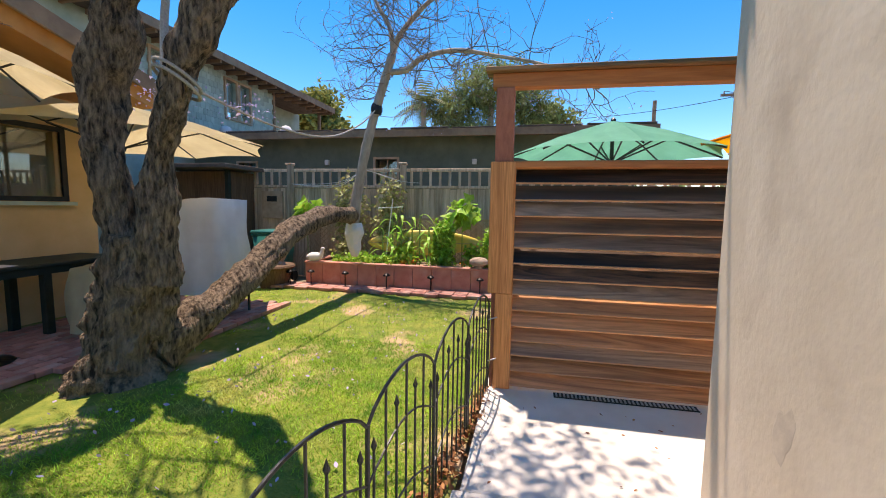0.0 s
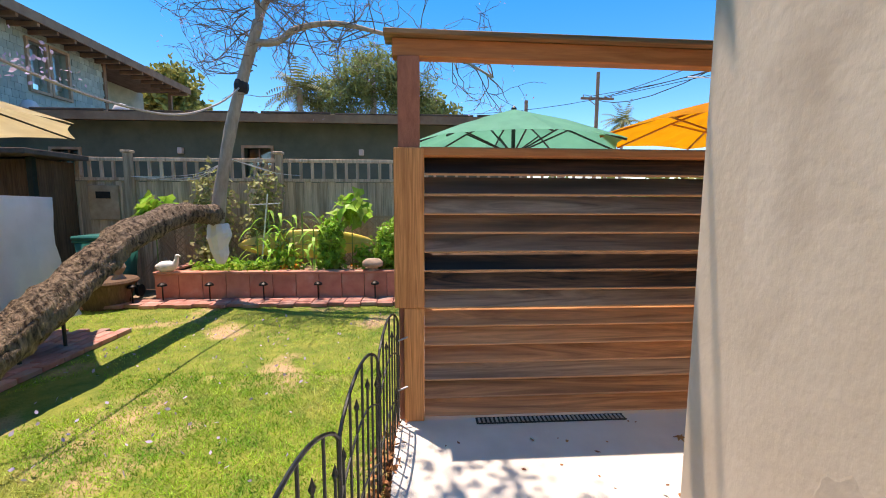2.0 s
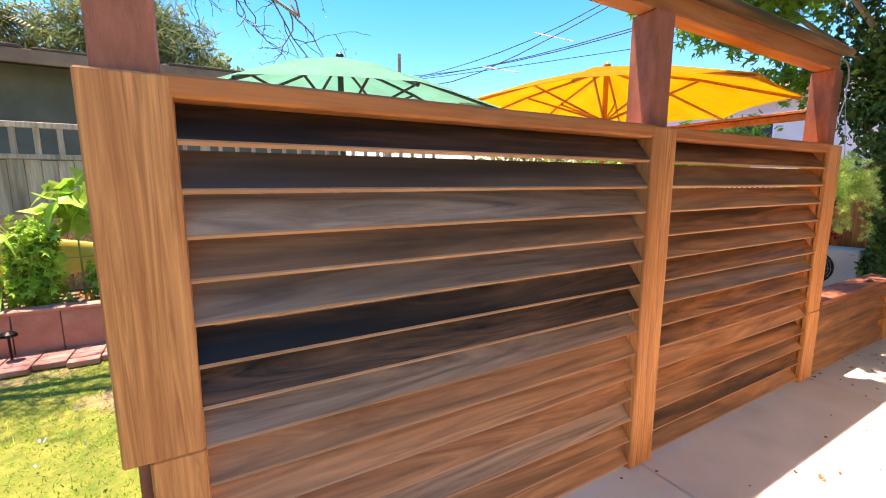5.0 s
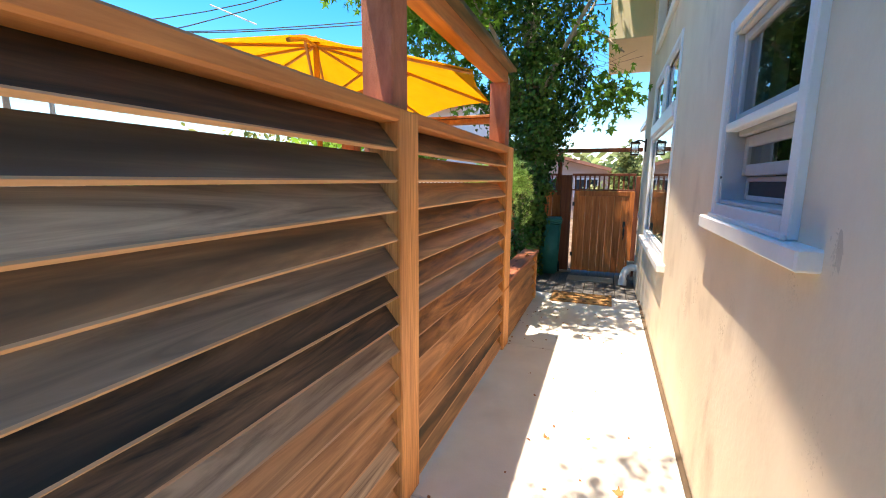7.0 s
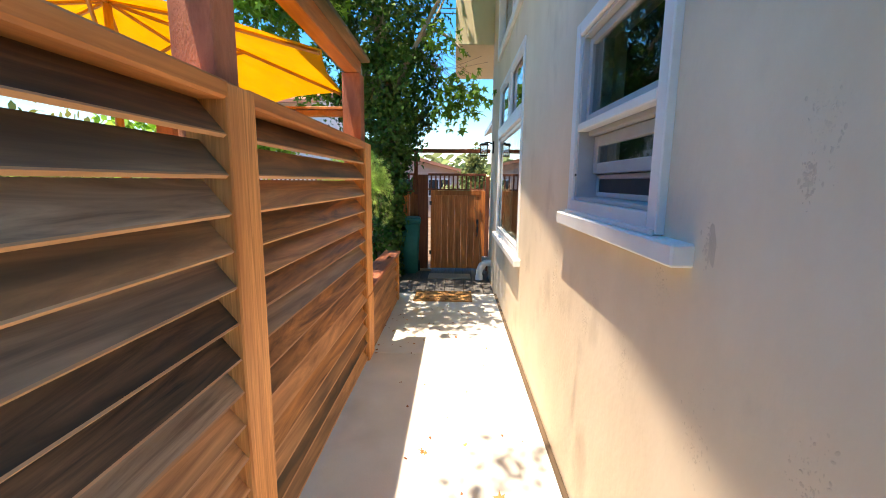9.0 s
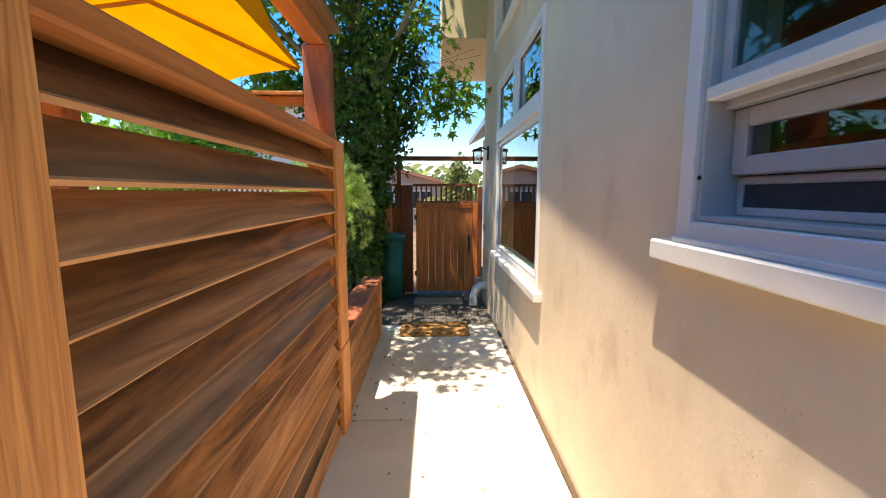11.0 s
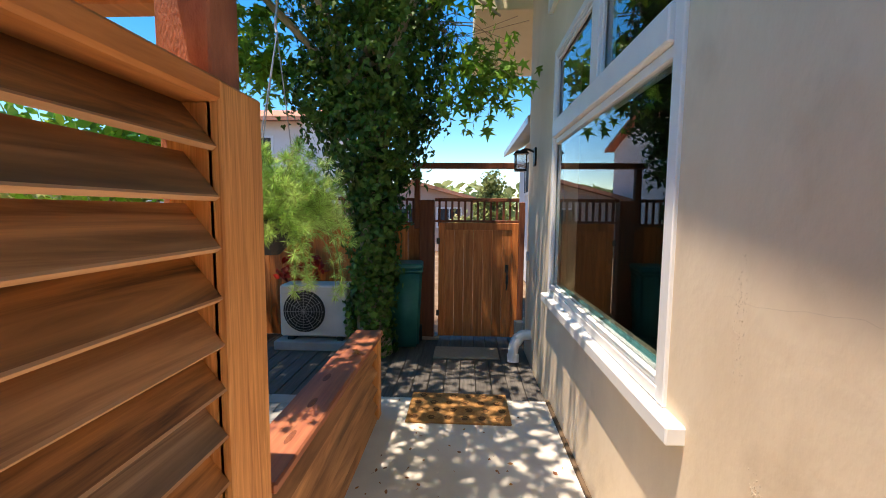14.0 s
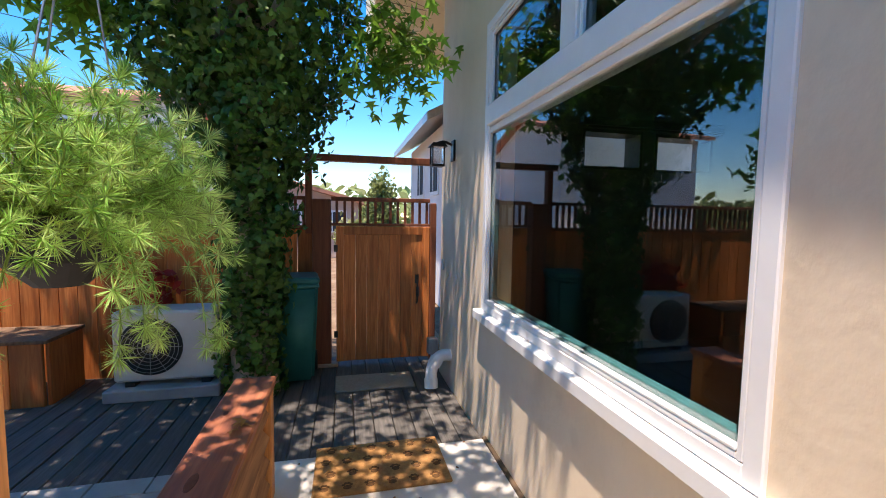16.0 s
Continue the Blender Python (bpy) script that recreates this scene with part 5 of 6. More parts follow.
def twig(p, d, length, rad, depth):
    pts = [p.copy()]
    steps = 5
    for k in range(steps):
        d = (d + Vector(r.normal(0, 0.28, 3)) + Vector((0, 0, 0.05))).normalized()
        p = p + d * length / steps
        pts.append(p.copy())
        if depth > 0 and r.random() < 0.55:
            twig(p, (d + Vector(r.normal(0, 0.7, 3))).normalized(), length * r.uniform(0.45, 0.75), rad * 0.6, depth - 1)
    if depth == 0:
        blossom.append(p.copy())
    tube(pts, spread([rad, max(rad * 0.35, 0.0025)], len(pts)), 4, tb, caps=False)


for pts, r0 in STEM_BRANCHES:
    c = curve(pts, 5)
    for k in range(4, len(c)):
        for _ in range(2):
            if r.random() < 0.8:
                up = 0.4 if c[k].z > 4.2 else -0.12
                twig(c[k], Vector((r.normal(0, 0.6), r.normal(0.2, 0.6), r.normal(up, 0.5))).normalized(), r.uniform(0.5, 1.0), 0.011, 2)
for k in range(16):
    twig(Vector((-3.7, -2.1 - 0.15 * r.random(), 3.3 + 0.9 * r.random())), Vector((r.normal(0, 0.3), -0.9, r.normal(0.4, 0.5))).normalized(), r.uniform(0.6, 1.2), 0.010, 2)
CROWNTOPS = [(1.1, -3.2, 4.2), (1.8, -3.4, 5.0), (0.9, -1.4, 4.2), (1.5, -0.9, 4.9), (0.6, -2.9, 3.4)]
for q in CROWNTOPS:
    for k in range(9):
        twig(Vector(q), Vector((r.normal(0.1, 0.6), r.normal(-0.5, 0.4), r.normal(0.45, 0.4))).normalized(), r.uniform(1.0, 1.9), 0.028, 2)
tagged(part("twig_spray", tb, TWIG, jac, "fine bare curling twigs"), kind="stuff")
sel = [blossom[i] for i in r.choice(len(blossom), min(len(blossom), 420), replace=False)]
P = np.array([tuple(p) for p in sel for _ in range(3)]) + r.normal(0, 0.05, (3 * len(sel), 3))
P = np.concatenate([P, np.array((-0.25, -2.35, 2.35)) + r.normal(0, 1, (80, 3)) * np.array((0.12, 0.12, 0.07)), np.array((-0.5, -3.6, 2.6)) + r.normal(0, 1, (110, 3)) * np.array((0.2, 0.2, 0.12))])
v, fc = leaves(P, np.tile((0, 0, 0.5), (len(P), 1)), OVAL, 0.032, r)
tagged(raw("blossoms", v, fc, LILAC, jac, "sparse lilac blossom sprays"), kind="stuff")
# Unseen leaf clumps set to dapple the paving; the last blocks a sun leak.
P, N = shell_points([((1.7, -3.6, 5.6), (1.6, 1.2, 0.5), 1300), ((0.2, -0.6, 6.1), (1.2, 0.7, 0.5), 1300), ((1.6, -0.6, 6.0), (1.0, 0.6, 0.5), 900), ((-0.25, 1.45, 6.3), (0.42, 0.45, 0.25), 230), ((-0.05, 1.9, 6.4), (0.3, 0.3, 0.2), 70), ((0.68, 0.71, 5.4), (0.20, 0.09, 0.42), 1100)], r, 0.0)
v, fc = leaves(P, N * 0.2 + np.array((0, 0, 0.8)), OVAL, 0.075, r)
tagged(raw("crown", v, fc, STARLEAF, jac), kind="stuff")
rope = thing("rope", (0.4, -2.4, 2.4), "pale grey rope tied between the tree stems", "rope")
c = curve([(0.42, -2.45, 2.42), (-0.8, -2.42, 2.30), (-2.0, -2.4, 2.38), (-3.0, -2.38, 2.72), (-3.7, -2.36, 3.12)], 6)
part("strand", tube(c, 0.012, 6), ROPE, rope)
ring = [Vector((0.42 + 0.155 * math.cos(a), -2.45 + 0.155 * math.sin(a), 2.40 + 0.10 * math.cos(a + 0.6))) for a in np.linspace(0, 2 * math.pi, 22)]
part("loop", tube(ring, 0.014, 6), ROPE, rope)
part("loop", tube([q + Vector((0, 0.01, 0.05)) for q in ring], 0.014, 6), ROPE, rope)
part("knot", lathe([(0.08, 3.02), (0.10, 3.08), (0.10, 3.14), (0.08, 3.20)], (-3.7, -2.36, 0), 10), BLACKPLASTIC, rope)
part("pale_hose", tube(curve([(0.30, -2.60, 3.3), (0.34, -2.62, 2.9), (0.42, -2.56, 2.5)], 5), 0.03, 8), ROPE, rope)

# ---- brick paving ----
def bricks(name, x0, x1, y0, y1, z, inside, label, sx=0.235, sy=0.115):
    t = thing(name, (x0, y0, z), label, "paving", kind="structure")
    bm = box(-sx / 2 + 0.005, -sy / 2 + 0.005, 0, sx / 2 - 0.005, sy / 2 - 0.005, 0.05, 0.005)
    me = bpy.data.meshes.new("brick"); bm.to_mesh(me); bm.free(); me.materials.append(BRICK)
    j, y = 0, y0
    while y < y1:
        x = x0 + (sx / 2 if j % 2 else 0)
        while x < x1:
            if inside(x, y):
                ob = new("brick", me)
                ob.parent = t
                ob.location = (x - x0, y - y0, random.uniform(-0.004, 0.004))
                ob.rotation_euler = (0, 0, random.uniform(-0.02, 0.02))
            x += sx
        y += sy; j += 1
    return t


bricks("brick_patio", -2.15, 1.4, -5.3, -3.13, -0.03, lambda x, y: in_patio(x, y), "worn red brick patio under the parasol")
bricks("brick_path", -3.70, -3.35, -6.0, 1.2, -0.025, lambda x, y: True, "narrow red brick edging before the raised bed", 0.116, 0.236)

# ---- raised bed ----
bed = thing("raised_bed", (-3.75, -2, -0.05), "raised garden bed faced with terracotta tiles", "planter")
part("core", box(-4.85, -3.75, -0.05, -3.785, 1.4, 0.36), SOIL, bed, "dark planting soil")
for i in range(15):
    y = -3.78 + 0.345 * i
    part("tile", box(-3.783, y + 0.004, -0.03, -3.75, y + 0.341, 0.385, 0.004), TERRA, bed)
part("tile", box(-4.85, -3.785, -0.03, -3.784, -3.752, 0.385, 0.004), TERRA, bed)
part("coping", box(-3.90, -3.80, 0.386, -3.735, 1.4, 0.425, 0.008), TERRA, bed, "rounded terracotta coping")
part("coping", box(-4.85, -3.80, 0.386, -3.902, -3.66, 0.425, 0.008), TERRA, bed)


def path_light(x, y):
    t = thing("path_light", (x, y, -0.03), "small bronze mushroom path light before the raised bed", "garden light", "path lights")
    part("stake", tube([(x, y, -0.03), (x, y, 0.24)], 0.010, 6), DARKMETAL, t)
    part("cap", lathe([(0.065, 0.24), (0.06, 0.262), (0.03, 0.285), (0.006, 0.292)], (x, y, 0), 12), DARKMETAL, t)
    return t


pl0 = path_light(-3.62, -3.6)
for x, y in ((-3.62, -2.93), (-3.62, -2.15), (-3.62, -1.35), (-3.62, -0.5), (-3.5, -3.95), (-3.6, -4.05)):
    copy_thing(pl0, pose(x, y, -0.03))
ms = thing("stone_mushroom", (-3.82, -0.55, 0.425), "tan carved stone mushroom on the bed coping", "garden ornament")
part("stem", lathe([(0.09, 0.425), (0.08, 0.47)], (-3.82, -0.55, 0), 12), STONE, ms)
part("cap", lathe([(0.10, 0.472), (0.165, 0.50), (0.16, 0.56), (0.10, 0.60), (0.02, 0.61)], (-3.82, -0.55, 0), 16), STONE, ms, "", True)
goose = bmesh.new()
gp = curve([(-3.80, -3.78, 0.50), (-3.80, -3.66, 0.50), (-3.80, -3.52, 0.52), (-3.80, -3.47, 0.60), (-3.80, -3.46, 0.66), (-3.80, -3.41, 0.655)], 5)
tube(gp, spread([0.02, 0.085, 0.085, 0.04, 0.028, 0.03, 0.008], len(gp)), 12, goose)
whole("goose_statue", goose, PLUSH, "white glazed goose ornament on the bed coping", "statue", base=(-3.80, -3.6, 0.425), smooth=True)
bag = bmesh.new()
tube(curve([(-3.70, -2.80, 1.15), (-3.70, -2.79, 0.95), (-3.71, -2.78, 0.72), (-3.71, -2.78, 0.55)], 4), spread([0.13, 0.17, 0.12, 0.05], 13), 12, bag, 0.3, 3)
whole("white_bag", bag, PLUSH, "white cloth bag tied under the limb end", "bag", base=(-3.7, -2.8, 0.5))
stool = thing("tree_stump_table", (-3.4, -4.1, -0.05), "low dark wooden tub beside the raised bed", "garden table")
part("top", lathe([(0.40, 0.30), (0.42, 0.33), (0.40, 0.36)], (-3.55, -4.35, 0), 18), DARKWOOD, stool)
part("base", lathe([(0.28, -0.05), (0.36, 0.30)], (-3.55, -4.35, 0), 18), DARKWOOD, stool)
urn = thing("stone_urn", (-3.6, -4.2, 0.36), "small weathered stone figure base on the tub", "garden ornament")
part("body", lathe([(0.09, 0.36), (0.05, 0.42), (0.10, 0.52), (0.07, 0.62), (0.02, 0.66)], (-3.62, -4.2, 0), 12), STONE, urn)
wheelie_bin((-4.25, -4.75, -0.1), 0.6, 0.6, 1.05, "green plastic wheelie bin against the old board fence", 90)

lat = thing("lattice_panel", (-4.9, -2, 0.3), "diagonal wooden lattice panel along the fence", "lattice")
for s in (-1, 1):
    for i in range(58):
        y = -4.6 + 0.11 * i
        bm = box(-4.90 - 0.004 * s, -0.011 + y, 0.30, -4.893 - 0.004 * s, 0.011 + y, 1.20, 0, None)
        for vv in bm.verts:
            vv.co.y += s * (vv.co.z - 0.75)
        for vv in bm.verts:
            over = max(0.0, -4.65 - vv.co.y, vv.co.y - 1.4)
            if over:
                vv.co.z -= s * (over if vv.co.y < -2 else -over)
                vv.co.y = min(max(vv.co.y, -4.65), 1.4)
        part("lath", bm, LATTICE, lat)
part("rail", box(-4.91, -4.66, 1.19, -4.875, 1.41, 1.23), LATTICE, lat)

board = thing("surfboard", (-4.6, -1.75, 0.4), "faded yellow surfboard lying on edge behind the vegetables", "surfboard")
bm = bmesh.new()
rings = []
for t in np.linspace(0, 1, 25):
    hw = 0.25 * (math.sin(math.pi * min(max(t, 0.002), 0.998)) ** 0.55)
    rings.append([bm.verts.new((-4.62 + 0.035 * math.sin(a) * min(1, hw * 8), -2.9 + 2.3 * t, 0.73 + hw * math.cos(a) + 0.05 * t)) for a in np.linspace(0, 2 * math.pi, 14)[:-1]])
for a, b in zip(rings, rings[1:]):
    for k in range(13):
        bm.faces.new((a[k], a[(k + 1) % 13], b[(k + 1) % 13], b[k]))
bm.faces.new(rings[0][::-1]); bm.faces.new(rings[-1])
part("deck", bm, YELLOWBOARD, board, "", True)
part("stringer", tube([(-4.583, -2.8, 0.735), (-4.583, -1.75, 0.75), (-4.583, -0.7, 0.775)], 0.005, 5), STONE, board)


def plant(name, spots, material, label, size, shape=OVAL, stems=None, droop=0.5, group=""):
    P, N = shell_points(spots, r, 0.15)
    base = (spots[0][0][0], spots[0][0][1], 0.36)
    t = thing(name, base, label, "plant", group)
    v, fc = leaves(P, N * 0.6 + np.array((0, 0, 0.4)), shape, size, r, droop)
    tagged(raw("leaves", v, fc, material, t), kind="stuff")
    bm = bmesh.new()
    for c in stems or [((base[0], base[1], 0.34), spots[0][0])]:
        tube(curve(list(c), 4), 0.009, 5, bm)
    part("stem", bm, FERNSTEM, t)
    return t


plant("tomato_plant", [((-4.05, -1.25, 0.65), (0.2, 0.22, 0.3), 700), ((-4.05, -1.22, 1.0), (0.19, 0.2, 0.26), 520)], VEG, "bushy light green tomato plant in the bed", 0.09, STAR)
plant("tomato_plant", [((-4.05, -0.35, 0.62), (0.24, 0.28, 0.32), 560), ((-4.1, -0.3, 0.92), (0.2, 0.22, 0.24), 320)], VEG, "bushy light green tomato plant in the bed", 0.09, STAR)
plant("sunflower_plant", [((-4.25, -0.92, 1.38), (0.24, 0.28, 0.24), 60)], VEG, "tall sunflower plant with broad drooping leaves", 0.24, IVYSHAPE)
plant("sunflower_plant", [((-4.3, -0.1, 1.25), (0.16, 0.2, 0.16), 26)], VEG, "tall sunflower plant with broad drooping leaves", 0.22, IVYSHAPE)
plant("squash_plant", [((-4.5, -4.15, 1.35), (0.28, 0.3, 0.2), 75)], VEG, "broad-leaved bright green plant by the fence", 0.22, IVYSHAPE)
plant("low_greens", [((-4.0, -2.75, 0.46), (0.2, 0.72, 0.14), 900), ((-4.0, -2.2, 0.45), (0.2, 0.6, 0.12), 300)], VEG, "low leafy green herbs filling the bed", 0.075)
plant("climbing_vine", [((-4.75, -3.35, 1.3), (0.14, 0.42, 0.8), 800), ((-4.7, -2.45, 1.5), (0.14, 0.32, 0.65), 480), ((-4.6, -3.3, 0.65), (0.2, 0.35, 0.25), 300)], DULLLEAF, "pale yellowish vine climbing the old fence", 0.085)
plant("climbing_vine", [((-4.7, -2.55, 0.95), (0.16, 0.3, 0.5), 420), ((-4.6, -2.1, 0.7), (0.14, 0.28, 0.34), 260)], DULLLEAF, "pale leggy vine tangled over the lattice", 0.08)
plant("pepper_plant", [((-4.1, -1.95, 0.6), (0.16, 0.2, 0.2), 200)], VEG, "small green pepper plant beside the corn", 0.09)
plant("pepper_plant", [((-4.15, -0.75, 0.6), (0.16, 0.16, 0.22), 180)], VEG, "small green pepper plant beside the tomatoes", 0.09)
plant("marigolds", [((-3.97, -1.75, 0.47), (0.06, 0.1, 0.05), 40), ((-3.97, -1.95, 0.46), (0.05, 0.08, 0.05), 30), ((-4.0, -0.9, 0.46), (0.05, 0.1, 0.04), 24)], ORANGEFLOWER, "orange marigold flowers at the bed edge", 0.05)


def corn(x, y, h):
    t = thing("corn_plant", (x, y, 0.36), "young corn stalk with arching yellow-green leaves", "plant", "corn stalks")
    part("stalk", tube([(x, y, 0.34), (x, y, 0.36 + h)], 0.012, 6), FERNSTEM, t)
    for k in range(8):
        a, z = r.uniform(0, 6.28), 0.40 + h * (k + 0.5) / 8
        bm = bmesh.new()
        prev = None
        for s in np.linspace(0, 1, 7):
            p = Vector((x + math.cos(a) * 0.32 * s, y + math.sin(a) * 0.32 * s, z + 0.26 * s - 0.42 * s * s))
            w = Vector((-math.sin(a), math.cos(a), 0)) * 0.026 * math.sin(math.pi * min(0.12 + s * 0.88, 0.99))
            pair = (bm.verts.new(p - w), bm.verts.new(p + w))
            if prev:
                bm.faces.new((prev[0], prev[1], pair[1], pair[0]))
            prev = pair
        part("leaf", bm, VEG, t)


for y in (-2.42, -2.25, -2.05, -1.85, -1.68, -1.5):
    corn(-4.15 + r.uniform(-0.1, 0.1), y, r.uniform(0.65, 1.0))

# ---- old board fence ----
of = thing("old_fence", (-5.1, -2, -0.1), "weathered grey-brown board fence with slatted top", "fence")
for i in range(76):
    y = -7.0 + 0.142 * i
    part("board", box(-5.10, y + 0.003, -0.1, -5.08, y + 0.139, 1.82 + random.uniform(-0.008, 0.008), 0.002), OLDWOOD, of)
part("rail", box(-5.12, -7.0, 1.83, -5.05, 3.8, 1.885, 0.004), OLDWOOD, of)
part("rail", box(-5.12, -7.0, 2.17, -5.05, 3.8, 2.23, 0.004), OLDWOOD, of)
for i in range(54):
    y = -6.95 + 0.2 * i
    part("baluster", box(-5.095, y, 1.885, -5.065, y + 0.05, 2.17), OLDWOOD, of)
for y in (-6.9, -4.82, -2.28, 0.3, 2.8):
    part("post", box(-5.049, y - 0.055, -0.1, -4.94, y + 0.055, 2.30, 0.005), OLDWOOD, of)
    part("post_cap", box(-5.07, y - 0.08, 2.301, -4.92, y + 0.08, 2.345, 0.008), OLDWOOD, of)
mb = thing("fence_box", (-5.07, -5.2, 1.2), "pale wooden hatch panel fixed on the old fence", "box")
part("panel", box(-5.078, -5.55, 1.15, -5.03, -5.05, 1.75, 0.005), LATTICE, mb)
part("vent", box(-5.029, -5.42, 1.52, -5.02, -5.18, 1.64), BLACKPLASTIC, mb)
tw = thing("string_lines", (-5.0, -3, 1.9), "slack white strings tied along the old fence", "string")
for k in range(3):
    part("string", tube(curve([(-4.93, -4.75, 1.90), (-4.3, -3.4, 1.82 + 0.04 * k), (-3.74, -2.62 + 0.03 * k, 2.12)], 5), 0.005, 4), PLUSH, tw)
    part("string", tube(curve([(-3.74, -2.60, 2.1), (-4.4, -2.2, 1.95), (-4.93, -1.9 - 0.4 * k, 1.93)], 5), 0.005, 4), PLUSH, tw)
stk = thing("garden_stake", (-4.4, -2.5, 0.36), "white crossed garden stakes in the bed", "stake")
part("upright", tube([(-4.4, -2.45, 0.36), (-4.4, -2.3, 1.6)], 0.012, 5), PLUSH, stk)
part("crossbar", tube([(-4.4, -2.6, 1.42), (-4.4, -2.1, 1.45)], 0.010, 5), PLUSH, stk)

# ---- garage ----
gar = thing("garage", (-6.2, -3, -0.1), "long low dark green garage with shallow roof", "building")
part("wall", wall_sheet("y", -6.4, 0.2, -9.5, 2.4, -0.1, 3.05, [(-3.33, -2.80, 1.97, 2.55), (-7.0, -6.5, 2.0, 2.48)]), GREENPAINT, gar)
part("wall", wall_sheet("x", 2.2, 0.2, -10.5, -6.4, -0.1, 3.05, []), GREENPAINT, gar)
part("wall", wall_sheet("y", -10.5, 0.2, -9.3, 2.2, -0.1, 3.05, []), GREENPAINT, gar)
part("wall", wall_sheet("x", -9.5, 0.2, -10.5, -6.4, -0.1, 3.05, []), GREENPAINT, gar)
part("roof", prism([(-5.75, 3.06), (-5.75, 3.13), (-10.6, 3.55), (-10.6, 3.06)], "y", -9.8, 2.7), ROOFING, gar)
part("fascia", box(-5.75, -9.8, 2.98, -5.71, 2.7, 3.14, 0.004), FASCIA, gar)
for i in range(9):
    part("roof_edge_strip", box(-5.80 - 0.05 * (i % 2), -9.7 + 1.38 * i, 3.142, -5.70, -8.4 + 1.38 * i, 3.165 + 0.008 * (i % 3), 0.004), ROOFING, gar)
for y0, y1, z0, z1 in ((-3.33, -2.80, 1.97, 2.55), (-7.0, -6.5, 2.0, 2.48)):
    wd = part("window", box(-6.33, y0, z0, -6.325, y1, z1), PANE, gar)
    for a in (box(-6.21, y0 - 0.05, z0 - 0.05, -6.17, y0, z1 + 0.05), box(-6.21, y1, z0 - 0.05, -6.17, y1 + 0.05, z1 + 0.05), box(-6.21, y0, z0 - 0.05, -6.171, y1, z0), box(-6.21, y0, z1, -6.171, y1, z1 + 0.05)):
        part("window_frame", a, LATTICE, wd)
    part("glazing_bar", box(-6.30, (y0 + y1) / 2 - 0.012, z0, -6.28, (y0 + y1) / 2 + 0.012, z1), LATTICE, wd)
    part("blind", box(-6.38, y0, z0, -6.37, y1, (z0 + z1) / 2), SHINGLE, wd)
for y in (-4.55, -0.98):
    part("wall_light", box(-6.2, y - 0.05, 2.42, -6.12, y + 0.05, 2.54, 0.01), OFFWHITE, gar)
for x, y in ((-6.4, -7.5), (-6.6, -5.9), (-7.6, -5.1)):
    part("roof_vent", lathe([(0.13, 3.1), (0.15, 3.28), (0.15, 3.34), (0.10, 3.43), (0.02, 3.46)], (x, y, 0), 12), OFFWHITE, gar, "white domed roof vent", True)

# ---- two-storey shingled house ----
h2 = thing("shingled_house", (-8, -8.3, -0.1), "two-storey blue-green shingled house with wide eaves", "house")
part("wall", wall_sheet("x", -8.5, 0.2, -9.7, -2.6, -0.1, 5.2, [(-7.86, -7.42, 3.92, 4.95), (-8.46, -8.0, 3.92, 4.95), (-5.9, -5.0, 3.92, 4.95)]), SHINGLE, h2)
part("wall", wall_sheet("x", -9.6, 0.2, -13.2, -9.7, -0.1, 5.2, [(-10.7, -10.05, 3.7, 4.85)]), SHINGLE, h2)
part("wall", wall_sheet("y", -2.6, 0.2, -14, -8.3, -0.1, 5.2, []), SHINGLE, h2)
part("roof", prism([(-7.65, 5.17), (-7.65, 5.31), (-12, 6.45), (-12, 5.17)], "x", -12.9, -2.0), ROOFING, h2)
part("fascia", box(-12.9, -7.66, 5.13, -2.0, -7.62, 5.33), FASCIA, h2)
for i in range(23):
    part("rafter_tail", box(-12.8 + 0.48 * i, -8.29, 5.07, -12.74 + 0.48 * i, -7.67, 5.165), FASCIA, h2)
for k, z in enumerate(np.arange(3.0, 5.1, 0.16)):
    for i in range(44):
        x = -9.66 + 0.16 * i + (0.08 if k % 2 else 0)
        if any(a - 0.2 < x < b + 0.06 and 3.75 < z < 5.0 for a, b in ((-7.86, -7.42), (-8.46, -8.0), (-5.9, -5.0))):
            continue
        if x < -4.4:
            part("shingle", box(x, -8.299, z, x + 0.152, -8.275, z + 0.155), SHINGLE, h2)
for a, b in ((-7.86, -7.42), (-8.46, -8.0), (-5.9, -5.0)):
    wd = part("window", box(a, -8.4, 3.92, b, -8.395, 4.95), PANE, h2)
    part("blind", box(a, -8.46, 4.1, b, -8.45, 4.95), OFFWHITE, wd)
    for q in (box(a - 0.06, -8.3, 3.86, a, -8.24, 5.01), box(b, -8.3, 3.86, b + 0.06, -8.24, 5.01), box(a, -8.3, 3.86, b, -8.241, 3.92), box(a, -8.3, 4.95, b, -8.241, 5.01)):
        part("window_frame", q, LATTICE, wd)
for x in (-9.75, -12.9):
    part("porch_post", box(x, -8.35, 3.3, x + 0.1, -8.25, 5.17), FASCIA, h2)
part("porch_rail", box(-12.9, -8.34, 4.0, -9.75, -8.28, 4.06), SHINGLE, h2)
part("porch_skirt", box(-12.9, -8.33, 3.0, -9.75, -8.29, 3.95), SHINGLE, h2)
part("doorway", box(-10.7, -9.7, 3.7, -10.05, -9.69, 4.85), BLACKPLASTIC, h2)
part("chimney_pipe", tube([(-6.6, -8.4, 5.35), (-6.6, -8.4, 6.05)], 0.03, 6), STEEL, h2)

# ---- ochre house beside the patio ----
h3 = thing("ochre_house", (0, -5.6, -0.1), "ochre stucco house with orange soffit and dark window", "house")
part("wall", wall_sheet("x", -5.8, 0.2, -1.42, 7.5, -0.1, 2.75, [(-1.0, 0.5, 1.52, 2.33)]), STUCCO2, h3)
part("wall", wall_sheet("y", -1.42, 0.2, -9, -5.8, -0.1, 2.75, []), STUCCO2, h3)
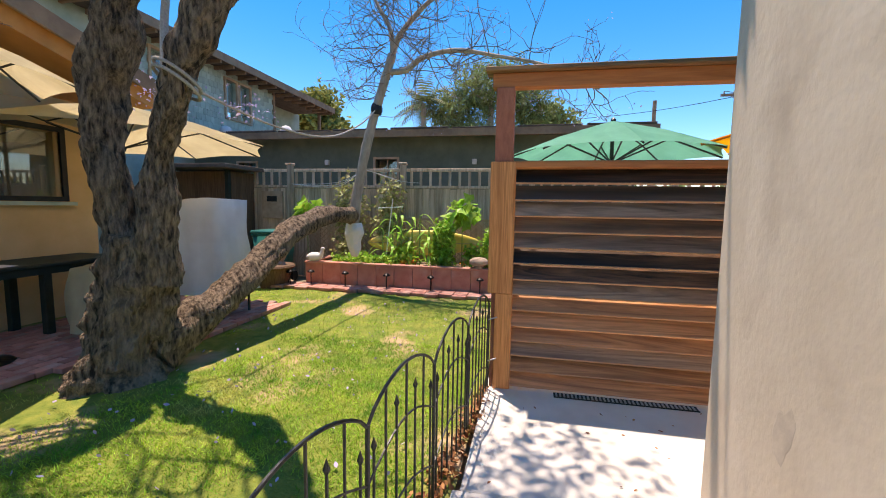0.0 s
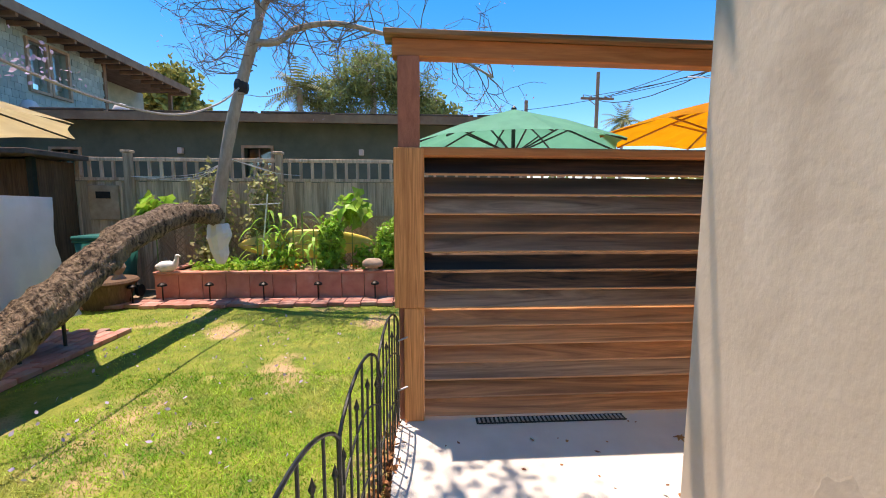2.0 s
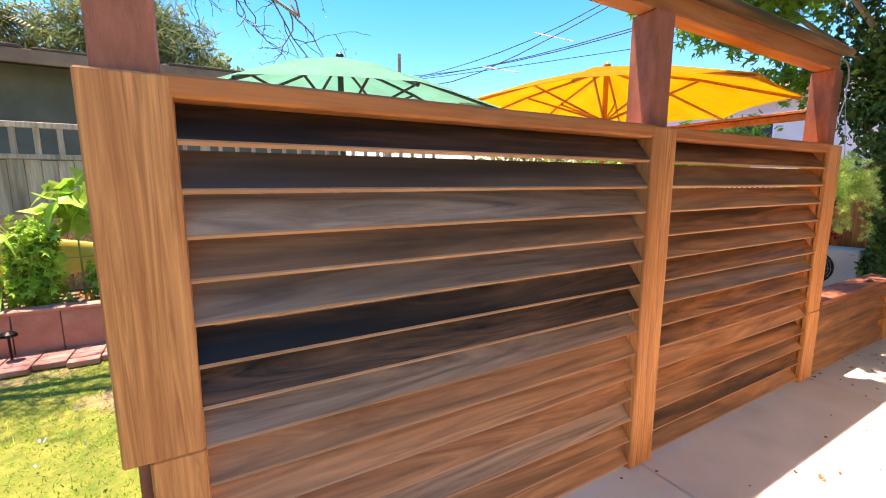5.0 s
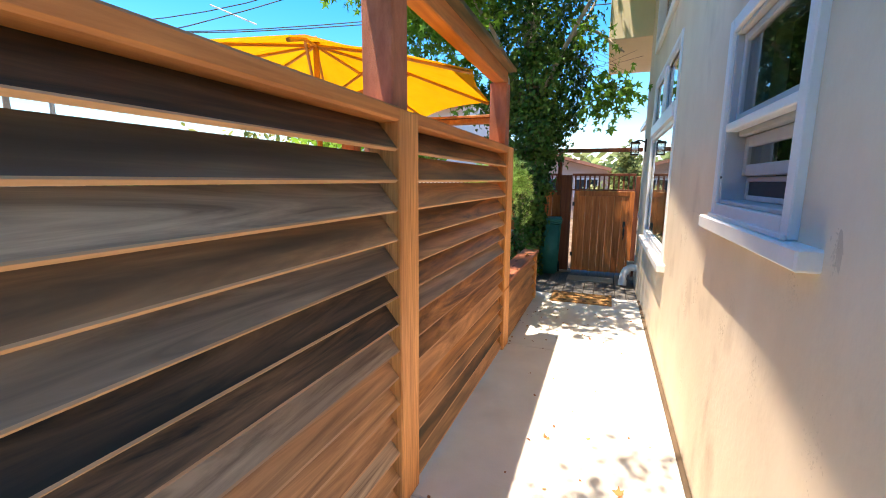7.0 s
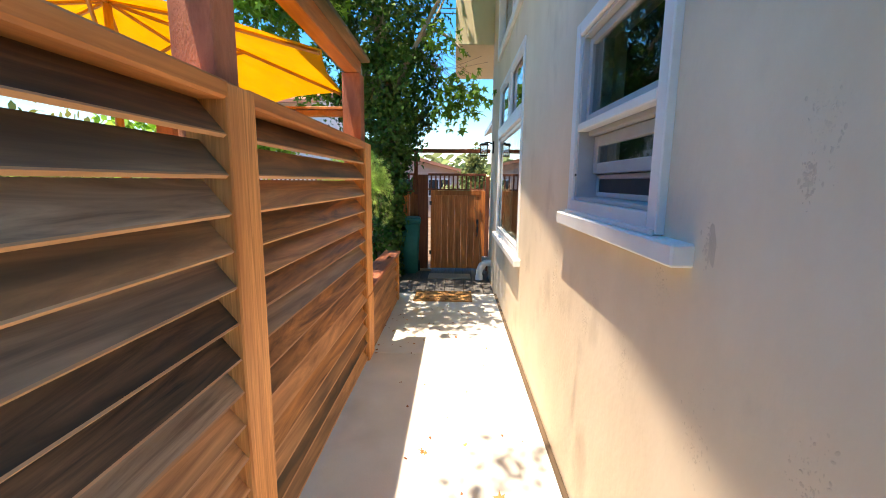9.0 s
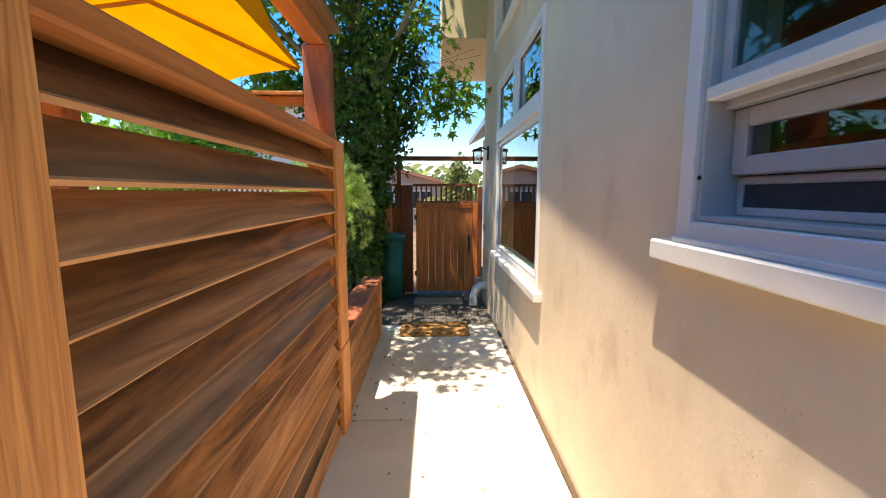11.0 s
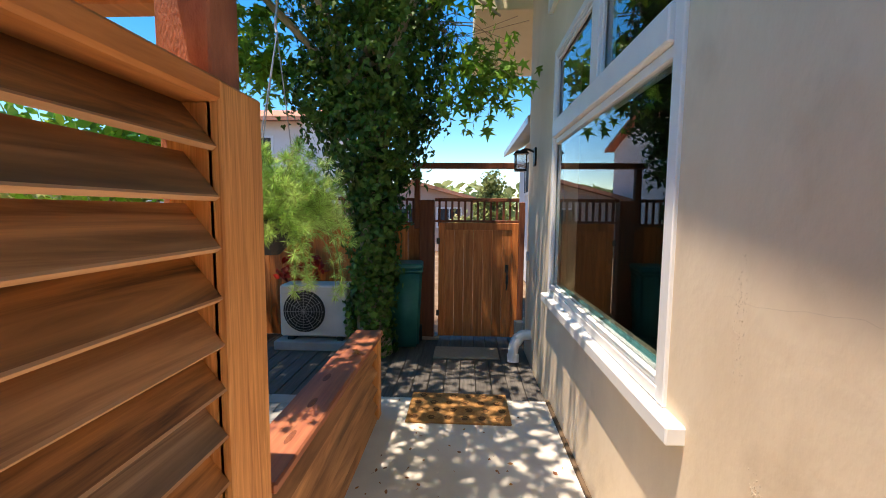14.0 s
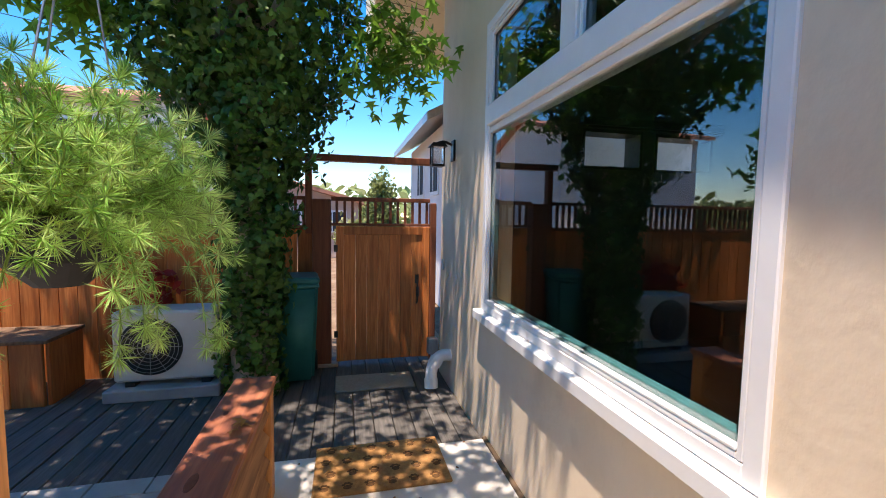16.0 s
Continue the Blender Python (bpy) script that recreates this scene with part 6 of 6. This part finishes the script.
part("roof", prism([(-1.75, 2.98), (7.5, 5.5), (7.5, 5.62), (-1.75, 3.10)], "y", -9, -4.85), ROOFING, h3)
part("soffit", prism([(-1.75, 2.76), (7.5, 5.28), (7.5, 5.498), (-1.75, 2.978)], "y", -9, -4.9), ORANGEWOOD, h3, "orange varnished soffit boards")
part("fascia", prism([(-1.78, 2.92), (7.5, 5.44), (7.5, 5.64), (-1.78, 3.12)], "y", -4.85, -4.81), FASCIA, h3)
wd = part("window", box(-1.0, -5.70, 1.52, 0.5, -5.694, 2.33), PANE, h3)
for q in (box(-1.06, -5.62, 1.46, -1.0, -5.57, 2.39), box(0.5, -5.62, 1.46, 0.56, -5.57, 2.39), box(-1.0, -5.62, 1.46, 0.5, -5.571, 1.52), box(-1.0, -5.62, 2.33, 0.5, -5.571, 2.39), box(-0.3, -5.68, 1.52, -0.26, -5.6, 2.33)):
    part("window_frame", q, BLACKPLASTIC, wd)
part("window_sill", box(-1.12, -5.6, 1.41, 0.6, -5.52, 1.455), SHINGLE, h3)
# Panel behind the window; its near-black colour makes the unlit interior.
part("room_back", box(-1.2, -7.0, 0, 2.0, -6.9, 2.7), ROOM_SHADE, h3)

# ---- patio furniture ----
tab = thing("garden_table", (-0.3, -5.1, -0.03), "black painted garden table in the shade of the parasol", "table")
part("tabletop", box(-1.05, -5.45, 0.76, 0.7, -4.75, 0.80, 0.008), BLACKTABLE, tab)
part("apron", box(-0.98, -4.82, 0.68, 0.63, -4.79, 0.759), BLACKTABLE, tab)
for x in (-0.95, -0.25, 0.55):
    for y in (-5.38, -4.88):
        part("leg", box(x, y, -0.02, x + 0.08, y + 0.08, 0.759, 0.005), BLACKTABLE, tab)
paper = whole("paper_sheet", box(0.05, -5.0, 0.802, 0.35, -4.8, 0.806), OFFWHITE, "cream paper sheet on the black table", "paper")


def draped(name, x0, y0, x1, y1, z0, z1, taper, label, material):
    bm = bmesh.new()
    rings = []
    for t in np.linspace(0, 1, 9):
        k = 1 - taper * t
        ring = []
        for a in np.linspace(0, 2 * math.pi, 33)[:-1]:
            c, s = math.cos(a), math.sin(a)
            q = max(abs(c), abs(s))
            wob = 1 + 0.085 * (1 - 0.8 * t) * math.sin(a * 9 + 3 * t) + 0.04 * math.sin(a * 17 + 5 * t) + 0.09 * noise.noise(Vector((c * 2, s * 2, t * 3 + x0)))
            ring.append(bm.verts.new(((x0 + x1) / 2 + (x1 - x0) / 2 * k * wob * c / q ** 0.8, (y0 + y1) / 2 + (y1 - y0) / 2 * k * wob * s / q ** 0.8, z0 + (z1 - z0) * t - 0.05 * t * t * noise.noise(Vector((c, s, 5))))))
        rings.append(ring)
    for a, b in zip(rings, rings[1:]):
        for k in range(32):
            bm.faces.new((a[k], a[(k + 1) % 32], b[(k + 1) % 32], b[k]))
    bm.faces.new(rings[-1])
    t = thing(name, ((x0 + x1) / 2, (y0 + y1) / 2, -0.03), label, name.replace("_", " "))
    part("cover", bm, material, t, "", True)
    for x in (x0 + 0.08, x1 - 0.12):
        for y in (y0 + 0.08, y1 - 0.12):
            part("leg", tube([(x, y, -0.02), (x, y, z0 + 0.12)], 0.018, 6), IRON, t)
    return t


draped("covered_grill", -1.75, -4.2, -1.05, -3.32, 0.32, 1.52, 0.22, "barbecue grill under a creased pale cover on the brick patio", COVERCLOTH)
draped("covered_chair", -0.75, -4.5, -0.1, -3.85, 0.08, 0.78, 0.12, "garden chair under a beige cover", BEIGECLOTH)
shed = thing("wooden_shed", (-4.6, -6.4, -0.1), "dark brown wooden shed with a flat roof by the fence", "shed")
for i in range(10):
    part("plank", box(-4.32, -7.2 + 0.145 * i, -0.1, -4.30, -7.058 + 0.145 * i, 2.12, 0.002), DARKWOOD, shed)
for i in range(5):
    part("plank", box(-4.32 - 0.145 * (i + 1), -5.77, -0.1, -4.32 - 0.145 * i - 0.003, -5.75, 2.12, 0.002), DARKWOOD, shed)
part("post", box(-4.30, -5.82, -0.1, -4.22, -5.74, 2.15), BLACKTABLE, shed)
part("roof", box(-5.1, -7.4, 2.16, -3.85, -5.5, 2.24, 0.006), ROOFING, shed)

# ---- distance ----
def cloud_tree(name, base, clumps, material, label, size, trunk=0.25, shape=OVAL, up=0.2):
    t = thing(name, base, label, "tree")
    c0 = clumps[0][0]
    bm = tube(curve([base, ((base[0] + c0[0]) / 2, (base[1] + c0[1]) / 2, c0[2] * 0.5), c0], 4), spread([trunk, trunk * 0.4], 9), 8, None, 0.2)
    for c, rr, n in clumps[1:]:
        tube(curve([(base[0], base[1], c0[2] * 0.55), ((c0[0] + c[0]) / 2, (c0[1] + c[1]) / 2, c0[2] * 0.8), c], 3), spread([trunk * 0.4, trunk * 0.1], 7), 6, bm)
    part("trunk", bm, GREYBARK, t)
    P, N = shell_points(clumps, r, 0.2)
    v, fc = leaves(P, N * 0.5 + np.array((0, 0, up)), shape, size, r, -0.5)
    tagged(raw("crown", v, fc, material, t), kind="stuff")
    return t


cloud_tree("pine_tree", (-22, -2.2, -0.1), [((-22, -2.2, 8.3), (2, 2.3, 1.9), 3600), ((-22, -4.4, 7.0), (1.8, 2.0, 1.7), 2600), ((-22, -0.2, 7.3), (1.6, 1.6, 1.8), 2400), ((-22, -2.5, 5.2), (2.2, 4.0, 1.4), 2600)], FARLEAF, "tall grey-green pine rising behind the garage roof", 0.5, 0.3, BLADESHAPE, 0.8)
cloud_tree("round_tree", (-25, 1.4, -0.1), [((-25, 1.4, 6.4), (1.6, 1.6, 1.8), 2600), ((-25, 1.2, 4.6), (1.6, 1.8, 1.5), 1500)], FARLEAF, "dense dark green round tree behind the roofs", 0.32, 0.25)
cloud_tree("olive_tree", (-25, -14.6, -0.1), [((-25, -14.6, 8.2), (1.6, 1.5, 1.5), 1800), ((-25, -15.8, 7.2), (1.5, 1.4, 1.3), 1200), ((-25, -13.6, 6.6), (1.4, 1.2, 1.4), 1000)], FARLEAF2, "yellow-green tree behind the shingled house", 0.35, 0.3)


def palm(base, top, size, n, label):
    t = thing("palm_tree", base, label, "tree")
    part("trunk", tube([base, top], [size * 0.09, size * 0.07], 8), GREYBARK, t)
    V, F = [], []
    for i in range(n):
        a, el = r.uniform(0, 6.283), r.uniform(-0.5, 1.3)
        d = Vector((math.cos(a) * math.cos(el), math.sin(a) * math.cos(el), math.sin(el)))
        p = Vector(top)
        for k in range(12):
            p = p + d * size / 12
            d = (d + Vector((0, 0, -0.09))).normalized()
            s = d.cross(Vector((0, 0, 1))).normalized()
            for sg in (-1, 1):
                e = p + (s * sg * 0.3 + d * 0.2 + Vector((0, 0, -0.16))) * size * (1.05 - k / 14)
                b = len(V)
                V.extend([tuple(p), tuple(p + d * size * 0.05), tuple(e)])
                F.append((b, b + 1, b + 2))
    tagged(raw("fronds", V, F, PALM, t), kind="stuff")


palm((-21, -6.2, -0.1), (-21, -6.0, 7.4), 2.0, 34, "feathery palm beside the grey-green pine")
palm((-34, 18.3, -0.1), (-34, 18.3, 8.5), 1.9, 30, "distant small palm among the cables")

pole = thing("utility_pole", (-30, 14.2, -0.1), "brown wooden utility pole with a crossarm", "utility pole")
part("post", tube([(-30, 14.2, -0.1), (-30, 14.2, 11.4)], [0.18, 0.13], 10), FASCIA, pole)
part("crossarm", box(-30.06, 12.9, 9.35, -29.94, 15.5, 9.52), FASCIA, pole)
for y in (13.1, 13.7, 14.8, 15.3):
    part("insulator", lathe([(0.05, 9.52), (0.06, 9.62), (0.03, 9.70)], (-30, y, 0), 8), STEEL, pole)
part("brace", tube([(-29.9, 13.4, 9.4), (-29.9, 14.2, 8.8)], 0.03, 5), FASCIA, pole)
p2 = thing("distant_pole", (-36, 10.2, -0.1), "short brown pole beyond the green parasol", "utility pole")
part("post", tube([(-36, 10.2, -0.1), (-36, 10.2, 10.6)], [0.2, 0.16], 8), FASCIA, p2)
wires = thing("overhead_cables", (-20, 14, 8), "thin black overhead cables with spreaders against the sky", "cable")
for a, m, b in [((-30, 13.1, 9.7), (-16.5, 12.4, 6.9), (-4, 24, 14.5)), ((-30, 15.3, 9.7), (-13.5, 15.0, 8.65), (-2, 22, 14.5)), ((-30, 14.8, 9.6), (-13.8, 16, 8.0), (8, 24, 10)), ((-30, 13.7, 9.6), (-14, 15.0, 7.6), (8, 22, 9.0)), ((-40, 4, 10), (-30, 14.2, 9.4), (-8, 34, 11))]:
    part("cable", tube(curve([a, m, b], 8), 0.022, 5), CABLE, wires)
part("spreader", tube([(-14.6, 14.2, 8.45), (-13.3, 15.3, 7.9)], 0.03, 5), OFFWHITE, wires)
part("spreader", tube([(-16.2, 12.4, 7.1), (-14.9, 13.6, 6.7)], 0.03, 5), OFFWHITE, wires)


def simple_house(name, x0, x1, y0, y1, z1, ridge, wall_mat, roof_mat, label, wins, along="y"):
    t = thing(name, ((x0 + x1) / 2, (y0 + y1) / 2, -0.1), label, "house")
    part("wall", box(x0, y0, -0.1, x1, y1, z1), wall_mat, t)
    if along == "y":
        xm = (x0 + x1) / 2
        part("gable", prism([(x0, z1), (x1, z1), (xm, ridge)], "y", y0, y1), wall_mat, t)
        part("roof", prism([(x0 - 0.4, z1 - 0.1), (xm, ridge + 0.02), (x1 + 0.4, z1 - 0.1), (x1 + 0.4, z1 + 0.03), (xm, ridge + 0.16), (x0 - 0.4, z1 + 0.03)], "y", y0 - 0.35, y1 + 0.3), roof_mat, t)
    else:
        ym = (y0 + y1) / 2
        part("roof", prism([(y0 - 0.4, z1 - 0.05), (ym, ridge), (y1 + 0.4, z1 - 0.05), (y1 + 0.4, z1 + 0.08), (ym, ridge + 0.14), (y0 - 0.4, z1 + 0.08)], "x", x0 - 0.3, x1 + 0.3), roof_mat, t)
        part("gable", prism([(y0, z1), (y1, z1), (ym, ridge)], "x", x0, x1), wall_mat, t)
    for face, a, b, c, d in wins:
        if face == "s":
            wd = part("window", box(a, y0 - 0.03, c, b, y0 - 0.002, d), SCREEN, t)
            part("window_frame", box(a - 0.07, y0 - 0.02, c - 0.07, b + 0.07, y0 - 0.0005, d + 0.07), WHITE, wd)
            part("window_bar", box((a + b) / 2 - 0.02, y0 - 0.045, c, (a + b) / 2 + 0.02, y0 - 0.031, d), WHITE, wd)
        else:
            wd = part("window", box(x0 - 0.03, a, c, x0 - 0.002, b, d), SCREEN, t)
            part("window_frame", box(x0 - 0.02, a - 0.07, c - 0.07, x0 - 0.0005, b + 0.07, d + 0.07), WHITE, wd)
            part("window_bar", box(x0 - 0.045, (a + b) / 2 - 0.02, c, x0 - 0.031, (a + b) / 2 + 0.02, d), WHITE, wd)
    return t


simple_house("white_house", 2.0, 7.5, 10.6, 14.3, 3.05, 4.6, OFFWHITE, STEEL, "white neighbouring house with metal eaves beyond the gate", [("w", 12.6, 13.2, 1.95, 2.6), ("w", 11.2, 11.8, 1.95, 2.6)], "y")
simple_house("gabled_bungalow", -4.2, 0.9, 20, 27, 1.95, 2.6, TAUPE, TILEROOF, "low taupe bungalow with pale tile roof beyond the gate", [("s", -2.2, -1.2, 0.9, 1.6), ("s", -0.5, 0.4, 0.9, 1.6)], "y")
simple_house("pale_house", -9.5, -4.4, 16, 22, 4.2, 5.1, OFFWHITE, TILEROOF, "tall pale house with red tiled roof beyond the fence", [("s", -6.4, -5.4, 2.8, 3.7), ("s", -8.6, -7.6, 2.8, 3.7)], "x")
cloud_tree("cypress_tree", (1.35, 15.6, -0.1), [((1.35, 15.6, 1.6), (0.42, 0.42, 1.1), 3200), ((1.35, 15.6, 0.8), (0.5, 0.5, 0.8), 1500)], FARLEAF, "clipped yellow-green cypress beyond the gate", 0.12, 0.06)
cloud_tree("patio_shrub", (-5.6, 7.4, -0.1), [((-5.6, 7.4, 1.75), (0.9, 1.5, 0.75), 1100), ((-6.2, 6.0, 1.5), (0.8, 1.1, 0.8), 800)], FARLEAF2, "loose pale green shrub beyond the patio", 0.14, 0.06)
cloud_tree("laurel_shrub", (-2.2, 6.3, -0.1), [((-2.2, 6.3, 1.85), (0.5, 0.75, 0.5), 1500), ((-2.6, 5.3, 1.9), (0.5, 0.6, 0.45), 1100), ((-2.0, 7.0, 2.1), (0.45, 0.5, 0.4), 800)], VEG, "leafy bright green laurel shrub behind the louvered fence", 0.09, 0.06)
cloud_tree("far_shrubs", (0.6, 15.0, -0.1), [((0.6, 15.0, 1.0), (0.6, 0.4, 0.5), 500)], DULLLEAF, "yellowish shrubs behind the gate slats", 0.12, 0.05)
for (x0, x1, y0, y1, name) in ((-60, -45, -40, 40, "west"), (-60, 40, 45, 60, "north"), (30, 45, -40, 45, "east"), (-60, 40, -60, -45, "south")):
    P = np.stack([r.uniform(x0, x1, 6000), r.uniform(y0, y1, 6000), r.uniform(0, 1, 6000) ** 1.5 * 4.3], 1)
    v, fc = leaves(P, np.tile((0, 0, 0.6), (6000, 1)), OVAL, 1.2, r)
    raw("backdrop_trees", v, fc, FARLEAF, None, "distant grey-green treetops along the skyline", "trees", "stuff")
